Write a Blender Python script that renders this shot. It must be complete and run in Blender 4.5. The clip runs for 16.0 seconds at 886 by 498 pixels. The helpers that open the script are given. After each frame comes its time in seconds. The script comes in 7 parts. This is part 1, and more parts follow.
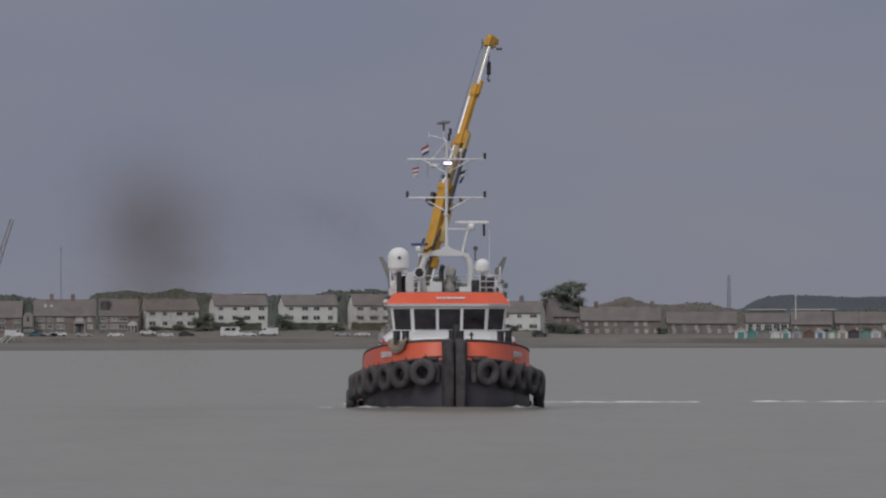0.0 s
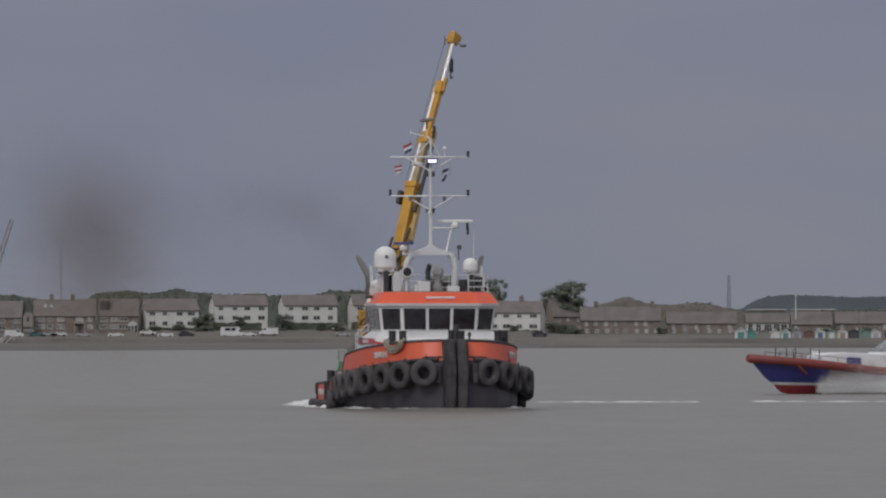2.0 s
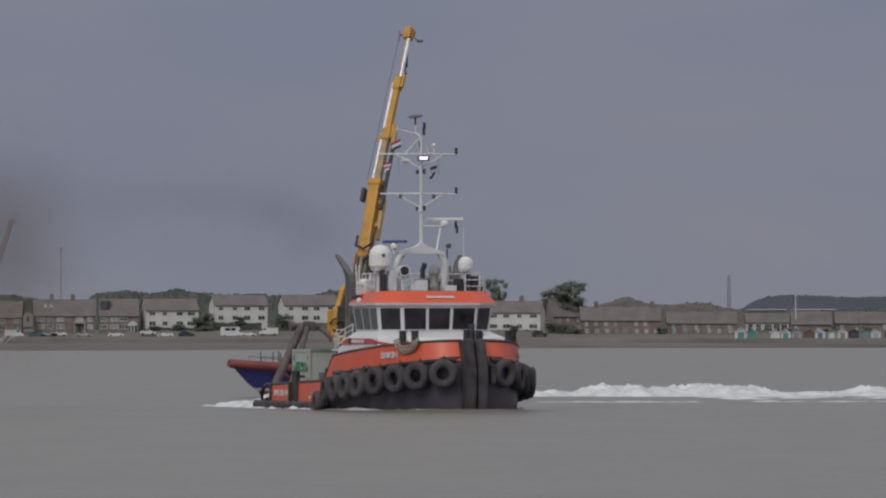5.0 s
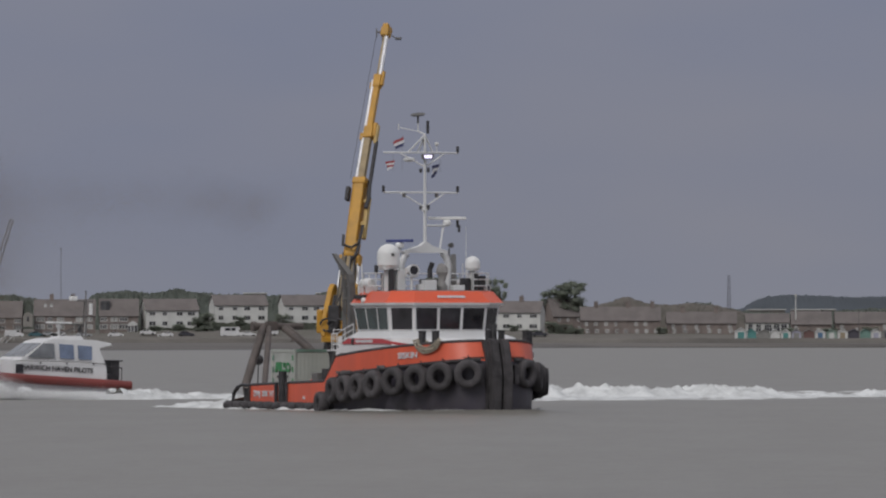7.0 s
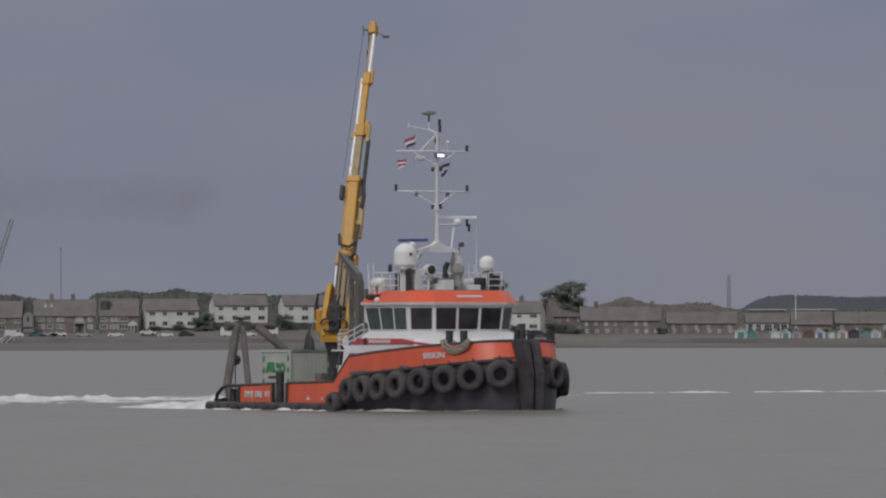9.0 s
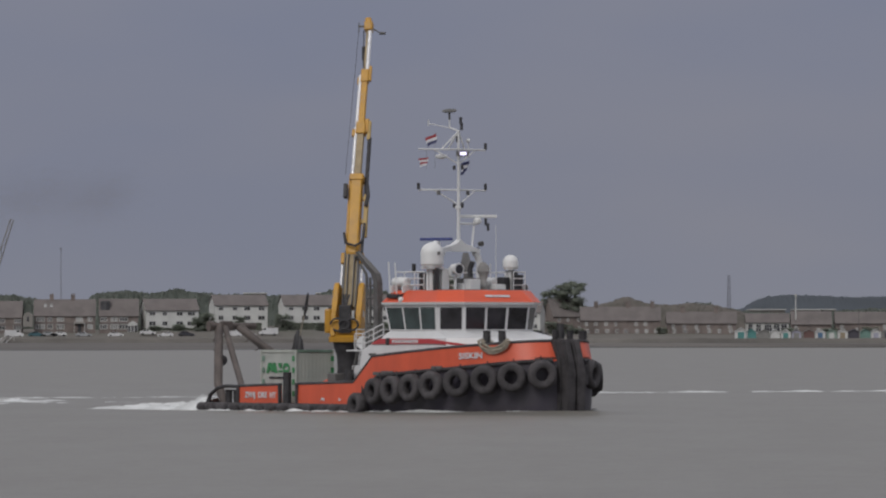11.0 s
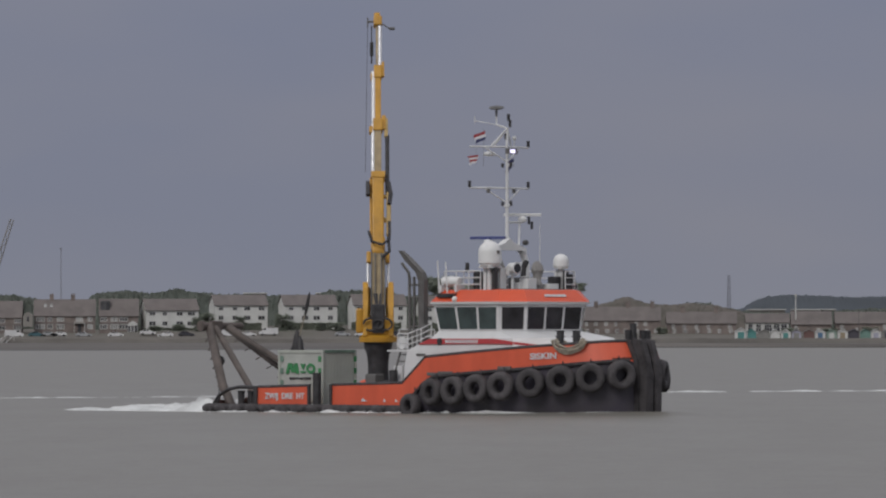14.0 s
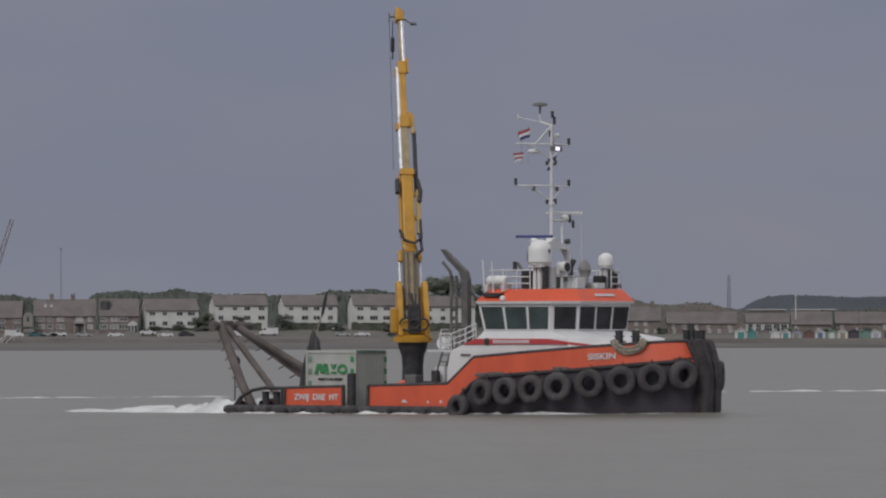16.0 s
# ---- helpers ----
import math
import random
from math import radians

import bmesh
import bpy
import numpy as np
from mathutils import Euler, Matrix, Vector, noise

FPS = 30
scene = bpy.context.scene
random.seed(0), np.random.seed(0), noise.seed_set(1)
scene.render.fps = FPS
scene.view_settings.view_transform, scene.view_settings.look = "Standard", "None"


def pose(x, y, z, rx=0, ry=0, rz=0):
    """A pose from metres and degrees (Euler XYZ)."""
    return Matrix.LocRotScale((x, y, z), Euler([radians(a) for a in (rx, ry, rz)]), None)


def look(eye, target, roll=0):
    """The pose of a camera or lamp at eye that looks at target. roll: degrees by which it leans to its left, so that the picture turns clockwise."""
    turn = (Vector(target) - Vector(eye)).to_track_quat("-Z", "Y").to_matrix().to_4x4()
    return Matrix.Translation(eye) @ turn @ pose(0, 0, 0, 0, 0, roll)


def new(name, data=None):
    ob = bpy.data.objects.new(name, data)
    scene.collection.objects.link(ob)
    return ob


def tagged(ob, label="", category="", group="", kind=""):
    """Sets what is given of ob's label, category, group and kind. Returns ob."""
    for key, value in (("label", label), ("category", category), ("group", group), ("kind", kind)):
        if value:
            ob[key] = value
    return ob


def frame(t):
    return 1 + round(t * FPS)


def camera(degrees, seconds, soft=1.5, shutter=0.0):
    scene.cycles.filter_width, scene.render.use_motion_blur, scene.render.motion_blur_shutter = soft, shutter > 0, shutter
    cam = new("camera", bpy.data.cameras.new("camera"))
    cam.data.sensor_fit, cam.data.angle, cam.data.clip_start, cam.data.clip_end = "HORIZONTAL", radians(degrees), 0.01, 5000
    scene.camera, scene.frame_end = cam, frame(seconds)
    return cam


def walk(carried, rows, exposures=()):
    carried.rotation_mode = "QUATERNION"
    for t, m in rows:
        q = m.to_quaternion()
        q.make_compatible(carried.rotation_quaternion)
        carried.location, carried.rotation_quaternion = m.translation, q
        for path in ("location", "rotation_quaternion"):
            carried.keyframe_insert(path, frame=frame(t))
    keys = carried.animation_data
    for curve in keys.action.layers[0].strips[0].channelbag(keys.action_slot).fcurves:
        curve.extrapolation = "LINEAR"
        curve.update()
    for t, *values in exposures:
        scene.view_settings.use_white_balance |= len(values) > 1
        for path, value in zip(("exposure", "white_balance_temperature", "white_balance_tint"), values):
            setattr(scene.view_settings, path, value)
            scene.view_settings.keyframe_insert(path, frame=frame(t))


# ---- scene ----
# ---------- camera: stands still on the quay, long lens ----------
cam = camera(6.88, 16.0, soft=2.2)
EYE = (0.0, 0.0, 3.82)
VIEW = look(EYE, (0.0, 100.0, 3.82 + 100 * math.tan(radians(0.6634))))
walk(cam, [(0.0, VIEW), (16.0, VIEW)])

# ---------- overcast sky and a weak wide sun ----------
world = bpy.data.worlds.new("overcast_sky")
scene.world = world
world.use_nodes = True
wn, wl = world.node_tree.nodes, world.node_tree.links
wn.clear()
w_out = wn.new("ShaderNodeOutputWorld")
w_bg = wn.new("ShaderNodeBackground")
w_sky = wn.new("ShaderNodeTexSky")
w_sky.sky_type, w_sky.sun_disc = "NISHITA", False
w_sky.sun_elevation, w_sky.sun_rotation = radians(38), radians(205)
w_tc = wn.new("ShaderNodeTexCoord")
w_sep = wn.new("ShaderNodeSeparateXYZ")
w_ramp = wn.new("ShaderNodeValToRGB")
w_ramp.color_ramp.elements[0].position, w_ramp.color_ramp.elements[0].color = 0.0, (0.200, 0.212, 0.258, 1)
w_ramp.color_ramp.elements[1].position, w_ramp.color_ramp.elements[1].color = 1.0, (0.72, 0.73, 0.76, 1)
for pos, col in ((0.018, (0.193, 0.204, 0.258, 1)), (0.045, (0.185, 0.198, 0.263, 1)), (0.25, (0.36, 0.37, 0.42, 1))):
    e = w_ramp.color_ramp.elements.new(pos)
    e.color = col
w_map = wn.new("ShaderNodeMapping")
w_map.inputs["Scale"].default_value = (9, 9, 24)
w_noise = wn.new("ShaderNodeTexNoise")
w_noise.inputs["Scale"].default_value = 1.6
w_noise.inputs["Detail"].default_value = 3
w_tint = wn.new("ShaderNodeValToRGB")
w_tint.color_ramp.elements[0].position, w_tint.color_ramp.elements[0].color = 0.3, (0.93, 0.95, 1.0, 1)
w_tint.color_ramp.elements[1].position, w_tint.color_ramp.elements[1].color = 0.7, (1.08, 1.04, 1.0, 1)
w_mul = wn.new("ShaderNodeMix")
w_mul.data_type, w_mul.blend_type = "RGBA", "MULTIPLY"
w_mul.inputs[0].default_value = 1.0
w_mix = wn.new("ShaderNodeMix")
w_mix.data_type = "RGBA"
w_mix.inputs[0].default_value = 0.997
wl.new(w_tc.outputs["Generated"], w_sep.inputs[0])
wl.new(w_sep.outputs["Z"], w_ramp.inputs[0])
wl.new(w_tc.outputs["Generated"], w_map.inputs[0])
wl.new(w_map.outputs[0], w_noise.inputs["Vector"])
wl.new(w_noise.outputs["Fac"], w_tint.inputs[0])
wl.new(w_ramp.outputs[0], w_mul.inputs[6])
wl.new(w_tint.outputs[0], w_mul.inputs[7])
wl.new(w_sky.outputs[0], w_mix.inputs[6])
wl.new(w_mul.outputs[2], w_mix.inputs[7])
wl.new(w_mix.outputs[2], w_bg.inputs[0])
w_bg.inputs[1].default_value = 1.0
wl.new(w_bg.outputs[0], w_out.inputs[0])

sun_data = bpy.data.lights.new("sun", "SUN")
sun_data.energy, sun_data.angle, sun_data.color = 1.15, radians(25), (1.0, 0.97, 0.93)
sun = new("sun", sun_data)
sun.matrix_world = look((-60, -110, 100), (0, 0, 0))


# ---------- materials ----------
def mat(name, color, rough=0.6, metal=0.0, var=0.12, scale=3.0, fine=40.0, bump=0.1, tint=None, stretch=(1, 1, 1), vary=0.0, spec=0.5, emit=None):
    """Painted, worn or natural surface: base colour with broad stains and fine grain."""
    m = bpy.data.materials.new(name)
    m.use_nodes = True
    n, l = m.node_tree.nodes, m.node_tree.links
    b = n["Principled BSDF"]
    tc = n.new("ShaderNodeTexCoord")
    mp = n.new("ShaderNodeMapping")
    mp.inputs["Scale"].default_value = stretch
    l.new(tc.outputs["Object"], mp.inputs[0])
    n1, n2 = n.new("ShaderNodeTexNoise"), n.new("ShaderNodeTexNoise")
    n1.inputs["Scale"].default_value, n1.inputs["Detail"].default_value = scale, 5
    n2.inputs["Scale"].default_value, n2.inputs["Detail"].default_value = fine, 3
    l.new(mp.outputs[0], n1.inputs["Vector"])
    l.new(mp.outputs[0], n2.inputs["Vector"])
    r = n.new("ShaderNodeValToRGB")
    dark = tint or tuple(c * (1 - 2.2 * var) for c in color)
    r.color_ramp.elements[0].position, r.color_ramp.elements[1].position = 0.32, 0.62
    r.color_ramp.elements[0].color = (*[max(0, c) for c in dark], 1)
    r.color_ramp.elements[1].color = (*color, 1)
    l.new(n1.outputs["Fac"], r.inputs[0])
    hsv = n.new("ShaderNodeHueSaturation")
    l.new(r.outputs[0], hsv.inputs["Color"])
    mr = n.new("ShaderNodeMapRange")
    mr.inputs[3].default_value, mr.inputs[4].default_value = 1 - var, 1 + var
    l.new(n2.outputs["Fac"], mr.inputs[0])
    if vary:
        oi = n.new("ShaderNodeObjectInfo")
        mv = n.new("ShaderNodeMapRange")
        mv.inputs[3].default_value, mv.inputs[4].default_value = 1 - vary, 1 + vary
        mm = n.new("ShaderNodeMath")
        mm.operation = "MULTIPLY"
        l.new(oi.outputs["Random"], mv.inputs[0])
        l.new(mv.outputs[0], mm.inputs[0])
        l.new(mr.outputs[0], mm.inputs[1])
        l.new(mm.outputs[0], hsv.inputs["Value"])
    else:
        l.new(mr.outputs[0], hsv.inputs["Value"])
    l.new(hsv.outputs[0], b.inputs["Base Color"])
    rr = n.new("ShaderNodeMapRange")
    rr.inputs[3].default_value, rr.inputs[4].default_value = max(0, rough - 0.12), min(1, rough + 0.12)
    l.new(n1.outputs["Fac"], rr.inputs[0])
    l.new(rr.outputs[0], b.inputs["Roughness"])
    b.inputs["Metallic"].default_value = metal
    b.inputs["Specular IOR Level"].default_value = spec
    if bump:
        bp = n.new("ShaderNodeBump")
        bp.inputs["Strength"].default_value, bp.inputs["Distance"].default_value = bump, 0.05
        l.new(n2.outputs["Fac"], bp.inputs["Height"])
        l.new(bp.outputs[0], b.inputs["Normal"])
    if emit:
        b.inputs["Emission Color"].default_value, b.inputs["Emission Strength"].default_value = (*emit[0], 1), emit[1]
    return m


def leaf_mat(name, color, var, scale, fine):
    """Leaves let part of the light through, in a colour raised for far haze."""
    m = mat(name, color, 0.8, var=var, scale=scale, fine=fine, bump=0.2)
    n, l = m.node_tree.nodes, m.node_tree.links
    b, out = n["Principled BSDF"], n["Material Output"]
    tr, mx = n.new("ShaderNodeBsdfTranslucent"), n.new("ShaderNodeMixShader")
    tr.inputs["Color"].default_value = (*[2.2 * c for c in color], 1)
    mx.inputs[0].default_value = 0.5
    l.new(b.outputs[0], mx.inputs[1])
    l.new(tr.outputs[0], mx.inputs[2])
    l.new(mx.outputs[0], out.inputs["Surface"])
    return m


def water_mat():
    m = bpy.data.materials.new("silty_estuary_water")
    m.use_nodes = True
    n, l = m.node_tree.nodes, m.node_tree.links
    b = n["Principled BSDF"]
    tc = n.new("ShaderNodeTexCoord")
    heights = []
    for sx, sy, sc, amp in ((0.22, 0.05, 1.0, 0.5), (1.3, 0.32, 1.0, 0.42), (4.2, 1.3, 1.0, 0.16)):
        mp = n.new("ShaderNodeMapping")
        mp.inputs["Scale"].default_value = (sx, sy, 1)
        mp.inputs["Rotation"].default_value = (0, 0, 0.12 * sc)
        nz = n.new("ShaderNodeTexNoise")
        nz.inputs["Scale"].default_value, nz.inputs["Detail"].default_value = 1.0, 4
        l.new(tc.outputs["Object"], mp.inputs[0])
        l.new(mp.outputs[0], nz.inputs["Vector"])
        mu = n.new("ShaderNodeMath")
        mu.operation = "MULTIPLY"
        mu.inputs[1].default_value = amp
        l.new(nz.outputs["Fac"], mu.inputs[0])
        heights.append(mu)
    a1, a2 = n.new("ShaderNodeMath"), n.new("ShaderNodeMath")
    l.new(heights[0].outputs[0], a1.inputs[0])
    l.new(heights[1].outputs[0], a1.inputs[1])
    l.new(a1.outputs[0], a2.inputs[0])
    l.new(heights[2].outputs[0], a2.inputs[1])
    bp = n.new("ShaderNodeBump")
    bp.inputs["Strength"].default_value, bp.inputs["Distance"].default_value = 0.5, 0.35
    l.new(a2.outputs[0], bp.inputs["Height"])
    l.new(bp.outputs[0], b.inputs["Normal"])
    r = n.new("ShaderNodeValToRGB")
    r.color_ramp.elements[0].position, r.color_ramp.elements[0].color = 0.35, (0.171, 0.161, 0.142, 1)
    r.color_ramp.elements[1].position, r.color_ramp.elements[1].color = 0.7, (0.211, 0.203, 0.183, 1)
    l.new(a1.outputs[0], r.inputs[0])
    l.new(r.outputs[0], b.inputs["Base Color"])
    b.inputs["Roughness"].default_value = 0.42
    b.inputs["IOR"].default_value = 1.33
    return m


M_WATER = water_mat()
M_ORANGE = mat("orange_hull_paint", (0.68, 0.116, 0.056), 0.42, var=0.07, scale=0.9, fine=25, bump=0.06, stretch=(1, 1, 0.4))
M_ROOFORANGE = mat("orange_roof_paint", (0.70, 0.098, 0.036), 0.38, var=0.05, scale=0.8, fine=20, bump=0.04)
# hull black and rubber set lighter for the haze that lifts the darks
M_BLACK = mat("black_hull_paint", (0.058, 0.051, 0.068), 0.45, var=0.2, scale=0.7, fine=14, bump=0.15, tint=(0.068, 0.062, 0.068))
M_RUBBER = mat("worn_black_rubber", (0.078, 0.072, 0.075), 0.8, var=0.22, scale=2.5, fine=22, bump=0.35, vary=0.2, spec=0.35)
M_WHITE = mat("white_boat_paint", (0.68, 0.68, 0.68), 0.4, var=0.045, scale=1.1, fine=18, bump=0.03, stretch=(1, 1, 0.35))
M_DOME = mat("white_plastic_dome", (0.72, 0.72, 0.71), 0.45, var=0.02, scale=2, fine=12, bump=0.02)
# dark glass base raised a little for the sky mirrored in the panes
M_GLASS = mat("dark_window_glass", (0.042, 0.040, 0.046), 0.08, var=0.3, scale=0.8, fine=3, bump=0.0, spec=0.5)
M_GREENGLASS = mat("greenish_tinted_glass", (0.06, 0.082, 0.082), 0.1, var=0.2, scale=0.7, fine=3, bump=0.0)
M_YELLOW = mat("crane_yellow_paint", (0.540, 0.279, 0.027), 0.45, var=0.1, scale=1.6, fine=18, bump=0.06)
M_PALEYELLOW = mat("sun_bleached_yellow_paint", (0.52, 0.36, 0.13), 0.55, var=0.1, scale=1.6, fine=18, bump=0.06)
M_BUFF = mat("faded_buff_crane_paint", (0.37, 0.285, 0.165), 0.6, var=0.14, scale=1.8, fine=18, bump=0.1)
M_ROD = mat("pale_polished_rod", (0.72, 0.72, 0.74), 0.3, metal=0.25, var=0.03, scale=3, fine=20, bump=0.0)
M_DARK = mat("dark_machinery_steel", (0.046, 0.044, 0.047), 0.6, var=0.25, scale=3, fine=25, bump=0.2)
M_GREY = mat("weathered_grey_steel", (0.14, 0.135, 0.13), 0.6, var=0.18, scale=1.5, fine=20, bump=0.12)
M_TARP = mat("grey_canvas_cover", (0.27, 0.26, 0.25), 0.85, var=0.15, scale=2.5, fine=18, bump=0.3)
M_BROWN = mat("rust_brown_steel_tube", (0.118, 0.096, 0.086), 0.65, var=0.22, scale=1.2, fine=16, bump=0.15)
M_DECK = mat("dull_red_deck_paint", (0.20, 0.07, 0.05), 0.7, var=0.2, scale=1.0, fine=15, bump=0.1)
M_RED = mat("dark_red_trim_paint", (0.46, 0.05, 0.055), 0.45, var=0.06, scale=1.5, fine=18, bump=0.03)
M_BLUE = mat("violet_blue_scanner_plastic", (0.06, 0.075, 0.22), 0.4, var=0.08, scale=3, fine=20, bump=0.0)
M_ROPE = mat("pale_hawser_rope", (0.38, 0.34, 0.27), 0.9, var=0.2, scale=6, fine=50, bump=0.5)
M_CONT = mat("pale_grey_green_container_paint", (0.44, 0.46, 0.415), 0.55, var=0.05, scale=1.2, fine=14, bump=0.06)
M_CONTEND = mat("off_white_container_paint", (0.45, 0.465, 0.43), 0.5, var=0.1, scale=1.2, fine=14, bump=0.05)
M_GREEN = mat("green_sign_paint", (0.05, 0.24, 0.09), 0.5, var=0.08, scale=2, fine=18, bump=0.0)
M_FADEDGREEN = mat("faded_green_paint", (0.20, 0.30, 0.24), 0.6, var=0.16, scale=2.5, fine=18, bump=0.0)
M_LAMP = mat("lit_floodlight_face", (0.9, 0.9, 0.95), 0.3, var=0.0, bump=0, emit=((0.74, 0.68, 1.0), 1.5))
M_FOAM = mat("white_sea_foam", (0.66, 0.67, 0.665), 0.8, var=0.16, scale=0.7, fine=7, bump=0.5)
M_SPRAY = mat("grey_white_spray", (0.86, 0.86, 0.86), 0.9, var=0.05, scale=1.4, fine=9, bump=0.0)
M_SOOT = mat("diesel_soot", (0.175, 0.120, 0.072), 0.95, var=0.1, scale=0.5, fine=2, bump=0.0, spec=0.1)
M_TUBE = mat("faded_red_fender_tube", (0.205, 0.042, 0.036), 0.6, var=0.1, scale=1.2, fine=14, bump=0.1)
M_NAVY = mat("royal_blue_hull_paint", (0.045, 0.045, 0.22), 0.4, var=0.06, scale=1.0, fine=14, bump=0.03)
M_ANTIFOUL = mat("crimson_antifouling", (0.34, 0.045, 0.06), 0.55, var=0.1, scale=1.0, fine=14, bump=0.05)
# topside grey made paler for the spray mist that veils it
M_HULLGREY = mat("dull_violet_grey_hull", (0.30, 0.24, 0.27), 0.5, var=0.12, scale=1.0, fine=14, bump=0.05)
M_SCREEN = mat("grey_reflecting_windscreen_glass", (0.19, 0.20, 0.215), 0.08, var=0.2, scale=0.8, fine=3, bump=0)
M_SKYGLASS = mat("sky_blue_tinted_glass", (0.16, 0.20, 0.29), 0.1, var=0.12, scale=1.0, fine=4, bump=0)
M_FLAGBLUE = mat("navy_flag_cloth", (0.04, 0.045, 0.12), 0.85, var=0.1, scale=4, fine=40, bump=0.1)
M_FLAGRED = mat("red_flag_cloth", (0.32, 0.05, 0.06), 0.85, var=0.1, scale=4, fine=40, bump=0.1)
M_FLAGWHITE = mat("white_flag_cloth", (0.62, 0.62, 0.64), 0.85, var=0.05, scale=4, fine=40, bump=0.1)
# the far shore
M_HOUSEWHITE = mat("white_rendered_wall", (0.60, 0.60, 0.575), 0.8, var=0.07, scale=0.35, fine=4, bump=0.1)
# brick and roof tile colours raised to stand for haze at this distance
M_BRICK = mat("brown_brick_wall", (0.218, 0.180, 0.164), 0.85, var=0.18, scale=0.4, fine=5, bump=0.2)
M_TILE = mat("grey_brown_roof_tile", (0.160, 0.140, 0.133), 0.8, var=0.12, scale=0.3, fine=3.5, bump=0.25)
M_CURTAIN = mat("net_curtained_window_glass", (0.34, 0.34, 0.33), 0.2, var=0.25, scale=0.4, fine=2, bump=0, vary=0.45)
M_DORMER = mat("dark_slate_cladding", (0.10, 0.098, 0.10), 0.8, var=0.12, scale=0.5, fine=4, bump=0.1)
M_PANE = mat("house_window_glass", (0.09, 0.09, 0.095), 0.15, var=0.3, scale=0.4, fine=2, bump=0, vary=0.4)
M_UPVC = mat("white_window_frame", (0.52, 0.52, 0.50), 0.5, var=0.05, scale=2, fine=9, bump=0.02)
M_SHINGLE = mat("brown_beach_shingle", (0.135, 0.122, 0.110), 0.9, var=0.2, scale=0.05, fine=0.8, bump=0.4, stretch=(0.25, 1, 1))
M_GRASS = mat("dull_green_shore_grass", (0.112, 0.106, 0.087), 0.95, var=0.22, scale=0.06, fine=0.7, bump=0.4, tint=(0.13, 0.117, 0.103))
M_WET = mat("wet_dark_shingle", (0.052, 0.047, 0.042), 0.6, var=0.2, scale=0.08, fine=0.9, bump=0.3, stretch=(0.25, 1, 1))
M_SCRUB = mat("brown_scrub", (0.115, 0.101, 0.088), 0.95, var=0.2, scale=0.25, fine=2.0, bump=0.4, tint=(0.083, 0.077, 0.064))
M_CONCRETE = mat("weathered_sea_wall_concrete", (0.25, 0.235, 0.215), 0.85, var=0.16, scale=0.12, fine=1.5, bump=0.2, stretch=(0.3, 1, 1))
# leaf greens lightened and greyed to stand for haze over the far shore
M_LEAF = leaf_mat("hazed_green_foliage", (0.152, 0.17, 0.148), 0.2, 0.4, 2.5)
M_CROWN = leaf_mat("hazed_tree_foliage", (0.235, 0.255, 0.215), 0.2, 0.4, 2.5)
# distance haze is put into these leaves as a paler, bluer base
M_LEAFFAR = leaf_mat("haze_blue_far_woods", (0.135, 0.155, 0.178), 0.1, 0.04, 0.4)
M_HEDGE = leaf_mat("dull_green_hedge_leaves", (0.105, 0.115, 0.09), 0.25, 0.5, 3.0)
M_BARK = mat("grey_brown_bark", (0.07, 0.058, 0.045), 0.9, var=0.2, scale=1, fine=6, bump=0.4)
M_TYRE = mat("car_tyre_rubber", (0.02, 0.02, 0.02), 0.8, var=0.2, scale=4, fine=20, bump=0.1)


# ---------- mesh helpers ----------
def box(bm, x0, x1, y0, y1, z0, z1, bev=0.0, m=None):
    g = bmesh.ops.create_cube(bm, size=1)
    vs = g["verts"]
    t = Matrix.Translation(((x0 + x1) / 2, (y0 + y1) / 2, (z0 + z1) / 2)) @ Matrix.Diagonal((abs(x1 - x0), abs(y1 - y0), abs(z1 - z0), 1))
    bmesh.ops.transform(bm, matrix=(m @ t) if m else t, verts=vs)
    if bev:
        es = {e for v in vs for e in v.link_edges}
        bmesh.ops.bevel(bm, geom=list(es), offset=bev, segments=2, affect="EDGES", profile=0.6)
    return bm


def tube(bm, p, q, r0, r1=None, seg=10, caps=True):
    p, q = Vector(p), Vector(q)
    d = q - p
    m = Matrix.Translation((p + q) / 2) @ d.to_track_quat("Z", "Y").to_matrix().to_4x4()
    bmesh.ops.create_cone(bm, cap_ends=caps, segments=seg, radius1=r0, radius2=r0 if r1 is None else r1, depth=d.length, matrix=m)
    return bm


def pipe(bm, pts, r, seg=8):
    """A bent pipe through the points, swept as one skin."""
    pts = [Vector(p) for p in pts]
    rings = []
    side = None
    for i, p in enumerate(pts):
        d = (pts[min(i + 1, len(pts) - 1)] - pts[max(i - 1, 0)]).normalized()
        if side is None:
            side = d.orthogonal().normalized()
        side = (side - d * side.dot(d)).normalized()
        up = d.cross(side)
        rr = r[i] if isinstance(r, (list, tuple)) else r
        rings.append([bm.verts.new(p + rr * (math.cos(a) * side + math.sin(a) * up)) for a in [2 * math.pi * k / seg for k in range(seg)]])
    skin(bm, rings, True)
    return bm


def skin(bm, rings, closed=True, caps=True):
    n = len(rings[0])
    for a, b in zip(rings, rings[1:]):
        for k in range(n if closed else n - 1):
            bm.faces.new((a[k], a[(k + 1) % n], b[(k + 1) % n], b[k]))
    if caps and closed:
        bm.faces.new(rings[0][::-1])
        bm.faces.new(rings[-1])


def loft(bm, rings, closed=True, caps=True):
    skin(bm, [[bm.verts.new(p) for p in r] for r in rings], closed, caps)
    return bm


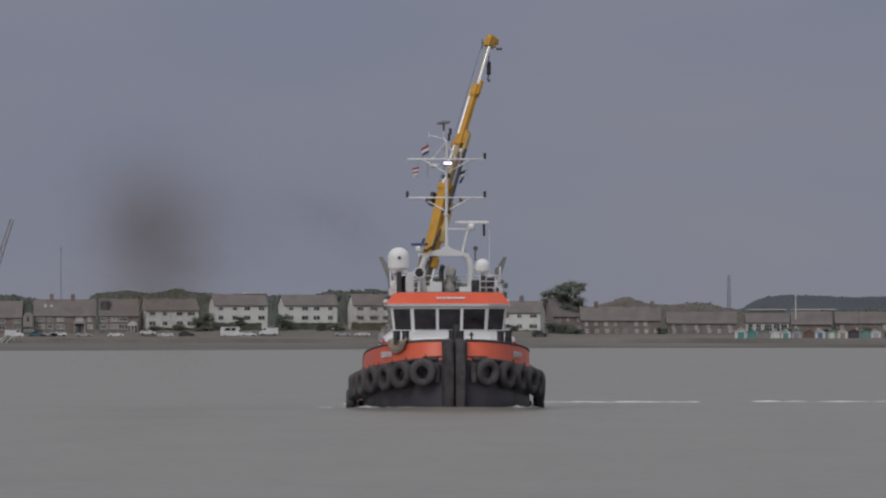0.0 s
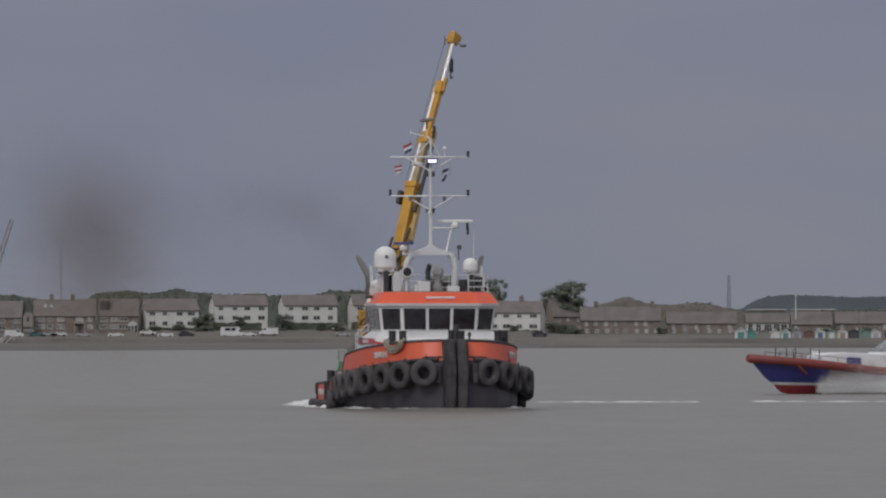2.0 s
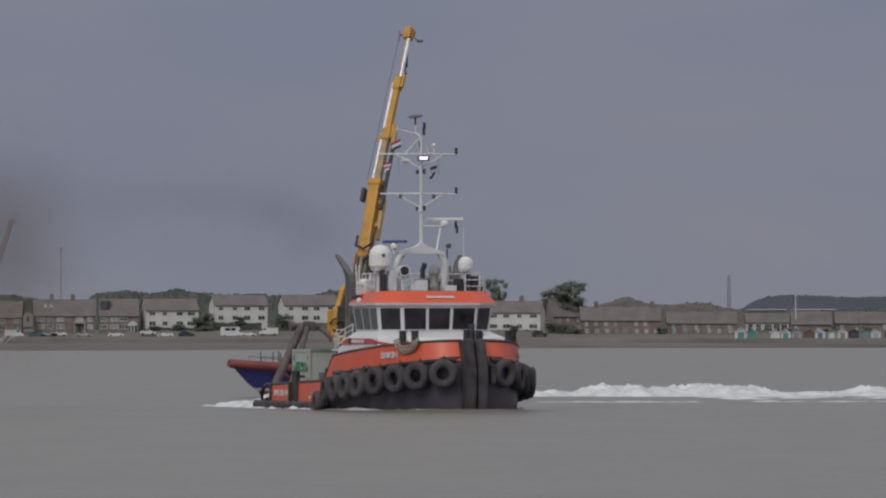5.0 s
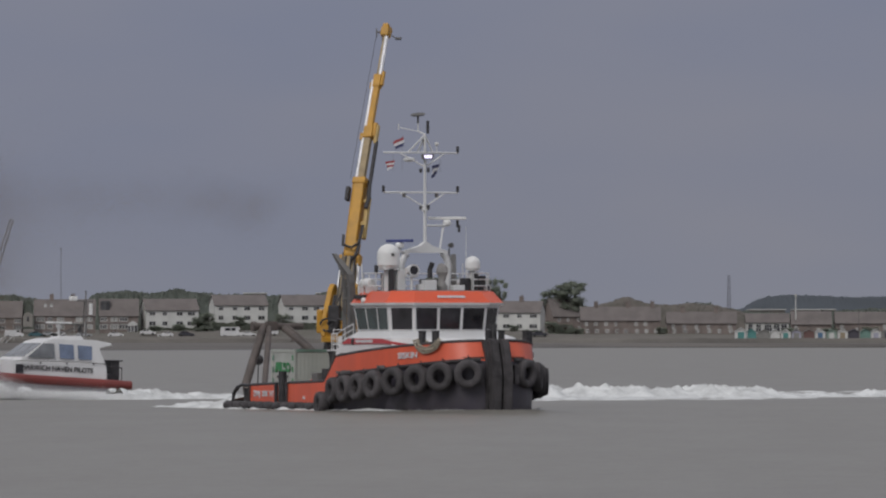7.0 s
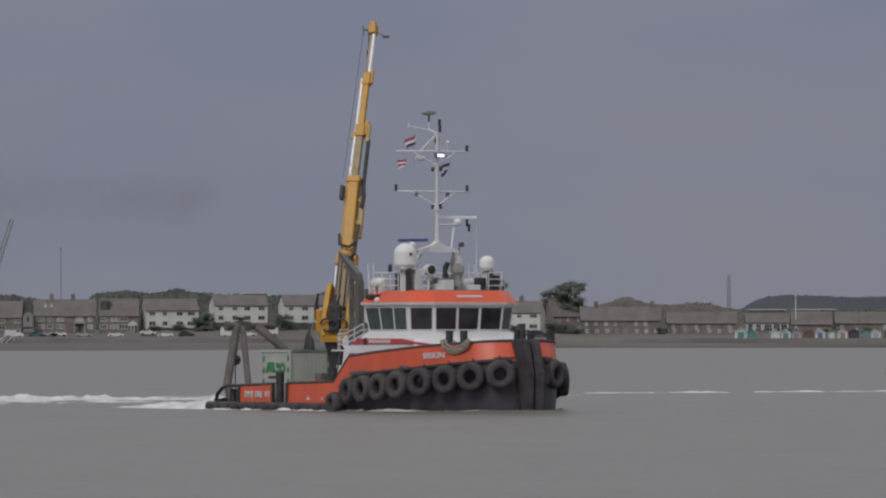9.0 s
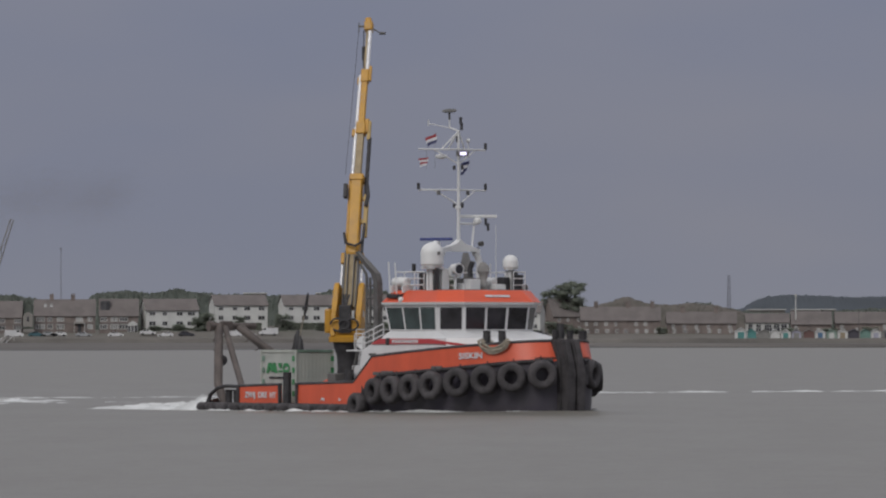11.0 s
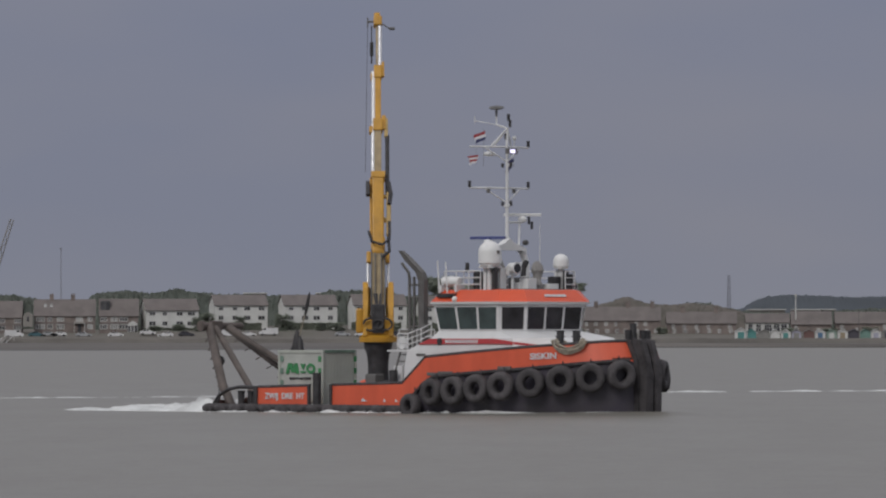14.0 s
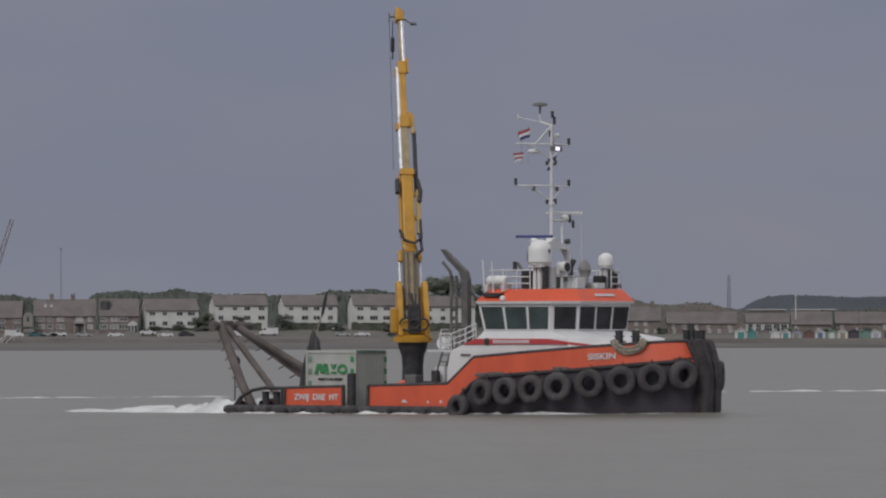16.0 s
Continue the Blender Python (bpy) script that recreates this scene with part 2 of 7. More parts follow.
def lathe(bm, profile, seg=24, m=None):
    """Turn a profile of (radius, height) round the z axis."""
    rings = []
    for r, z in profile:
        rings.append([bm.verts.new((max(r, 0.002) * math.cos(2 * math.pi * k / seg), max(r, 0.002) * math.sin(2 * math.pi * k / seg), z)) for k in range(seg)])
    skin(bm, rings, True)
    if m:
        bmesh.ops.transform(bm, matrix=m, verts=[v for r in rings for v in r])
    return bm


def prism(bm, poly, lo, hi, axis="y"):
    """Extrude a polygon along an axis; poly gives the two other coordinates."""
    def at(a, b, c):
        return (a, c, b) if axis == "y" else (a, b, c) if axis == "z" else (c, a, b)
    return loft(bm, [[at(a, b, c) for a, b in poly] for c in (lo, hi)])


def part(name, bm, material, parent=None, label="", smooth=False, m=None):
    bmesh.ops.recalc_face_normals(bm, faces=bm.faces)
    me = bpy.data.meshes.new(name)
    bm.to_mesh(me)
    bm.free()
    me.materials.append(material)
    if smooth:
        me.shade_smooth()
        me.set_sharp_from_angle(angle=radians(38))
    ob = new(name, me)
    if m is not None:
        ob.matrix_basis = m
    if parent is not None:
        ob.parent = parent
    if label:
        ob["label"] = label
    return ob


def shared(name, mesh, parent, m, label=""):
    ob = new(name, mesh)
    ob.parent, ob.matrix_basis = parent, m
    if label:
        ob["label"] = label
    return ob


def letters(name, text, size, material, parent, m, label="", width=None, thick=0.01, shear=0.0):
    """Raised letters as a mesh, centred on the pose m; x runs along the line and y up the letters."""
    cu = bpy.data.curves.new(name, "FONT")
    cu.body, cu.size, cu.extrude, cu.align_x, cu.align_y, cu.offset, cu.shear = text, size, thick, "CENTER", "CENTER", size * 0.025, shear
    tmp = bpy.data.objects.new(name, cu)
    scene.collection.objects.link(tmp)
    me = bpy.data.meshes.new_from_object(tmp.evaluated_get(bpy.context.evaluated_depsgraph_get()))
    bpy.data.objects.remove(tmp)
    if width:
        k = width / max(0.01, max(v.co.x for v in me.vertices) - min(v.co.x for v in me.vertices))
        for v in me.vertices:
            v.co.x *= k
    me.materials.clear()
    me.materials.append(material)
    ob = new(name, me)
    ob.parent, ob.matrix_basis = parent, m
    if label:
        ob["label"] = label
    return ob


def plate(at, along, up=(0, 0, 1)):
    """Pose of a flat sign: x along, y up, z out of the surface."""
    x = Vector(along).normalized()
    y = Vector(up)
    y = (y - x * y.dot(x)).normalized()
    z = x.cross(y)
    m = Matrix((x, y, z)).transposed().to_4x4()
    m.translation = at
    return m


def curve(pts, x):
    """Smooth interpolation through (x, value) pairs."""
    if x <= pts[0][0]:
        return pts[0][1]
    for (a, u), (b, v) in zip(pts, pts[1:]):
        if x <= b:
            return u + (v - u) * (x - a) / (b - a)
    return pts[-1][1]


# ---------- water and far shore ----------
def water():
    bm = bmesh.new()
    vs = [bm.verts.new(p) for p in ((-2600, -400, 0), (2600, -400, 0), (2600, 4200, 0), (-2600, 4200, 0))]
    bm.faces.new(vs)
    tagged(part("water", bm, M_WATER), "grey-brown silty estuary water with small ripples", "water", kind="structure")


BACK = 1.1  # the far shore is laid out at 1.95 km and set back by this factor from the eye


def set_back(p):
    """A place of the far shore's plan, moved straight away from the eye."""
    return Vector(EYE) + (Vector(p) - Vector(EYE)) * BACK


def waterline(x):
    """How far off the beach meets the water: the bank runs slightly away."""
    return curve([(-700, 1560), (-132, 1690), (-70, 1752), (0, 1935), (40, 2085), (80, 2112), (700, 2116)], x)


def ground():
    """The far bank: shingle, a sea wall step, a green behind it and rising land to the horizon."""
    prof = [(1936, 1.6), (1936.5, 2.55), (1944, 2.7), (1955, 3.9), (1968, 5.0), (1990, 5.6), (2060, 8), (2200, 13.0), (2300, 12), (2600, 9), (3400, 9), (4200, 10)]
    bm = bmesh.new()
    xs = [-700 + 10 * i for i in range(141)]
    rows = []
    for f, z in ((-0.15, -2.5), (-0.02, -0.3), (0.0, 0.0), (0.03, 0.25), (0.2, 0.7), (0.5, 1.0), (0.85, 1.25)):
        row = []
        for x in xs:
            w = waterline(x * BACK) + noise.noise((x * 0.03, 7, 1)) * 3
            y = w + (1936 * BACK - 6 - w) * f if f > 0 else w + 400 * f
            row.append(bm.verts.new((x * BACK, y, z + noise.noise((x * 0.15, f * 9, 2)) * 0.12 * (f > 0.1))))
        rows.append(row)
    for y, z in prof:
        row = []
        for x in xs:
            n = noise.noise((x * 0.02, y * 0.02, 0.3)) * min(1.2, max(0, z) * 0.16) + noise.noise((x * 0.15, y * 0.1, 2)) * 0.12
            side = max(0.0, min(1.0, (x - 20) / 14)) * 0.72 + max(0.0, min(1.0, (-80 - x) / 6)) * 0.45
            k = 1 - side * max(0.0, min(1.0, (y - 1944) / 24)) * (0.42 if y < 1995 else 0.5)
            row.append(bm.verts.new(set_back((x, y, z * k + (n if y not in (1936, 1936.5) else 0)))))
        rows.append(row)
    for a, b in zip(rows, rows[1:]):
        for i in range(len(xs) - 1):
            bm.faces.new((a[i], a[i + 1], b[i + 1], b[i]))
    ob = part("ground", bm, M_SHINGLE, smooth=True)
    ob.data.materials.append(M_GRASS)
    ob.data.materials.append(M_WET)
    for p in ob.data.polygons:
        if p.center.y > 1944 * BACK:
            p.material_index = 1
        elif p.center.z < 0.3:
            p.material_index = 2
    tagged(ob, "low far bank of brown shingle rising to dull grass", "ground", kind="structure")


def sea_wall():
    bm = bmesh.new()
    for i in range(70):
        x = -350 + i * 10
        box(bm, x, x + 9.94, 1934.6, 1935.7, 0.9, 2.75 + 0.05 * (i % 3), 0.05)
    tagged(part("sea_wall", bm, M_CONCRETE), "low weathered concrete sea wall along the beach", "sea wall", kind="structure")


def window_part(parent, x, z, w, h, y, panes=2, edge=0.1, glass=None):
    bm = bmesh.new()
    box(bm, x - w / 2, x + w / 2, y - 0.06, y + 0.05, z - h / 2, z + h / 2)
    win = part("window", bm, M_UPVC, parent)
    pw = (w - edge) / panes
    for k in range(panes):
        bm = bmesh.new()
        a = x - w / 2 + edge + pw * k
        box(bm, a, a + pw - edge, y - 0.075, y + 0.03, z - h / 2 + edge, z + h / 2 - edge)
        part("pane", bm, glass or M_PANE, win)


def house(name, x0, x1, y, z0, eave, ridge, wall, label, yaw=0.0, cols=4, depth=8.0, white_bays=False, chimneys=(), porch=None, group="", lights=(), dormers=()):
    """Two-storey block with its ridge along the shore."""
    w = x1 - x0
    root = new(name)
    root.matrix_basis = pose((x0 + x1) / 2, y, z0, 0, 0, yaw)
    tagged(root, label, "house", group)
    e, r = eave - z0, ridge - z0
    bm = bmesh.new()
    prism(bm, [(-depth / 2, -2), (depth / 2, -2), (depth / 2, e), (0, r - 0.12), (-depth / 2, e)], -w / 2, w / 2, "x")
    part("wall", bm, wall, root)
    bm = bmesh.new()
    t = 0.16
    a, b = depth / 2 + 0.38, e - 0.25
    prism(bm, [(-a, b), (0, r), (a, b), (a + 0.05, b + t), (0, r + t), (-a - 0.05, b + t)], -w / 2 - 0.25, w / 2 + 0.25, "x")
    roof = part("roof", bm, M_TILE, root, "grey-brown tiled pitched roof")
    for cx in chimneys:
        bm = bmesh.new()
        box(bm, cx - 0.55, cx + 0.55, -0.4, 0.4, r - 0.6, r + 1.2, 0.03)
        box(bm, cx - 0.62, cx + 0.62, -0.47, 0.47, r + 1.2, r + 1.35)
        for k in (-0.25, 0.25):
            tube(bm, (cx + k, 0, r + 1.35), (cx + k, 0, r + 1.75), 0.13, seg=8)
        part("chimney", bm, M_BRICK, roof)
    tilt = math.degrees(math.atan2(r - b, a))
    for cx, up, w2, m2, nm in lights:
        bm = bmesh.new()
        box(bm, -w2 / 2, w2 / 2, -0.55, 0.55, 0.02, 0.12, 0.02)
        part(nm, bm, m2, roof, m=pose(cx, -a * (1 - up), b + (r - b) * up + t, tilt))
    for dxa, dxb in dormers:
        bm = bmesh.new()
        box(bm, dxa, dxb, -depth * 0.36, 0, e + 0.6, r - 0.35, 0.03)
        d = part("dormer", bm, M_DORMER, roof, "flat-roofed dark dormer")
        n = max(2, int((dxb - dxa) / 1.1))
        for k in range(n):
            bm = bmesh.new()
            q = (dxb - dxa) / n
            box(bm, dxa + q * k + 0.1, dxa + q * (k + 1) - 0.1, -depth * 0.36 - 0.04, -depth * 0.36 + 0.04, e + 1.2, r - 0.8)
            part("pane", bm, M_PANE, d)
    rng = random.Random(int(x0 * 10) + 7)
    for c in range(cols):
        cx = -w / 2 + w * (c + 0.5) / cols + rng.uniform(-0.25, 0.25)
        ww = rng.choice((1.3, 1.9, 2.3)) if white_bays else rng.choice((1.3, 1.7, 2.0))
        brick = wall is M_BRICK
        if brick and not white_bays:
            ww = rng.choice((0.75, 0.85, 0.95))
        ed, gl = (0.17 if white_bays else 0.12, M_CURTAIN if rng.random() < 0.7 else M_PANE) if brick else (0.1, None)
        if brick and rng.random() < (0.12 if white_bays else 0.15):
            continue
        if not brick or white_bays or rng.random() < 0.75:
            window_part(root, cx, e - 1.0, ww, 1.15 if white_bays else 1.02 if not brick else 1.0, -depth / 2, 3 if ww > 1.7 else 2, ed, gl)
        if porch is None or c not in porch:
            window_part(root, cx + (0.3 if brick and not white_bays else 0), 1.45 if white_bays else 1.25 if not brick else 1.15, ww * 1.1, 1.35 if white_bays else 1.22 if not brick else 1.05, -depth / 2, 3 if ww > 1.7 else 2, ed, gl)
        else:
            bm = bmesh.new()
            box(bm, cx - 0.5, cx + 0.5, -depth / 2 - 0.04, -depth / 2 + 0.04, 0.1, 2.15, 0.02)
            part("door", bm, M_PANE, root)
            bm = bmesh.new()
            box(bm, cx - 1.5, cx + 1.5, -depth / 2 - 1.4, -depth / 2, 2.35, 2.55, 0.03)
            for s in (-1.4, 1.4):
                box(bm, cx + s - 0.07, cx + s + 0.07, -depth / 2 - 1.35, -depth / 2 - 1.2, -0.2, 2.35)
            part("porch", bm, M_UPVC, root, "white flat-roofed porch")
    if white_bays:
        bm = bmesh.new()
        box(bm, -w / 2, w / 2, -depth / 2 - 0.08, -depth / 2, e * 0.47, e * 0.47 + 0.35)
        part("cladding_band", bm, M_TILE, root)
    return root


def crown_mesh(name, rng, blobs, count, size):
    """Leaf clumps scattered through overlapping masses: small bent leaf sprays, with gaps."""
    verts, faces = [], []
    for _ in range(count):
        bx, by, bz, br, bh = rng.choice(blobs)
        u = Vector((rng.gauss(0, 1), rng.gauss(0, 1), rng.gauss(0, 1))).normalized() * rng.uniform(0.55, 1.35)
        c = Vector((bx + u.x * br, by + u.y * br, bz + u.z * bh))
        a = Vector((rng.uniform(-1, 1), rng.uniform(-1, 1), rng.uniform(-0.5, 0.9))).normalized()
        b = a.orthogonal().normalized()
        d = a.cross(b)
        s = size * rng.uniform(0.5, 1.3)
        k = len(verts)
        verts += [c + a * s, c + b * s * 0.8, c - a * s * 0.9 + d * s * 0.3, c - b * s * 0.7, c + d * s * 0.7]
        faces += [(k, k + 1, k + 4), (k + 1, k + 2, k + 4), (k + 2, k + 3, k + 4), (k + 3, k, k + 4), (k, k + 3, k + 2, k + 1)]
    me = bpy.data.meshes.new(name)
    me.from_pydata(verts, [], faces)
    return me


def tree(name, x, y, z, h, r, label, seed=1, lean=0.0, mat_leaf=None, low=0.32):
    rng = random.Random(seed)
    root = new(name)
    root.matrix_basis = pose(x, y, z)
    tagged(root, label, "tree")
    bm = bmesh.new()
    pipe(bm, [(0, 0, -0.5), (lean * 0.3, 0, h * 0.35), (lean * 0.7, 0.1, h * 0.7)], [r * 0.09, r * 0.07, r * 0.03])
    for k in range(6):
        a, f = rng.uniform(0, 6.28), rng.uniform(0.25, 0.6)
        pipe(bm, [(lean * f, 0, h * f), (lean * f + math.cos(a) * r * 0.35, math.sin(a) * r * 0.3, h * (f + 0.16)), (lean * f + math.cos(a) * r * 0.65, math.sin(a) * r * 0.5, h * (f + 0.24))], [r * 0.04, r * 0.03, r * 0.012], 6)
    part("trunk", bm, M_BARK, root)
    blobs = [(lean * 0.8 + rng.uniform(-0.62, 0.62) * r, rng.uniform(-0.5, 0.5) * r, h * rng.uniform(low, 0.92), r * rng.uniform(0.13, 0.28), h * rng.uniform(0.04, 0.09)) for _ in range(46)]
    bm = bmesh.new()
    for bx, by, bz, br, bh in blobs:
        g = bmesh.ops.create_icosphere(bm, subdivisions=1, radius=0.95)
        for v in g["verts"]:
            d = 0.86 + 0.34 * noise.noise(v.co * 2.2 + Vector((bx, by, bz))) + 0.2 * noise.noise(v.co * 5.5 + Vector((bz, bx, 3)))
            v.co = Vector((bx + v.co.x * br * d, by + v.co.y * br * d, bz + v.co.z * bh * 1.1 * d))
    leaves = crown_mesh("crown", rng, blobs, 3000, max(0.12, r * 0.036))
    bm.from_mesh(leaves)
    bpy.data.meshes.remove(leaves)
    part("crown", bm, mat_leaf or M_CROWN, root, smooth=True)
    return root


def woods(name, spans, y, label, size, count, leaf, seed):
    """A belt of far trees as one mass of leaf clumps: spans give x, base height, top height, half-width."""
    rng = random.Random(seed)
    blobs = []
    for x, zb, zt, hw in spans:
        for _ in range(max(3, int(hw / 2))):
            t = rng.uniform(0.25, 0.97)
            rr = rng.uniform(1.6, 3.4) * size
            blobs.append((x + rng.uniform(-hw, hw), y + rng.uniform(-6, 6), zb + (zt - zb) * t - rr * 0.5, rr, rr * 0.75))
        blobs.append((x, y + 3, (zb + zt) / 2, hw * 0.95, (zt - zb) * 0.46))
    me = crown_mesh(name, rng, blobs, count, size)
    me.materials.append(leaf)
    ob = new(name, me)
    tagged(ob, label, "trees", kind="stuff")
    return ob


def canopy(name, crest, y, depth, lump, material, label, category, kind="stuff", step=0.3, base=4.0):
    """A close belt of tree tops or scrub, seen as one lumpy mass under the crest line (x, height)."""
    bm = bmesh.new()
    rows = []
    n = int((crest[-1][0] - crest[0][0]) / step)
    for j in range(17):
        v = j / 16
        row = []
        for i in range(n + 1):
            x = crest[0][0] + (crest[-1][0] - crest[0][0]) * i / n
            k = 0.9 * abs(noise.noise((x * 0.5, v * 5, 2))) + 0.55 * noise.noise((x * 1.3, v * 9, 6)) + 0.35 * noise.noise((x * 3.3, v * 22, 9))
            row.append(bm.verts.new((x + 0.3 * noise.noise((x * 2, v * 9, 3)), y + depth * v - 1.5 * lump * k, base + (curve(crest, x) - base - 0.35 * lump) * math.sin(v * math.pi / 2) ** 0.75 + lump * k * (0.3 + 0.7 * v))))
        rows.append(row)
    skin(bm, rows, closed=False)
    return tagged(part(name, bm, material, smooth=True), label, category, kind=kind)


def car(x, y, z, paint, label, kind="car", flip=1):
    """A parked vehicle side-on: body, glass band, four wheels."""
    root = new("van" if kind == "van" else "camper_van" if kind == "camper" else "car")
    root.matrix_basis = pose(x, y, z, 0, 0, 0 if flip > 0 else 180)
    tagged(root, label, root.name.split(".")[0].replace("_", " "), "vehicles parked along the far shore")
    if kind == "car":
        low = [(-2.1, 0.35), (2.1, 0.35), (2.15, 0.65), (2.0, 0.85), (1.0, 0.98), (-1.9, 1.0), (-2.15, 0.75)]
        top = [(1.0, 0.98), (0.35, 1.42), (-1.1, 1.45), (-1.85, 1.0)]
        L, hw = 1.35, 0.86
    elif kind == "van":
        low = [(-2.5, 0.4), (2.5, 0.4), (2.55, 0.9), (2.3, 1.15), (1.75, 1.25), (-2.55, 1.25), (-2.55, 0.6)]
        top = [(1.75, 1.25), (1.2, 2.0), (-2.5, 2.1), (-2.55, 1.25)]
        L, hw = 1.6, 0.95
    else:
        low = [(-3.0, 0.45), (2.9, 0.45), (3.0, 0.95), (2.7, 1.25), (2.1, 1.35), (-3.0, 1.35)]
        top = [(2.1, 1.35), (1.7, 1.8), (2.3, 2.2), (2.0, 2.75), (-2.95, 2.75), (-3.0, 1.35)]
        L, hw = 1.85, 1.05
    bm = bmesh.new()
    prism(bm, low, -hw, hw)
    prism(bm, [(a, b) for a, b in top], -hw * 0.88, hw * 0.88)
    part("body", bm, paint, root)
    bm = bmesh.new()
    cx0, cx1 = min(p[0] for p in top), max(p[0] for p in top)
    zt, zb = max(p[1] for p in top), min(p[1] for p in top)
    for s in (-1, 1):
        for a, b in ((0.22, 0.5), (0.54, 0.76)) if kind != "van" else ((0.74, 0.9),):
            box(bm, cx0 + (cx1 - cx0) * a, cx0 + (cx1 - cx0) * b, s * hw * 0.88 - 0.02, s * hw * 0.88 + 0.02, zb + (zt - zb) * 0.3, zb + (zt - zb) * 0.82)
    part("side_glass", bm, M_GLASS, root)
    for a in (-L, L):
        for s in (-1, 1):
            bm = bmesh.new()
            lathe(bm, [(0.1, -0.1), (0.28, -0.1), (0.33, -0.06), (0.33, 0.06), (0.28, 0.1), (0.1, 0.1)], 14, pose(a, s * (hw - 0.08), 0.33, 90))
            part("wheel", bm, M_TYRE, root)
    return root


def beach_hut(x, y, z, w, h, wall, door, trim, label):
    root = new("beach_hut")
    root.matrix_basis = pose(x, y, z)
    tagged(root, label, "beach hut", "row of beach huts")
    bm = bmesh.new()
    prism(bm, [(-w / 2, 0), (w / 2, 0), (w / 2, h * 0.72), (0, h), (-w / 2, h * 0.72)], -1.4, 1.4)
    part("wall", bm, wall, root)
    bm = bmesh.new()
    for s in (-1, 1):
        loft(bm, [[(s * (w / 2 + 0.2), yy, h * 0.68), (0, yy, h + 0.03), (0, yy, h + 0.15), (s * (w / 2 + 0.2), yy, h * 0.68 + 0.12)] for yy in (-1.7, 1.5)])
    part("roof", bm, trim, root)
    bm = bmesh.new()
    box(bm, -w * 0.27, w * 0.27, -1.46, -1.36, 0.1, h * 0.66, 0.02)
    part("door", bm, door, root)
    for s in (-1, 1):
        bm = bmesh.new()
        box(bm, s * w * 0.5 - 0.1, s * w * 0.5 + 0.1, -1.5, -1.38, 0, h * 0.7)
        part("corner_board", bm, trim, root)


def paint(name, c, rough=0.6):
    return mat(name, c, rough, var=0.07, scale=0.6, fine=6, bump=0.06)


def lattice_mast(name, x, y, z, h, w, label, lean=0.0, material=None, category="crane jib"):
    """A four-legged lattice tower or jib with bracing."""
    root = new(name)
    root.matrix_basis = pose(x, y, z, 0, lean, 0)
    tagged(root, label, category)
    n = max(6, int(h / (w * 1.4)))
    for sx in (-1, 1):
        for sy in (-1, 1):
            bm = bmesh.new()
            tube(bm, (sx * w / 2, sy * w / 2, 0), (sx * w * 0.3, sy * w * 0.3, h), w * 0.07, seg=6)
            part("chord", bm, material, root)
    bm = bmesh.new()
    for k in range(n):
        a, b = h * k / n, h * (k + 1) / n
        wa, wb = w / 2 * (1 - 0.4 * k / n), w / 2 * (1 - 0.4 * (k + 1) / n)
        s = 1 if k % 2 else -1
        for sy in (-1, 1):
            tube(bm, (-s * wa, sy * wa, a), (s * wb, sy * wb, b), w * 0.045, seg=5)
            tube(bm, (sy * wa, -s * wa, a), (sy * wb, s * wb, b), w * 0.045, seg=5)
            tube(bm, (-wb, sy * wb, b), (wb, sy * wb, b), w * 0.04, seg=5)
    part("bracing", bm, material, root)
    return root


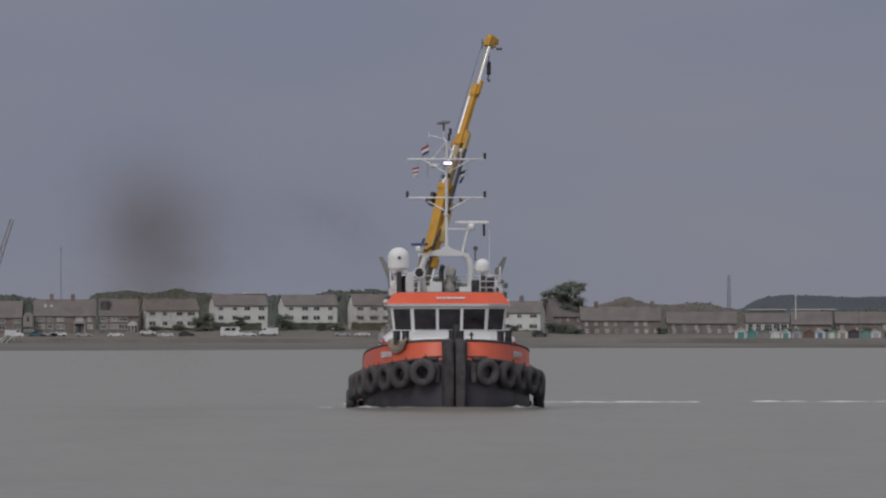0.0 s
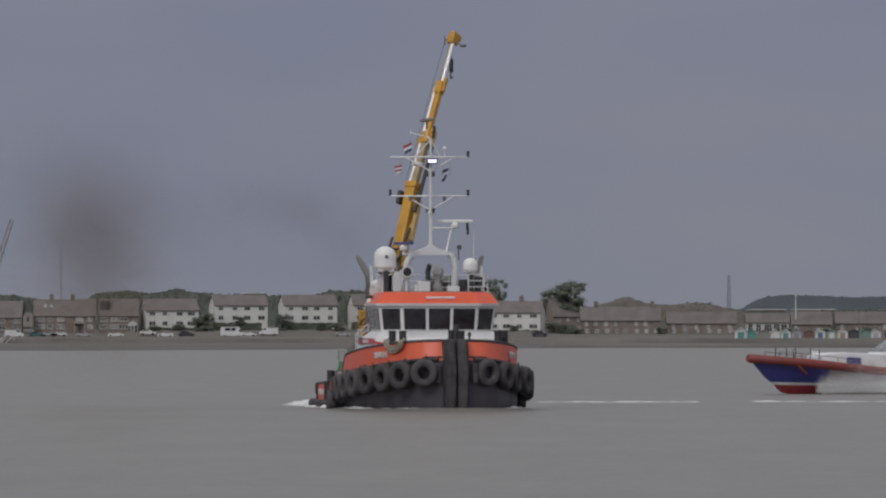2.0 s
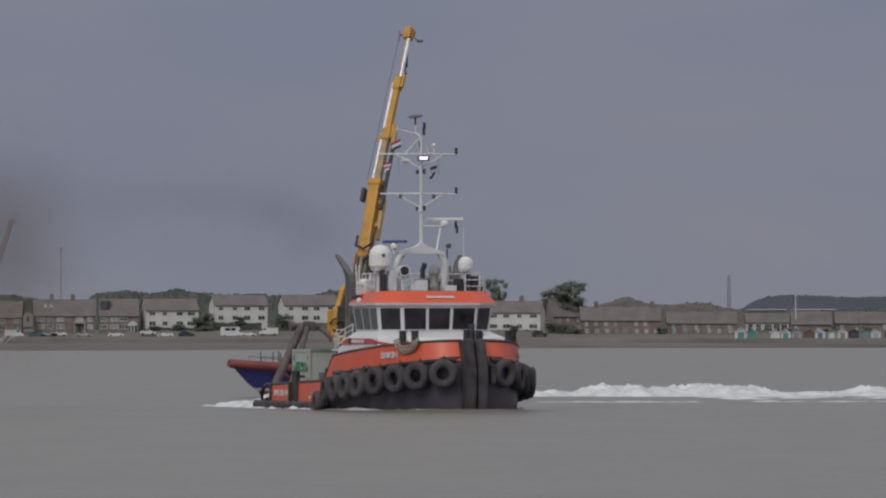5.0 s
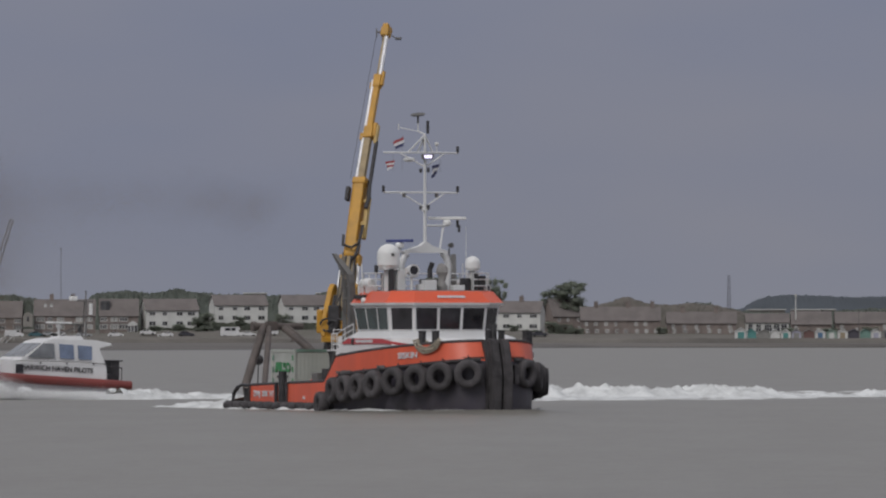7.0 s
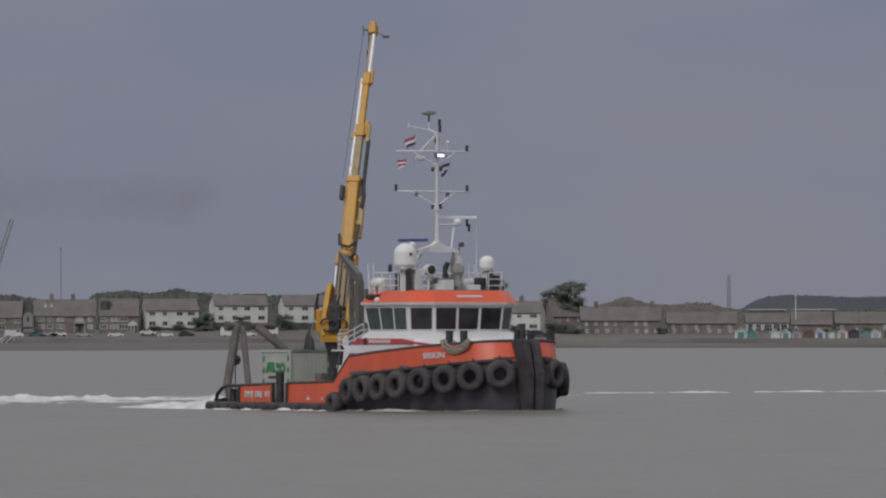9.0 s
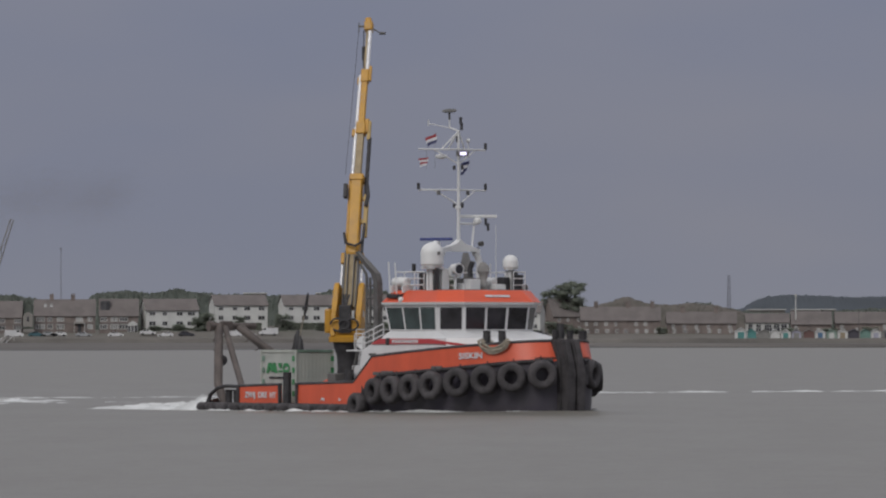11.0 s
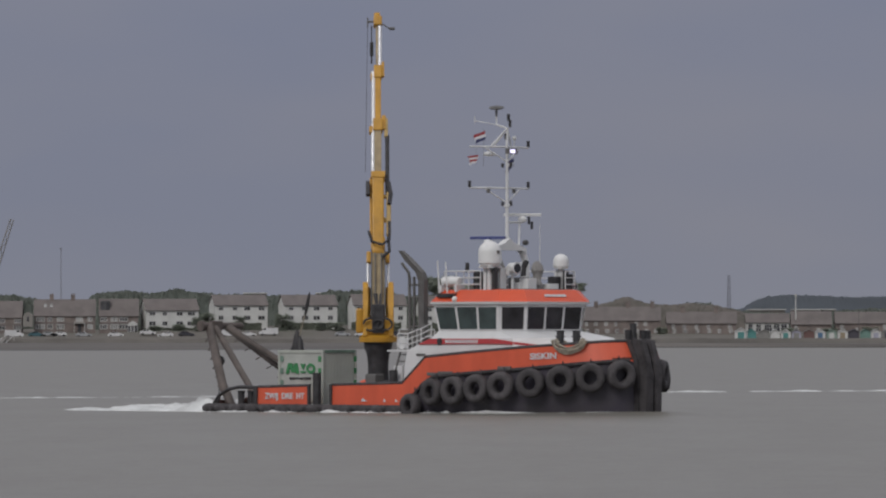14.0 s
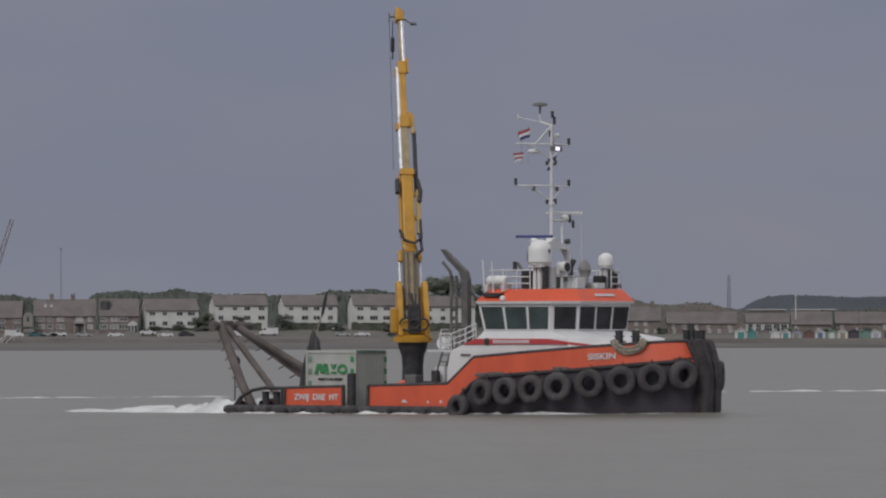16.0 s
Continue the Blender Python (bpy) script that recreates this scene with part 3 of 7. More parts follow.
def far_shore():
    sea_wall()
    W, B = M_HOUSEWHITE, M_BRICK
    wl, bl = "white-rendered two-storey house with a grey-brown tiled roof", "brown brick terrace with white bay windows and a tiled roof"
    g1, g2 = "white houses on the far shore", "brick terraces on the far shore"
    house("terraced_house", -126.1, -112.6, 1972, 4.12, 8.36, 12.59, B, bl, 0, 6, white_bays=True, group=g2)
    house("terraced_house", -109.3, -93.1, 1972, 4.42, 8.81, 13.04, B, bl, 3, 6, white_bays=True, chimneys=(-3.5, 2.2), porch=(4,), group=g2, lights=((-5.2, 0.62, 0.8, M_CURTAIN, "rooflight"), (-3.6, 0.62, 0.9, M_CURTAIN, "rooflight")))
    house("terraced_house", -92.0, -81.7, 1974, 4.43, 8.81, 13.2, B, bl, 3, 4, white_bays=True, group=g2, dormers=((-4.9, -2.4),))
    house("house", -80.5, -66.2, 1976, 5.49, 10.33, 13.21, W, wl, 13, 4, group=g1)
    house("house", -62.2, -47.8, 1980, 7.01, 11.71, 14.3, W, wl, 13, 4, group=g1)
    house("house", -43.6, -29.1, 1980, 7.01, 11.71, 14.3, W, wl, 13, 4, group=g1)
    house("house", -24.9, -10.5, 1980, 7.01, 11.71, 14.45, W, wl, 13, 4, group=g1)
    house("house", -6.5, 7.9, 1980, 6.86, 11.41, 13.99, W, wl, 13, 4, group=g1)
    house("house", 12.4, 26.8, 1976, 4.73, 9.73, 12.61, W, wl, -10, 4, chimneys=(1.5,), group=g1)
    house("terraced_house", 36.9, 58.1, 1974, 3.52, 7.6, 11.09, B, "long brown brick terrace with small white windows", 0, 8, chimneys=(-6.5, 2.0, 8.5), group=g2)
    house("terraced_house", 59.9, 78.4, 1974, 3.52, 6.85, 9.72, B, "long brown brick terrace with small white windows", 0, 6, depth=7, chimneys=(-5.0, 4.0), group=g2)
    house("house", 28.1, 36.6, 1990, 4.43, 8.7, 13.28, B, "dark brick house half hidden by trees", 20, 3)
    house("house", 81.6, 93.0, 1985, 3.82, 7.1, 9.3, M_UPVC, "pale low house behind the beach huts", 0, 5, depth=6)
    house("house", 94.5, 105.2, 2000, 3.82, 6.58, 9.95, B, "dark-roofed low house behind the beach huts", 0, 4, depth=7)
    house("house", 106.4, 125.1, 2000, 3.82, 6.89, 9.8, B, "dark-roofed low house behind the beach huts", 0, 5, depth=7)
    # conservatory, garage and the cream hut
    for x0, x1, zb, zt, label in ((-84.0, -81.4, 4.12, 7.13, "small white glazed conservatory with gable"), (-111.8, -109.3, 6.83, 9.54, "cream square water tank house")):
        root = new("conservatory" if "glazed" in label else "outbuilding")
        tagged(root, label, "outbuilding")
        bm = bmesh.new()
        prism(bm, [(x0, zb - 1), (x1, zb - 1), (x1, zt - 0.6), ((x0 + x1) / 2, zt + 0.3), (x0, zt - 0.6)], 1963, 1967)
        part("wall", bm, M_UPVC if "glazed" in label else M_CONCRETE, root)
        for k in range(3 if "glazed" in label else 1):
            c = x0 + (x1 - x0) * (k + 0.5) / (3 if "glazed" in label else 1)
            bm = bmesh.new()
            box(bm, c - 0.3, c + 0.3, 1962.93, 1963.02, zb + 0.4, zt - 1.0, 0.02)
            part("pane", bm, M_PANE, root)
    # flat-roofed pale sheds far behind
    for x0, x1 in ((91.6, 102.2), (104.8, 112.7), (113.4, 117.1), (-59.4, -53.0), (-37.8, -31.5), (61.7, 66.8)):
        root = new("warehouse")
        tagged(root, "pale flat-roofed warehouse far behind the houses", "warehouse", "far warehouses")
        bm = bmesh.new()
        zt = 11.07 if x0 > 50 else 15.97
        box(bm, x0, x1, 2200, 2215, 4, zt, 0.1)
        part("wall", bm, M_CONCRETE, root)
        bm = bmesh.new()
        box(bm, x0 - 0.3, x1 + 0.3, 2199.5, 2215.5, zt, zt + 0.3)
        part("roof", bm, M_UPVC, root)
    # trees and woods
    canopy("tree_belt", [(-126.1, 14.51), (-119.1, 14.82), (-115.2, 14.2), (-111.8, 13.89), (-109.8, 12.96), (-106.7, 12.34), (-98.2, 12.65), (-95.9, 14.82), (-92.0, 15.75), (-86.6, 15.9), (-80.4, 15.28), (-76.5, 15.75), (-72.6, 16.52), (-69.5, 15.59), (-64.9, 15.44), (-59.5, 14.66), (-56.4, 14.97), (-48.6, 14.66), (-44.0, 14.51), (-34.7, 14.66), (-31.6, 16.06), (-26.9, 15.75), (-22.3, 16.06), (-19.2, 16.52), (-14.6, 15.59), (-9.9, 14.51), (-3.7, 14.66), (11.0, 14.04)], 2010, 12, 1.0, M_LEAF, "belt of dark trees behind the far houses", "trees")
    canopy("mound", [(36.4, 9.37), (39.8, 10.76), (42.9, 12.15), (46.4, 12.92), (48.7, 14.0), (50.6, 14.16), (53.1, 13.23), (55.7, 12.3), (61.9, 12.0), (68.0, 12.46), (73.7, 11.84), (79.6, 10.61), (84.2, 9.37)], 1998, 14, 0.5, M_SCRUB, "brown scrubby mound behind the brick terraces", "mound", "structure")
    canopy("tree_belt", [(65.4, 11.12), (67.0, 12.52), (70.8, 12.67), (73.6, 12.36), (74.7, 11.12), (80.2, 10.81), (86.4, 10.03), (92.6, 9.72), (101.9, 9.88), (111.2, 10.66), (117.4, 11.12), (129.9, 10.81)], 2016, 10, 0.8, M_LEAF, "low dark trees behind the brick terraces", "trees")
    tops = [(118, 12.0), (137, 15.5), (141, 18.5), (146, 20.3), (153, 21.3), (160, 21.6), (168, 21.2), (178, 20.8), (190, 20.6), (205, 21.0), (225, 21.6), (260, 22.5)]
    bm = bmesh.new()
    rows = []
    for j in range(15):
        v = j / 14
        row = []
        for i in range(260):
            x = 118 + i * 0.55
            top = curve(tops, x) - 3
            lump = 0.85 * abs(noise.noise((x * 0.42, v * 4.0, 1))) + 0.5 * noise.noise((x * 1.4, v * 9.0, 4)) + 0.25 * noise.noise((x * 3.1, v * 20, 8))
            row.append(bm.verts.new((x, 3300 + 60 * v + 2.0 * lump, 3 + top * math.sin(v * math.pi / 2) ** 0.8 + lump * (0.5 + 0.9 * v))))
        rows.append(row)
    skin(bm, rows, closed=False)
    # the hill's haze is only its leaf colour
    tagged(part("wooded_hill", bm, M_LEAFFAR, smooth=True), "distant wooded hill, leaves coloured blue-green for haze", "wooded hill", kind="stuff")
    tree("tree", 33.4, 1990, 4.89, 13.4, 6.8, "tall dark pine with a broken spreading crown", 8, low=0.42)
    tree("tree", 29.6, 1992, 4.89, 11, 4.5, "dark round-topped tree beside a roof", 9)
    tree("tree", 14.3, 2000, 4.89, 14.5, 4.2, "tall dark tree behind a white house", 10)
    tree("tree", 0.9, 2004, 7.2, 13, 8.2, "broad dark tree between white houses", 12)
    tree("tree", 8.0, 2004, 7.2, 10.5, 5.6, "broad dark tree between white houses", 13)
    for i, (x, zb, h, r) in enumerate(((-63.0, 4.42, 7.0, 3.0), (-65.4, 5.03, 4.5, 2.2), (-42.8, 4.72, 6.0, 2.6), (-41.3, 4.42, 4.0, 2.2), (-32.7, 5.03, 2.6, 1.8), (-54.1, 6.23, 3.4, 1.8), (-70.5, 4.72, 2.5, 2.5), (-76.7, 4.42, 2.4, 2.2), (-28.3, 5.03, 2.8, 2.8), (-14.2, 4.88, 3, 2.8), (-7.4, 5.18, 5, 2.5), (19.0, 4.12, 3, 1.6), (32.6, 3.52, 4.0, 3.2), (29.5, 3.82, 4.4, 3.0), (35.6, 3.37, 3.0, 2.6), (58.5, 3.52, 3.0, 2.0), (-82.0, 4.12, 3.2, 2.0), (92.1, 2.92, 3.6, 2.8), (103.4, 3.07, 3.2, 3.0), (114.0, 3.07, 3.8, 3.0))):
        tree("bush", x, 1966, zb - 0.3, h * 0.85, r * 1.05, "dark green bush on the far bank", 30 + i, low=0.1)
    # pale slipway with its hand rails
    slip = new("slipway")
    tagged(slip, "pale concrete slipway with white hand rails on the beach", "slipway")
    bm = bmesh.new()
    loft(bm, [[(-120.5, y, z - 1.5), (-114.6, y, z - 1.5), (-114.6, y, z), (-120.5, y, z)] for y, z in ((1900, 0.4), (1934, 2.7))])
    part("ramp", bm, M_CONCRETE, slip)
    for x in (-114.8, -112.6):
        bm = bmesh.new()
        tube(bm, (x - 1.0, 1902, 0.9), (x, 1933.5, 3.6), 0.09, seg=6)
        tube(bm, (x - 1.0, 1902, 0.0), (x - 1.0, 1902, 0.9), 0.07, seg=6)
        tube(bm, (x, 1933.5, 2.0), (x, 1933.5, 3.6), 0.07, seg=6)
        part("hand_rail", bm, M_UPVC, slip)
    # clipped hedges before the white houses
    for x0, x1, z in ((-80.2, -67.0, 4.6), (-61.8, -48.5, 6.0), (-43.2, -29.8, 6.0), (-24.5, -11.2, 6.0), (-6.0, 7.4, 5.9), (13.0, 26.4, 4.0)):
        crest = [(x0 + (x1 - x0) * k / 12, z + 0.95 + 0.55 * noise.noise((x0 + k * 0.9, 3, 1))) for k in range(13)]
        canopy("hedge", crest, 1969.5, 1.6, 0.28, M_HEDGE, "low dark green hedge before a white house", "hedge", step=0.2, base=z - 1.2)
    # masts, poles and far cranes
    lattice_mast("crane_jib", 77.6, 2000, 10.57, 9.2, 0.85, "upright dark lattice crane jib on the far shore", 0, M_DARK)
    # the leaning jib borrows pale concrete colour to look hazed
    lattice_mast("crane_jib", -126.7, 2000, 5.0, 31.5, 1.5, "leaning lattice crane jib far off, coloured pale for haze", 18, M_CONCRETE)
    for x, zb, zt, r, m, label in ((-102.9, 4.12, 26.95, 0.085, M_GREY, "thin dark radio mast behind the houses"), (95.0, 9.76, 14.47, 0.17, M_UPVC, "white pole before the wooded hill"), (112.0, 4.89, 10.21, 0.1, M_GREY, "grey lamp post on the far shore"), (58.0, 3.82, 7.78, 0.1, M_GREY, "grey lamp post on the far shore"), (-53.6, 4.43, 9.3, 0.1, M_GREY, "grey lamp post on the far shore")):
        bm = bmesh.new()
        tube(bm, (x, 1985, zb - 2), (x, 1985, zt), r * 1.2, r * 0.8, 8)
        tube(bm, (x, 1985, zt - 0.5), (x, 1985, zt + 0.1), r * 1.9, r * 1.9, 8)
        tagged(part("pole", bm, m), label, "pole")
    # parked vehicles
    pw, pd = paint("white_car_paint", (0.62, 0.62, 0.62), 0.35), paint("dark_car_paint", (0.05, 0.05, 0.06), 0.35)
    pt, pr = paint("teal_car_paint", (0.06, 0.13, 0.15), 0.35), paint("silver_car_paint", (0.35, 0.36, 0.37), 0.3)
    car(-113.5, 1952, 2.92, pw, "white parked van with a tall body", "van")
    for x, zb, p, k, fl, label in ((-107.6, 2.92, pt, "car", 1, "small teal car parked on the shore"), (-101.7, 3.07, pw, "car", -1, "small white car parked on the shore"), (-104.1, 3.07, pr, "car", 1, "silver hatchback parked on the shore"), (-95.1, 2.92, pr, "car", 1, "silver hatchback parked on the shore"), (-86.6, 2.92, pw, "car", 1, "small white car parked on the shore"), (-78.1, 3.52, pw, "car", 1, "small white car parked on the shore"), (-73.5, 2.92, pw, "car", -1, "small white car parked on the shore"), (-67.9, 3.07, pd, "car", 1, "dark saloon parked on the shore"), (-55.9, 2.92, pw, "camper", 1, "white camper van parked on the shore"), (-51.5, 3.07, pw, "car", 1, "small white car parked on the shore"), (-46.2, 3.37, pw, "van", -1, "plain white van parked on the shore"), (-26.6, 3.07, pr, "car", 1, "silver hatchback parked on the shore"), (-21.4, 3.07, pw, "car", -1, "small white car parked on the shore"), (-12.6, 3.07, pd, "car", 1, "dark saloon parked on the shore"), (25.6, 3.07, pd, "car", 1, "dark saloon parked on the shore")):
        car(x, 1951, zb + 0.1, p, label, k, fl)
    # beach huts
    white, teal, grey, brown = paint("white_hut_paint", (0.60, 0.60, 0.58)), paint("teal_hut_paint", (0.09, 0.26, 0.245)), paint("grey_hut_paint", (0.24, 0.235, 0.22)), paint("red_brown_hut_paint", (0.16, 0.09, 0.08))
    blue, green, tan, slate, sea = paint("blue_hut_paint", (0.09, 0.17, 0.28)), paint("pale_green_hut_paint", (0.25, 0.33, 0.28)), paint("tan_hut_paint", (0.30, 0.24, 0.16)), paint("slate_hut_paint", (0.07, 0.065, 0.08)), paint("sea_green_hut_paint", (0.16, 0.27, 0.23))
    lilac = paint("lilac_hut_paint", (0.38, 0.38, 0.46))
    huts = [(78.6, 3.2, 2.9, white, teal, white, "white beach hut with a teal door"), (81.3, 2.4, 2.6, teal, teal, teal, "plain teal wooden beach hut"), (84.7, 3.0, 2.5, grey, grey, grey, "weathered grey wooden beach hut"), (87.5, 2.5, 2.5, white, white, white, "plain white wooden beach hut"), (90.4, 2.4, 2.5, white, teal, white, "white beach hut with a teal door"), (93.2, 2.6, 2.5, lilac, grey, grey, "grey-blue wooden beach hut, shut"), (96.5, 3.0, 2.5, brown, brown, grey, "red-brown wooden beach hut, shut"), (99.5, 2.4, 2.6, white, blue, white, "white beach hut with a blue door"), (102.5, 2.5, 2.5, green, white, green, "pale green and white beach hut"), (105.4, 2.4, 2.6, white, tan, white, "white beach hut with a tan door"), (108.3, 2.6, 2.6, slate, slate, slate, "dark slate-coloured beach hut"), (111.4, 2.5, 2.6, sea, sea, sea, "sea-green wooden beach hut, shut"), (114.2, 2.4, 2.6, white, lilac, white, "white beach hut with a lilac door"), (117.1, 2.4, 2.6, grey, slate, grey, "plain grey wooden beach hut"), (119.9, 2.4, 2.6, teal, white, white, "teal beach hut with a white door")]
    for x, w, h, a, b, c, label in huts:
        beach_hut(x, 1945, 2.55, w, h, a, b, c, label)


water()
far_shore()
for thing in [o for o in scene.objects if o.parent is None and o.type in {"MESH", "EMPTY"} and o.name != "water"]:
    thing.matrix_basis = Matrix.Translation(set_back((0, 0, 0))) @ Matrix.Diagonal((BACK, BACK, BACK, 1)) @ thing.matrix_basis
ground()


# ---------- the tug: x forward, y to port, z up from the waterline ----------
PLAN = [(-13.9, 3.0), (-13.6, 3.6), (-13.0, 3.95), (-11.0, 4.1), (-5.0, 4.2), (2.5, 4.25), (5.0, 4.2), (7.0, 3.95), (8.9, 3.45), (10.4, 2.85), (11.6, 2.2), (12.3, 1.55), (12.62, 0.8), (12.66, 0.0)]
RAIL = [(-9.8, 1.22), (-4.3, 1.36), (0.62, 1.47), (2.24, 2.73), (8.9, 3.24), (12.7, 3.5)]
BAND = [(-9.8, 0.36), (0.9, 0.42), (2.3, 1.55), (3.0, 1.78), (8.0, 2.12), (12.7, 2.55)]


def rake(x):
    """How far the rail lies aft of the lower edge of the bow plating."""
    return 0.5 * max(0.0, min(1.0, (x - 9.6) / 2.9)) ** 1.3


def hull_ring(x, z, f=1.0):
    return (x, -curve(PLAN, x) * f, z), (x, curve(PLAN, x) * f, z)


def stations(a, b, n):
    return [a + (b - a) * k / n for k in range(n + 1)]


def tug():
    root = new("tugboat")
    tagged(root, "orange, black and white workboat tug with tyre fenders under way", "tugboat")
    xs = [-13.9, -13.6, -13.3, -13.0, -12, -11] + stations(-10, 0.6, 8) + stations(0.9, 2.4, 4) + stations(3, 9, 10) + stations(9.4, 12.2, 9) + [12.4, 12.55, 12.62, 12.66]
    # black underbody
    bm = bmesh.new()
    rings = []
    for x in xs:
        zt = curve(BAND, x) if x > -9.8 else 0.36
        b = curve(PLAN, x)
        fl = 1 - 0.05 * max(0, (x - 6) / 6.6)
        lo = 0.9 - 0.12 * max(0, (x - 6) / 6.6)
        prof = [(-b * 0.8 * lo, -1.4), (-b * 0.96 * lo, -0.7), (-b * fl, 0.1), (-b, zt * 0.5 + 0.1), (-b - 0.0, zt)]
        rings.append([(x, y, z) for y, z in prof] + [(x, -y, z) for y, z in prof[::-1]])
    loft(bm, rings)
    part("hull", bm, M_BLACK, root, "black lower hull", smooth=True)
    # orange bulwarks: port and starboard strips, with the freeing gap aft
    for s, side in ((-1, "starboard"), (1, "port")):
        for a, b in ((-9.62, -5.85), (-4.28, 12.63)):
            bm = bmesh.new()
            cuts = [a] + [x for x in xs if a + 0.1 < x < b - 0.1] + ([0.62, 2.24] if b > 0 else []) + [b]
            cuts = sorted(set(cuts))
            rings = []
            for x in cuts:
                w, zb, zr = curve(PLAN, x), curve(BAND, x), curve(RAIL, x)
                d = rake(x)
                rings.append([(x, s * w, zb), (x - d, s * (w - 0.02), zr), (x - d - 0.03, s * (w - 0.14), zr), (x - 0.03, s * (w - 0.14), zb)])
            loft(bm, rings)
            part("bulwark", bm, M_ORANGE, root, "orange painted steel bulwark", smooth=True)
            bm = bmesh.new()
            pipe(bm, [(x - rake(x), s * (curve(PLAN, x) - 0.06), curve(RAIL, x) + 0.02) for x in cuts], 0.075)
            part("rail_cap", bm, M_RUBBER, root, "black rubber rail capping")
            for x in (a, b) if b < 0 else (a,):
                bm = bmesh.new()
                box(bm, x - 0.07, x + 0.07, s * (curve(PLAN, x) + 0.02) - 0.07, s * (curve(PLAN, x) + 0.02) + 0.07, 0.3, curve(RAIL, x) + 0.05, 0.02)
                part("bulwark_end", bm, M_RUBBER, root)
    # decks
    bm = bmesh.new()
    loft(bm, [[p for p in hull_ring(x, 0.38, 0.965)] + [p for p in hull_ring(x, 0.30, 0.965)][::-1] for x in xs if x < 1.8])
    part("work_deck", bm, M_DECK, root)
    bm = bmesh.new()
    loft(bm, [[p for p in hull_ring(x, curve(RAIL, x) - 0.75, 0.95)] + [p for p in hull_ring(x, curve(RAIL, x) - 0.85, 0.95)][::-1] for x in xs if 2.3 < x < 12.6])
    part("fore_deck", bm, M_DECK, root)
    # rubbing strakes
    for s in (-1, 1):
        bm = bmesh.new()
        pipe(bm, [(x, s * (curve(PLAN, x) + 0.06), 0.26) for x in stations(-13.8, 2.0, 18)], 0.16)
        part("rubbing_strake", bm, M_RUBBER, root, "black rubber strake at the waterline")
        bm = bmesh.new()
        pipe(bm, [(x, s * (curve(PLAN, x) + 0.04), curve(BAND, x) + 0.03) for x in stations(1.0, 12.6, 30)], 0.1)
        part("rubbing_strake", bm, M_RUBBER, root)
        for k in range(14):
            x = -13.3 + k * 1.12
            bm = bmesh.new()
            bmesh.ops.create_uvsphere(bm, u_segments=10, v_segments=6, radius=0.34, matrix=pose(x, s * (curve(PLAN, x) + 0.12), 0.18) @ Matrix.Diagonal((1.45, 0.55, 0.75, 1)))
            part("fender", bm, M_RUBBER, root, smooth=True)
    bm = bmesh.new()
    pipe(bm, [(-13.95, y, 0.26) for y in stations(-3.1, 3.1, 6)], 0.17)
    part("rubbing_strake", bm, M_RUBBER, root)
    # tyres
    tm = bmesh.new()
    prof = [(0.31, -0.16), (0.36, -0.2), (0.5, -0.23), (0.62, -0.21), (0.68, -0.13), (0.69, 0), (0.68, 0.13), (0.62, 0.21), (0.5, 0.23), (0.36, 0.2), (0.31, 0.16)]
    seg = 28
    rings = [[tm.verts.new((r * math.cos(2 * math.pi * k / seg), r * math.sin(2 * math.pi * k / seg), z)) for r, z in prof] for k in range(seg)]
    for k in range(seg):
        a, b = rings[k], rings[(k + 1) % seg]
        for j in range(len(prof)):
            tm.faces.new((a[j], b[j], b[(j + 1) % len(prof)], a[(j + 1) % len(prof)]))
    bmesh.ops.recalc_face_normals(tm, faces=tm.faces)
    tyre_mesh = bpy.data.meshes.new("tyre")
    tm.to_mesh(tyre_mesh)
    tm.free()
    tyre_mesh.materials.append(M_RUBBER)
    tyre_mesh.shade_smooth()
    rng = random.Random(4)
    chain = bmesh.new()
    pipe(chain, [(0, 0, 0), (0.02, 0, 0.22), (-0.01, 0, 0.44)], 0.035, 6)
    pipe(chain, [(0.12, 0, 0), (0.06, 0, 0.22), (0.0, 0, 0.44)], 0.025, 6)
    chain_mesh = bpy.data.meshes.new("tyre_chain")
    chain.to_mesh(chain_mesh)
    chain.free()
    chain_mesh.materials.append(M_DARK)
    for s in (-1, 1):
        for x, y, z, k in ((1.85, 4.85, 0.40, 0.86), (3.25, 4.78, 1.06, 0.95), (4.65, 4.74, 1.13, 1.0), (6.1, 4.63, 1.24, 1.0), (7.5, 4.4, 1.36, 1.02), (9.05, 3.98, 1.50, 1.03), (10.45, 3.35, 1.64, 1.04), (11.7, 2.64, 1.76, 1.03), (12.7, 1.6, 1.9, 1.02)):
            if s > 0 and x > 10:
                x -= 0.4
            b0, b1 = curve(PLAN, min(x, 12.4) - 0.12), curve(PLAN, min(x, 12.4) + 0.12)
            out = Vector((b0 - b1, 0.24, 0)).normalized()
            n = Vector((out.x, s * out.y, 0.0))
            m = Matrix.Translation((x, s * y, z)) @ n.to_track_quat("Z", "Y").to_matrix().to_4x4() @ Matrix.Diagonal((k, k, 1.15, 1)) @ pose(0, 0, 0, rng.uniform(-3, 3), rng.uniform(-3, 3), rng.uniform(0, 90))
            shared("tyre", tyre_mesh, root, m)
            shared("tyre_chain", chain_mesh, root, pose(x - 0.3 * out.x, s * (y - 0.3 * out.y), z + 0.46, 0, 0, math.degrees(math.atan2(s * out.y, out.x)) + 90))
    # stem: a raked black plate with two rubber columns and bitts behind it
    bm = bmesh.new()
    prism(bm, [(12.2, -0.6), (12.9, -0.6), (12.9, 2.5), (12.4, 3.56), (11.95, 3.56)], -0.66, 0.6)
    part("stem_plate", bm, M_RUBBER, root)
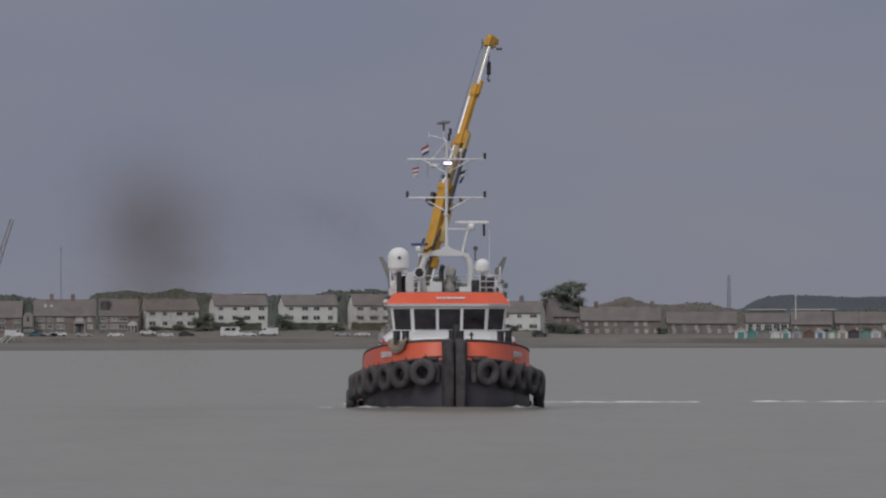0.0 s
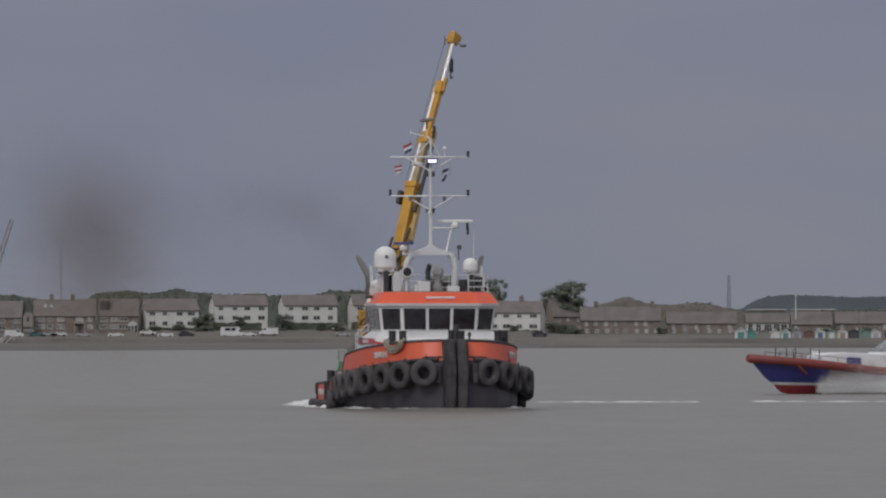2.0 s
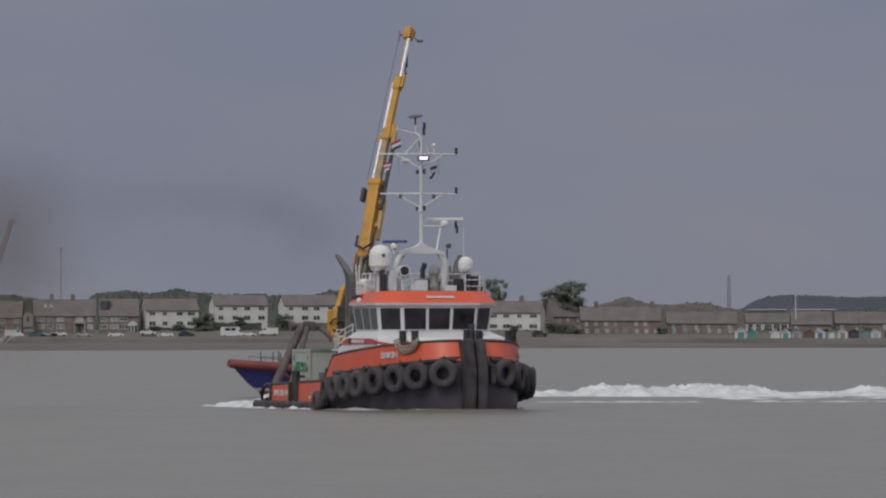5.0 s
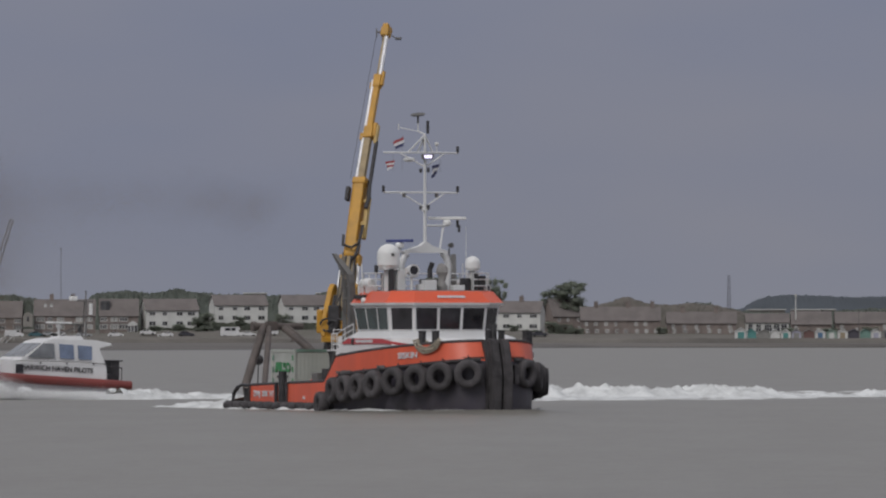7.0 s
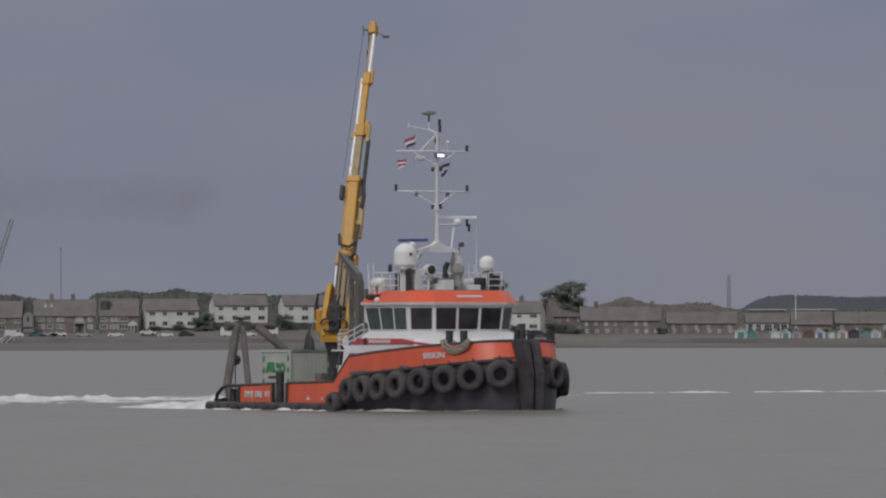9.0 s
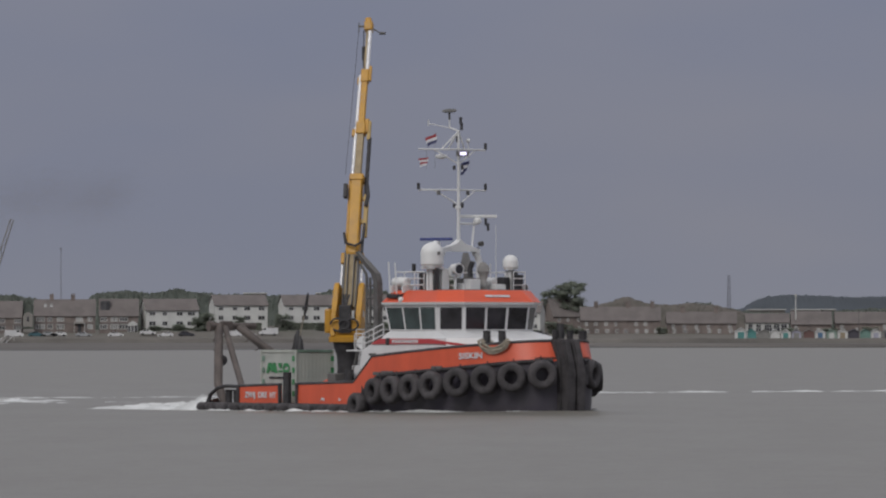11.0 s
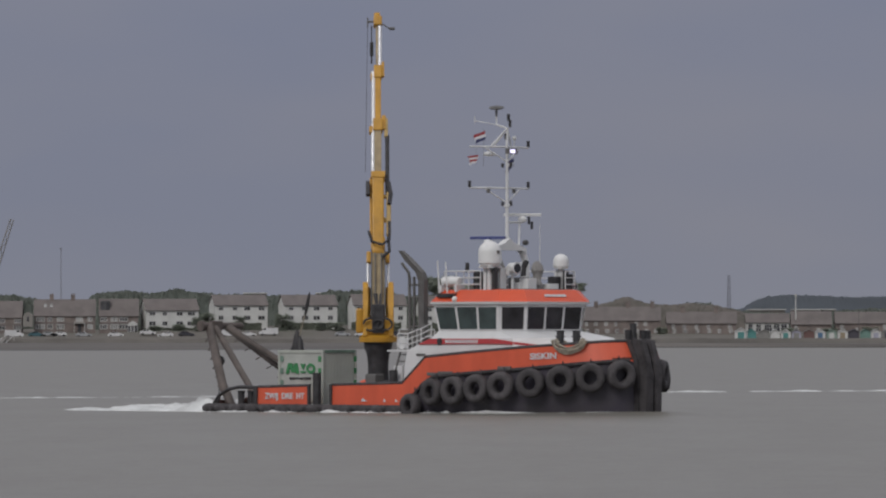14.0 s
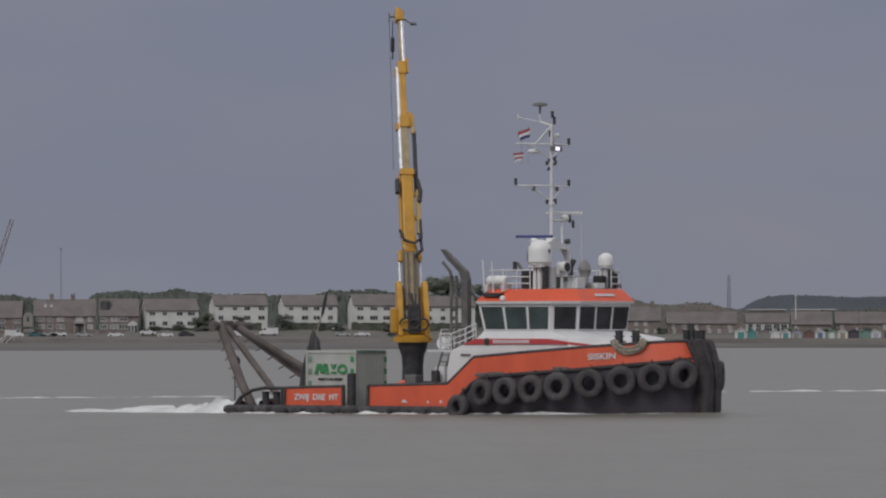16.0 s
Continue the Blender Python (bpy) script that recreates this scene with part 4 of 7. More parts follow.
    for y in (-0.34, 0.24):
        bm = bmesh.new()
        w = 0.235
        prism(bm, [(12.6, -0.6), (13.4, -0.6), (13.4, 1.9), (13.3, 2.6), (12.97, 3.55), (12.3, 3.62), (12.6, 2.4)], y - w, y + w)
        bmesh.ops.bevel(bm, geom=list(bm.edges), offset=0.08, segments=2, affect="EDGES")
        part("stem_fender", bm, M_RUBBER, root, "thick black rubber bow fender")
    for x, y, z, dx in ((12.0, 0.1, 4.28, -0.16), (11.75, -0.12, 3.98, 0.0), (12.35, 0.3, 3.95, 0.0)):
        bm = bmesh.new()
        tube(bm, (x, y, 2.7), (x + dx, y, z), 0.16, seg=14)
        tube(bm, (x + dx, y, z), (x + dx, y, z + 0.06), 0.18, seg=14)
        part("bow_post", bm, M_DARK, root, "black bow bitt", smooth=True)
    # hanging lumber fenders beside the stem
    for s in (-1, 1):
        bm = bmesh.new()
        box(bm, 12.5, 12.85, s * 0.92 - 0.13, s * 0.92 + 0.13, 1.4, 2.35, 0.05)
        part("fender_block", bm, M_RUBBER, root)
    # bitts and the hawser slung over the rail
    for s in (-1, 1):
        for x, y in ((9.9, 2.83), (10.55, 2.40)):
            bm = bmesh.new()
            tube(bm, (x, s * y, 2.4), (x, s * y, 3.94), 0.18, seg=14)
            tube(bm, (x, s * y, 3.94), (x, s * y, 4.0), 0.2, seg=14)
            tube(bm, (x - 0.3, s * y, 3.72), (x + 0.3, s * y, 3.72), 0.035, seg=8)
            part("bitt", bm, M_DARK, root, "black steel mooring bitt", smooth=True)
    bm = bmesh.new()
    for k in range(5):
        pts = [(10.1, -2.6, 3.45 - 0.05 * k), (9.85 + 0.03 * k, -2.9, 3.62 - 0.04 * k)]
        for i in range(11):
            f = i / 10
            x = 9.68 + 0.06 * k + (1.62 - 0.12 * k) * f + 0.03 * math.sin(5 * f + 2 * k)
            sag = math.sin(math.pi * f) ** 0.55
            pts.append((x, -(curve(PLAN, x) + 0.07 + 0.04 * (k % 3)), 3.5 - sag * (0.60 - 0.075 * k + 0.03 * math.sin(7 * f + k))))
        pts += [(10.95 - 0.05 * k, -2.4, 3.62 - 0.04 * k), (10.6, -2.2, 3.5 - 0.05 * k)]
        pipe(bm, pts, 0.05, 7)
    part("hawser", bm, M_ROPE, root, "pale thick hawser slung over the rail", smooth=True)
    bm = bmesh.new()
    tube(bm, (11.0, 0.9, 2.6), (11.0, 0.9, 3.85), 0.05)
    tube(bm, (11.0, 0.9, 3.75), (11.0, 0.9, 3.95), 0.13, 0.02)
    part("vent", bm, M_DARK, root)
    house_block(root)
    roof_gear(root)
    mast(root)
    exhausts(root)
    stern_gear(root)
    crane(root)
    # name on both bows, home port aft
    letters("name_letters", "SISKIN", 0.40, M_FLAGWHITE, root, plate((9.27, -curve(PLAN, 9.27) - 0.03, 2.78), (1.0, 0.38, 0.04)), "white painted name", 1.36)
    letters("name_letters", "SISKIN", 0.40, M_FLAGWHITE, root, plate((9.27, curve(PLAN, 9.27) + 0.03, 2.78), (-1.0, 0.38, -0.04)), "white painted name", 1.36)
    letters("port_letters", "ZWIJ  DRE  HT", 0.40, M_FLAGWHITE, root, plate((-7.6, -curve(PLAN, -7.6) - 0.02, 0.8), (1, 0, 0)), "worn white home port name with letters lost", 2.8)
    # small white marks on the low bulwark
    for x, z, w in ((-1.9, 0.68, 0.3), (-0.5, 0.66, 0.12), (0.3, 0.66, 0.14)):
        bm = bmesh.new()
        prism(bm, [(x - w, z - 0.1), (x + w * 0.4, z - 0.09), (x - w * 0.5, z + 0.06)], -curve(PLAN, x) - 0.025, -curve(PLAN, x) - 0.005)
        part("draught_mark", bm, M_FLAGWHITE, root)
    for x, z in ((3.6, 1.95), (7.2, 2.2), (2.9, 1.9)):
        bm = bmesh.new()
        box(bm, x - 0.5, x + 0.5, -curve(PLAN, x) - 0.06, -curve(PLAN, x) + 0.02, z - 0.05, z + 0.1, 0.02)
        part("fender_bracket", bm, M_GREY, root)
    return root


def ring6(z, xa, xc, xf, y, yf):
    return [(xa, -y, z), (xc, -y, z), (xf, -yf, z), (xf, yf, z), (xc, y, z), (xa, y, z)]


SILL, HEAD = ring6(3.98, 1.75, 5.78, 6.65, 2.84, 1.84), ring6(5.3, 1.5, 5.96, 6.8, 3.0, 1.92)


def facet(i, s, t, out=0.0):
    """A point on facet i of the raked wheelhouse wall: s along it, t up it."""
    a, b, c, d = [Vector(p) for p in (SILL[i], SILL[(i + 1) % 6], HEAD[(i + 1) % 6], HEAD[i])]
    p = a.lerp(b, s).lerp(d.lerp(c, s), t)
    return p + (b - a).cross(d - a).normalized() * out


def house_block(root):
    bm = bmesh.new()
    loft(bm, [ring6(0.38, -0.15, 7.4, 9.5, 3.3, 1.8), ring6(2.2, -0.1, 7.4, 9.5, 3.35, 1.9), ring6(3.05, 0.12, 7.4, 9.45, 3.36, 1.9), ring6(3.64, 1.7, 7.2, 8.75, 3.3, 2.0), SILL])
    deckhouse = part("deckhouse", bm, M_WHITE, root, "white painted deckhouse")
    bm = bmesh.new()
    loft(bm, [SILL, HEAD])
    wheelhouse = part("wheelhouse", bm, M_WHITE, root, "white wheelhouse with raked windows all round")
    cuts = {0: ((0.035, 0.325), (0.36, 0.655), (0.69, 0.965)), 1: ((0.12, 0.9),), 2: ((0.02, 0.315), (0.355, 0.645), (0.685, 0.98)), 3: ((0.1, 0.88),), 4: ((0.035, 0.31), (0.345, 0.64), (0.675, 0.965)), 5: ((0.12, 0.46), (0.54, 0.88))}
    for i, spans in cuts.items():
        for a, b in spans:
            bm = bmesh.new()
            loft(bm, [[facet(i, a, 0.06, o), facet(i, b, 0.06, o), facet(i, b, 0.87, o), facet(i, a, 0.87, o)] for o in (-0.03, 0.012)])
            part("window_pane", bm, M_GREENGLASS if i in (0, 4) else M_GLASS, wheelhouse, "dark tinted window")
            for t0, t1 in ((0.035, 0.06), (0.87, 0.895)):
                bm = bmesh.new()
                loft(bm, [[facet(i, a, t0, o), facet(i, b, t0, o), facet(i, b, t1, o), facet(i, a, t1, o)] for o in (0.0, 0.035)])
                part("window_frame", bm, M_WHITE, wheelhouse)
    bm = bmesh.new()
    loft(bm, [ring6(5.26, 1.5, 6.04, 6.93, 3.13, 2.03), ring6(5.38, 1.48, 6.06, 6.97, 3.16, 2.05)])
    part("eave", bm, M_WHITE, wheelhouse)
    bm = bmesh.new()
    loft(bm, [ring6(5.38, 1.5, 6.05, 6.95, 3.14, 2.04), ring6(5.92, 1.95, 5.75, 6.45, 2.74, 1.75), ring6(5.98, 2.1, 5.6, 6.3, 2.5, 1.6)])
    roof = part("roof", bm, M_ROOFORANGE, wheelhouse, "bright orange sloping wheelhouse roof")
    # unseen deck, assumed grey, added to keep orange bounce off the roof gear
    bm = bmesh.new()
    loft(bm, [ring6(5.96, 2.05, 5.65, 6.35, 2.55, 1.62), ring6(5.995, 2.07, 5.63, 6.32, 2.53, 1.6)])
    part("roof_deck", bm, M_GREY, wheelhouse, "grey roof deck, out of sight")
    # unreadable white lettering on the front of the roof
    x = -0.66
    for w in (0.1, 0.1, 0.07, 0.1, 0, 0.1, 0.1, 0.06, 0.1, 0.1, 0.1, 0.1, 0.06):
        if w:
            bm = bmesh.new()
            m = plate((6.72, x + w / 2, 5.66), (0, 1, 0), (-0.5, 0, 0.54))
            box(bm, -w / 2, w / 2, -0.07, 0.07, 0.0, 0.03, 0, m)
            part("sign_bar", bm, M_FLAGWHITE, roof)
        x += w + 0.03
    # dark box put in for the shaded recess, and lamp, at the roof's after corner
    for s in (-1, 1):
        bm = bmesh.new()
        box(bm, 1.9, 3.0, s * 2.98 - 0.16, s * 2.98 + 0.16, 5.58, 5.78, 0.04)
        part("roof_recess_box", bm, M_DARK, roof)
        bm = bmesh.new()
        bmesh.ops.create_uvsphere(bm, u_segments=12, v_segments=8, radius=0.15, matrix=pose(3.1, s * 3.1, 5.5))
        part("deck_lamp", bm, M_DOME, roof, smooth=True)
    # dark red stripe that narrows forward
    for s in (-1, 1):
        bm = bmesh.new()
        yy = lambda x, z: 3.36 - 0.06 * (z - 3.05) / 0.59 - max(0, x - 7.3) * 0.755
        loft(bm, [[(x, s * (yy(x, z) + o), z) for z, o in ((lo, 0.01), (hi, 0.01), (hi, 0.06), (lo, 0.06))] for x, lo, hi in ((0.95, 3.33, 3.36), (1.65, 3.34, 3.61), (3.5, 3.35, 3.61), (6.0, 3.36, 3.61), (6.6, 3.35, 3.545), (7.2, 3.33, 3.48), (8.0, 3.285, 3.365), (8.85, 3.235, 3.245))])
        part("stripe", bm, M_RED, deckhouse, "dark red stripe with pale lettering")
        x = 2.75
        for k in range(16):
            bm = bmesh.new()
            w = 0.1 if k not in (3, 12) else 0.05
            box(bm, x, x + w, s * 3.375 - 0.02, s * 3.375 + 0.02, 3.4, 3.56)
            part("sign_bar", bm, M_FLAGWHITE, deckhouse)
            x += w + 0.045
        bm = bmesh.new()
        tube(bm, (2.35, s * 3.2, 3.47), (2.35, s * 3.4, 3.47), 0.17, seg=16)
        part("porthole", bm, M_DARK, deckhouse)
        bm = bmesh.new()
        box(bm, 0.75, 1.35, s * 3.36 - 0.04, s * 3.36 + 0.02, 2.78, 2.9, 0.02)
        part("vent_grille", bm, M_GREY, deckhouse)


def post_rail(root, pts, h, rows=3, r=0.028, material=None, name="railing", label=""):
    """Open deck railing: a top rail, with its lower rails and stanchions as its parts."""
    material = material or M_WHITE
    top = None
    for k in range(rows, 0, -1):
        bm = bmesh.new()
        pipe(bm, [(p[0], p[1], p[2] + h * k / rows) for p in pts], r, 6)
        rail = part(name if top is None else "lower_rail", bm, material, top or root, label if top is None else "")
        top = top or rail
    for p in pts:
        bm = bmesh.new()
        tube(bm, p, (p[0], p[1], p[2] + h), r, seg=6)
        part("stanchion", bm, material, top)


def dome(root, x, y, z, r, h, foot, label):
    bm = bmesh.new()
    prof = [(r * 0.55, 0), (r * 0.86, 0.02), (r * 0.9, 0.1), (r, 0.14), (r, h - r * 0.95)] + [(r * math.cos(a), h - r * 0.95 + r * 0.95 * math.sin(a)) for a in [k * math.pi / 16 for k in range(1, 9)]]
    lathe(bm, prof, 28, pose(x, y, z))
    d = part("satellite_dome", bm, M_DOME, root, label, smooth=True)
    bm = bmesh.new()
    tube(bm, (x, y, foot), (x, y, z + 0.03), 0.12, 0.15, 12)
    part("dome_post", bm, M_WHITE, d)
    for a in (-0.28, 0.3):
        bm = bmesh.new()
        box(bm, x + a - 0.05, x + a + 0.12, y - 0.12, y + 0.12, foot, z - 0.05)
        part("dome_leg", bm, M_DARK if a > 0 else M_WHITE, d)


def roof_gear(root):
    dome(root, 4.9, -2.52, 7.08, 0.56, 1.2, 5.85, "large white satellite dome")
    dome(root, 5.45, 1.76, 6.95, 0.375, 0.74, 5.85, "small white satellite dome")
    bm = bmesh.new()
    box(bm, 5.43, 5.48, -2.6, -2.44, 7.66, 7.82, 0.01)
    part("dome_badge", bm, M_GREY, root)
    # roof railing
    for pts in ([(1.9, -2.6, 5.9), (2.75, -2.65, 5.9), (3.6, -2.65, 5.9), (4.4, -2.65, 5.9)], [(1.9, 2.6, 5.9), (3.0, 2.65, 5.9), (4.2, 2.65, 5.9), (5.4, 2.65, 5.9), (5.75, 2.4, 5.9), (5.9, 1.6, 5.9)], [(1.9, -2.6, 5.9), (1.8, -1.2, 5.9), (1.8, 0, 5.9), (1.8, 1.2, 5.9), (1.9, 2.6, 5.9)]):
        post_rail(root, pts, 0.95, label="white tubular railing on the roof")
    # white pedestal under the large dome, with its door
    bm = bmesh.new()
    box(bm, 4.62, 5.25, -2.15, -1.75, 5.9, 7.0, 0.03)
    box(bm, 4.5, 5.3, -2.9, -2.1, 6.98, 7.09, 0.02)
    ped = part("dome_pedestal", bm, M_WHITE, root, "white steel pedestal under the dome")
    bm = bmesh.new()
    box(bm, 4.75, 5.12, -2.175, -2.145, 6.05, 6.75, 0.01)
    part("pedestal_door", bm, M_DOME, ped)
    # searchlights facing forward
    for y, z in ((-1.5, 6.98), (2.45, 6.1)):
        bm = bmesh.new()
        r = 0.27 if y < 0 else 0.16
        lathe(bm, [(r * 0.5, -0.25), (r * 0.92, -0.2), (r, 0.0), (r, 0.22), (r * 1.08, 0.24), (r * 1.08, 0.28), (r * 0.85, 0.28)], 22, pose(5.45, y, z, 0, 90, 0))
        s = part("searchlight", bm, M_WHITE, root, "white searchlight with a dark lens", smooth=True)
        bm = bmesh.new()
        tube(bm, (5.70, y, z), (5.745, y, z), r * 0.82, seg=20)
        part("lens", bm, M_GLASS, s)
        bm = bmesh.new()
        tube(bm, (5.4, y, 5.9), (5.4, y, z - r), 0.07, seg=8)
        box(bm, 5.3, 5.5, y - r - 0.06, y - r, z - 0.3, z + 0.1)
        box(bm, 5.3, 5.5, y + r, y + r + 0.06, z - 0.3, z + 0.1)
        box(bm, 5.3, 5.5, y - r, y + r, z - r - 0.1, z - r - 0.02)
        part("bracket", bm, M_WHITE, s)
    # covered fire monitor
    bm = bmesh.new()
    lathe(bm, [(0.3, 0), (0.27, 0.25), (0.15, 0.5), (0.18, 0.75), (0.3, 0.95), (0.28, 1.15), (0.14, 1.32), (0.05, 1.4)], 14, pose(5.5, 0.1, 5.93))
    for v in bm.verts:
        v.co += Vector((noise.noise(v.co * 2.3), noise.noise(v.co * 2.3 + Vector((5, 0, 0))), 0)) * 0.16
    part("covered_monitor", bm, M_TARP, root, "fire monitor under a grey cover", smooth=True)
    bm = bmesh.new()
    pipe(bm, [(5.0, -0.35, 6.6), (5.0, -0.35, 7.0), (5.15, -0.28, 7.35)], 0.13, 10)
    part("vent_pipe", bm, M_DARK, root)
    # lockers, raft canisters
    for x0, x1, y0, y1, z1, m, nm in ((5.3, 5.9, -0.95, -0.35, 6.5, M_WHITE, "locker"), (5.3, 5.9, 0.55, 1.15, 6.25, M_WHITE, "locker"), (4.2, 5.0, -0.6, 0.4, 6.55, M_GREY, "locker"), (5.0, 5.5, -1.1, -0.75, 6.3, M_WHITE, "locker"), (5.1, 5.6, 1.2, 1.6, 6.6, M_DARK, "battery_box"), (3.7, 4.3, -2.45, -1.95, 6.82, M_DARK, "battery_box"), (5.1, 5.7, 2.0, 2.35, 6.72, M_DARK, "battery_box")):
        bm = bmesh.new()
        box(bm, x0, x1, y0, y1, 5.9, z1, 0.03)
        part(nm, bm, m, root)
    for s in (-1, 1):
        bm = bmesh.new()
        lathe(bm, [(0.08, -0.58), (0.2, -0.55), (0.23, -0.48), (0.23, -0.05), (0.255, -0.04), (0.255, 0.04), (0.23, 0.05), (0.23, 0.48), (0.2, 0.55), (0.08, 0.58)], 18, pose(2.4, s * 2.62, 6.36, 0, 90, 0))
        part("liferaft_canister", bm, M_DOME, root, "white liferaft canister", smooth=True)
        for x in (1.95, 2.95):
            bm = bmesh.new()
            box(bm, x - 0.06, x + 0.06, s * 2.62 - 0.3, s * 2.62 + 0.3, 5.85, 6.2)
            part("raft_cradle", bm, M_WHITE, root)
        for x, h in ((1.75, 7.35), (2.3, 7.3)):
            bm = bmesh.new()
            tube(bm, (x, s * 2.8, 5.8), (x - 0.08, s * 2.85, h), 0.045, 0.03, 7)
            part("davit_post", bm, M_WHITE, root)
    bm = bmesh.new()
    tube(bm, (3.6, 2.2, 5.9), (3.6, 2.2, 9.2), 0.03, 0.012, 6)
    part("whip_aerial", bm, M_WHITE, root)
    bm = bmesh.new()
    tube(bm, (3.4, -2.55, 6.8), (3.4, -2.55, 7.25), 0.1, seg=10)
    part("stern_light", bm, M_DARK, root)


def nav_light(root, x, y, z, h=0.26):
    bm = bmesh.new()
    tube(bm, (x, y, z), (x, y, z + h), 0.072, seg=10)
    tube(bm, (x, y, z + h), (x, y, z + h + 0.05), 0.1, 0.05, 10)
    part("navigation_light", bm, M_DARK, root, "black lantern")


def flag(root, x, y, z, w, h, mats, label, seed, droop=0.25, lean=0.0):
    """Wind-blown flag: one rippled sheet with thickness for each stripe, flying aft and to starboard."""
    n = len(mats)
    for k, m in enumerate(mats):
        bm = bmesh.new()
        rows = []
        for i in range(9):
            f = i / 8
            col = []
            for j in range(2):
                t = (k + j) / n
                wave = 0.07 * math.sin(5 * f + seed + 2 * t)
                col.append(Vector((x - w * f * 0.75 + wave, y - w * f * 0.65 + wave, z - t * h - droop * f + lean * f)))
            a, b = col
            rows.append([a, b, b + Vector((0.012, -0.012, 0)), a + Vector((0.012, -0.012, 0))])
        loft(bm, rows)
        part("flag", bm, m, root, label, smooth=True)


def mast(root):
    # arch over the roof that carries the mast
    X = 3.55
    bm = bmesh.new()
    for s in (-1, 1):
        pipe(bm, [(X, s * 1.2, 5.9), (X, s * 1.24, 6.6), (X, s * 1.26, 7.3), (X, s * 1.12, 7.68), (X, s * 0.95, 7.82)], 0.17, 10)
    loft(bm, [[(x, -1.12, 7.72), (x, -1.17, 7.95), (x, -0.3, 8.22), (x, 0, 8.45), (x, 0.3, 8.22), (x, 1.17, 7.95), (x, 1.12, 7.72), (x, 0.85, 7.86), (x, -0.85, 7.86)] for x in (X - 0.2, X + 0.2)])
    part("mast_arch", bm, M_WHITE, root, "white arched mast foot", smooth=True)
    bm = bmesh.new()
    tube(bm, (X, 0, 8.2), (X, 0, 13.75), 0.09, 0.055, 12)
    tube(bm, (X, 0, 9.95), (X, 0, 10.1), 0.16, seg=12)
    part("mast_pole", bm, M_WHITE, root, "white mast pole", smooth=True)
    # crossbars swept aft, with braces to the pole
    for z in (10.86, 12.84):
        bm = bmesh.new()
        for s in (-1, 1):
            tube(bm, (X, 0, z), (3.0, s * 2.0, z), 0.042, seg=8)
            tube(bm, (X, 0, z - 0.72), (X - 0.34, s * 1.25, z), 0.035, seg=7)
        part("crosstree", bm, M_WHITE, root, "white mast crossbar with braces")
        nav_light(root, 3.0, 2.0, z + 0.03)
        if z < 11:
            nav_light(root, 3.0, -2.0, z + 0.03)
    for y in (-1.0, 0.75):
        bm = bmesh.new()
        tube(bm, (X - 0.28, y, 10.62), (X - 0.28, y, 10.82), 0.09, seg=10)
        part("deck_floodlight", bm, M_GREY, root)
    for z in (10.0, 11.85):
        nav_light(root, X + 0.14, 0.12, z, 0.2)
        nav_light(root, X - 0.14, -0.16, z, 0.15)
    # topmast stays and the bar that carries the aerials
    bm = bmesh.new()
    for p in ((X - 0.4, -0.75, 12.84), (X - 0.2, 0.5, 12.84), (2.6, 0, 12.84)):
        tube(bm, p, (X, 0, 13.72), 0.04, seg=7)
    tube(bm, (X + 0.05, 0, 13.72), (2.95, -0.12, 13.92), 0.045, seg=7)
    tube(bm, (2.95, -0.12, 13.9), (2.95, -0.12, 14.3), 0.035, seg=7)
    part("mast_tripod", bm, M_WHITE, root)
    bm = bmesh.new()
    tube(bm, (2.95, -0.12, 14.3), (2.95, -0.12, 14.68), 0.05, seg=8)
    part("aerial_stem", bm, M_GREY, root)
    bm = bmesh.new()
    lathe(bm, [(0.02, 0.1), (0.32, 0.05), (0.39, 0.0), (0.3, -0.06), (0.02, -0.08)], 20, pose(2.95, -0.12, 14.74, 8, 6))
    part("aerial_disc", bm, M_GREY, root, "flat grey aerial disc", smooth=True)
    nav_light(root, X + 0.08, 0.12, 13.78, 0.32)
    nav_light(root, X - 0.1, 0.2, 14.1, 0.28)
    nav_light(root, X - 0.06, -0.02, 13.2, 0.24)
    bm = bmesh.new()
    tube(bm, (2.95, -0.2, 13.92), (2.2, -0.85, 14.12), 0.022, seg=5)
    tube(bm, (2.2, -0.85, 14.0), (2.2, -0.85, 14.3), 0.03, seg=5)
    part("wind_vane", bm, M_WHITE, root)
    bm = bmesh.new()
    bmesh.ops.create_uvsphere(bm, u_segments=12, v_segments=8, radius=0.11, matrix=pose(3.3, 0.75, 13.28))
    tube(bm, (3.3, 0.75, 12.84), (3.3, 0.75, 13.28), 0.025, seg=6)
    part("gps_aerial", bm, M_DOME, root, smooth=True)
    # lit floodlight under the upper bar
    bm = bmesh.new()
    box(bm, X + 0.1, X + 0.28, -0.2, 0.28, 12.5, 12.76, 0.03)
    f = part("floodlight", bm, M_DARK, root, "lit floodlight on the mast")
    for y in (-0.22, 0.3):
        bm = bmesh.new()
        box(bm, X + 0.12, X + 0.42, y - 0.015, y + 0.015, 12.5, 12.74)
        part("lamp_hood", bm, M_GREY, f)
    for k in range(3):
        bm = bmesh.new()
        box(bm, X + 0.275, X + 0.31, -0.17 + 0.15 * k, -0.05 + 0.15 * k, 12.55, 12.71, 0.01)
        part("lamp_face", bm, M_LAMP, f, "glowing cold white lamp face")
    bm = bmesh.new()
    lathe(bm, [(0.05, 0), (0.27, 0.04), (0.3, 0.1), (0.26, 0.2), (0.05, 0.24)], 18, pose(2.95, -0.6, 12.38))
    part("aerial_dome", bm, M_DOME, root, smooth=True)
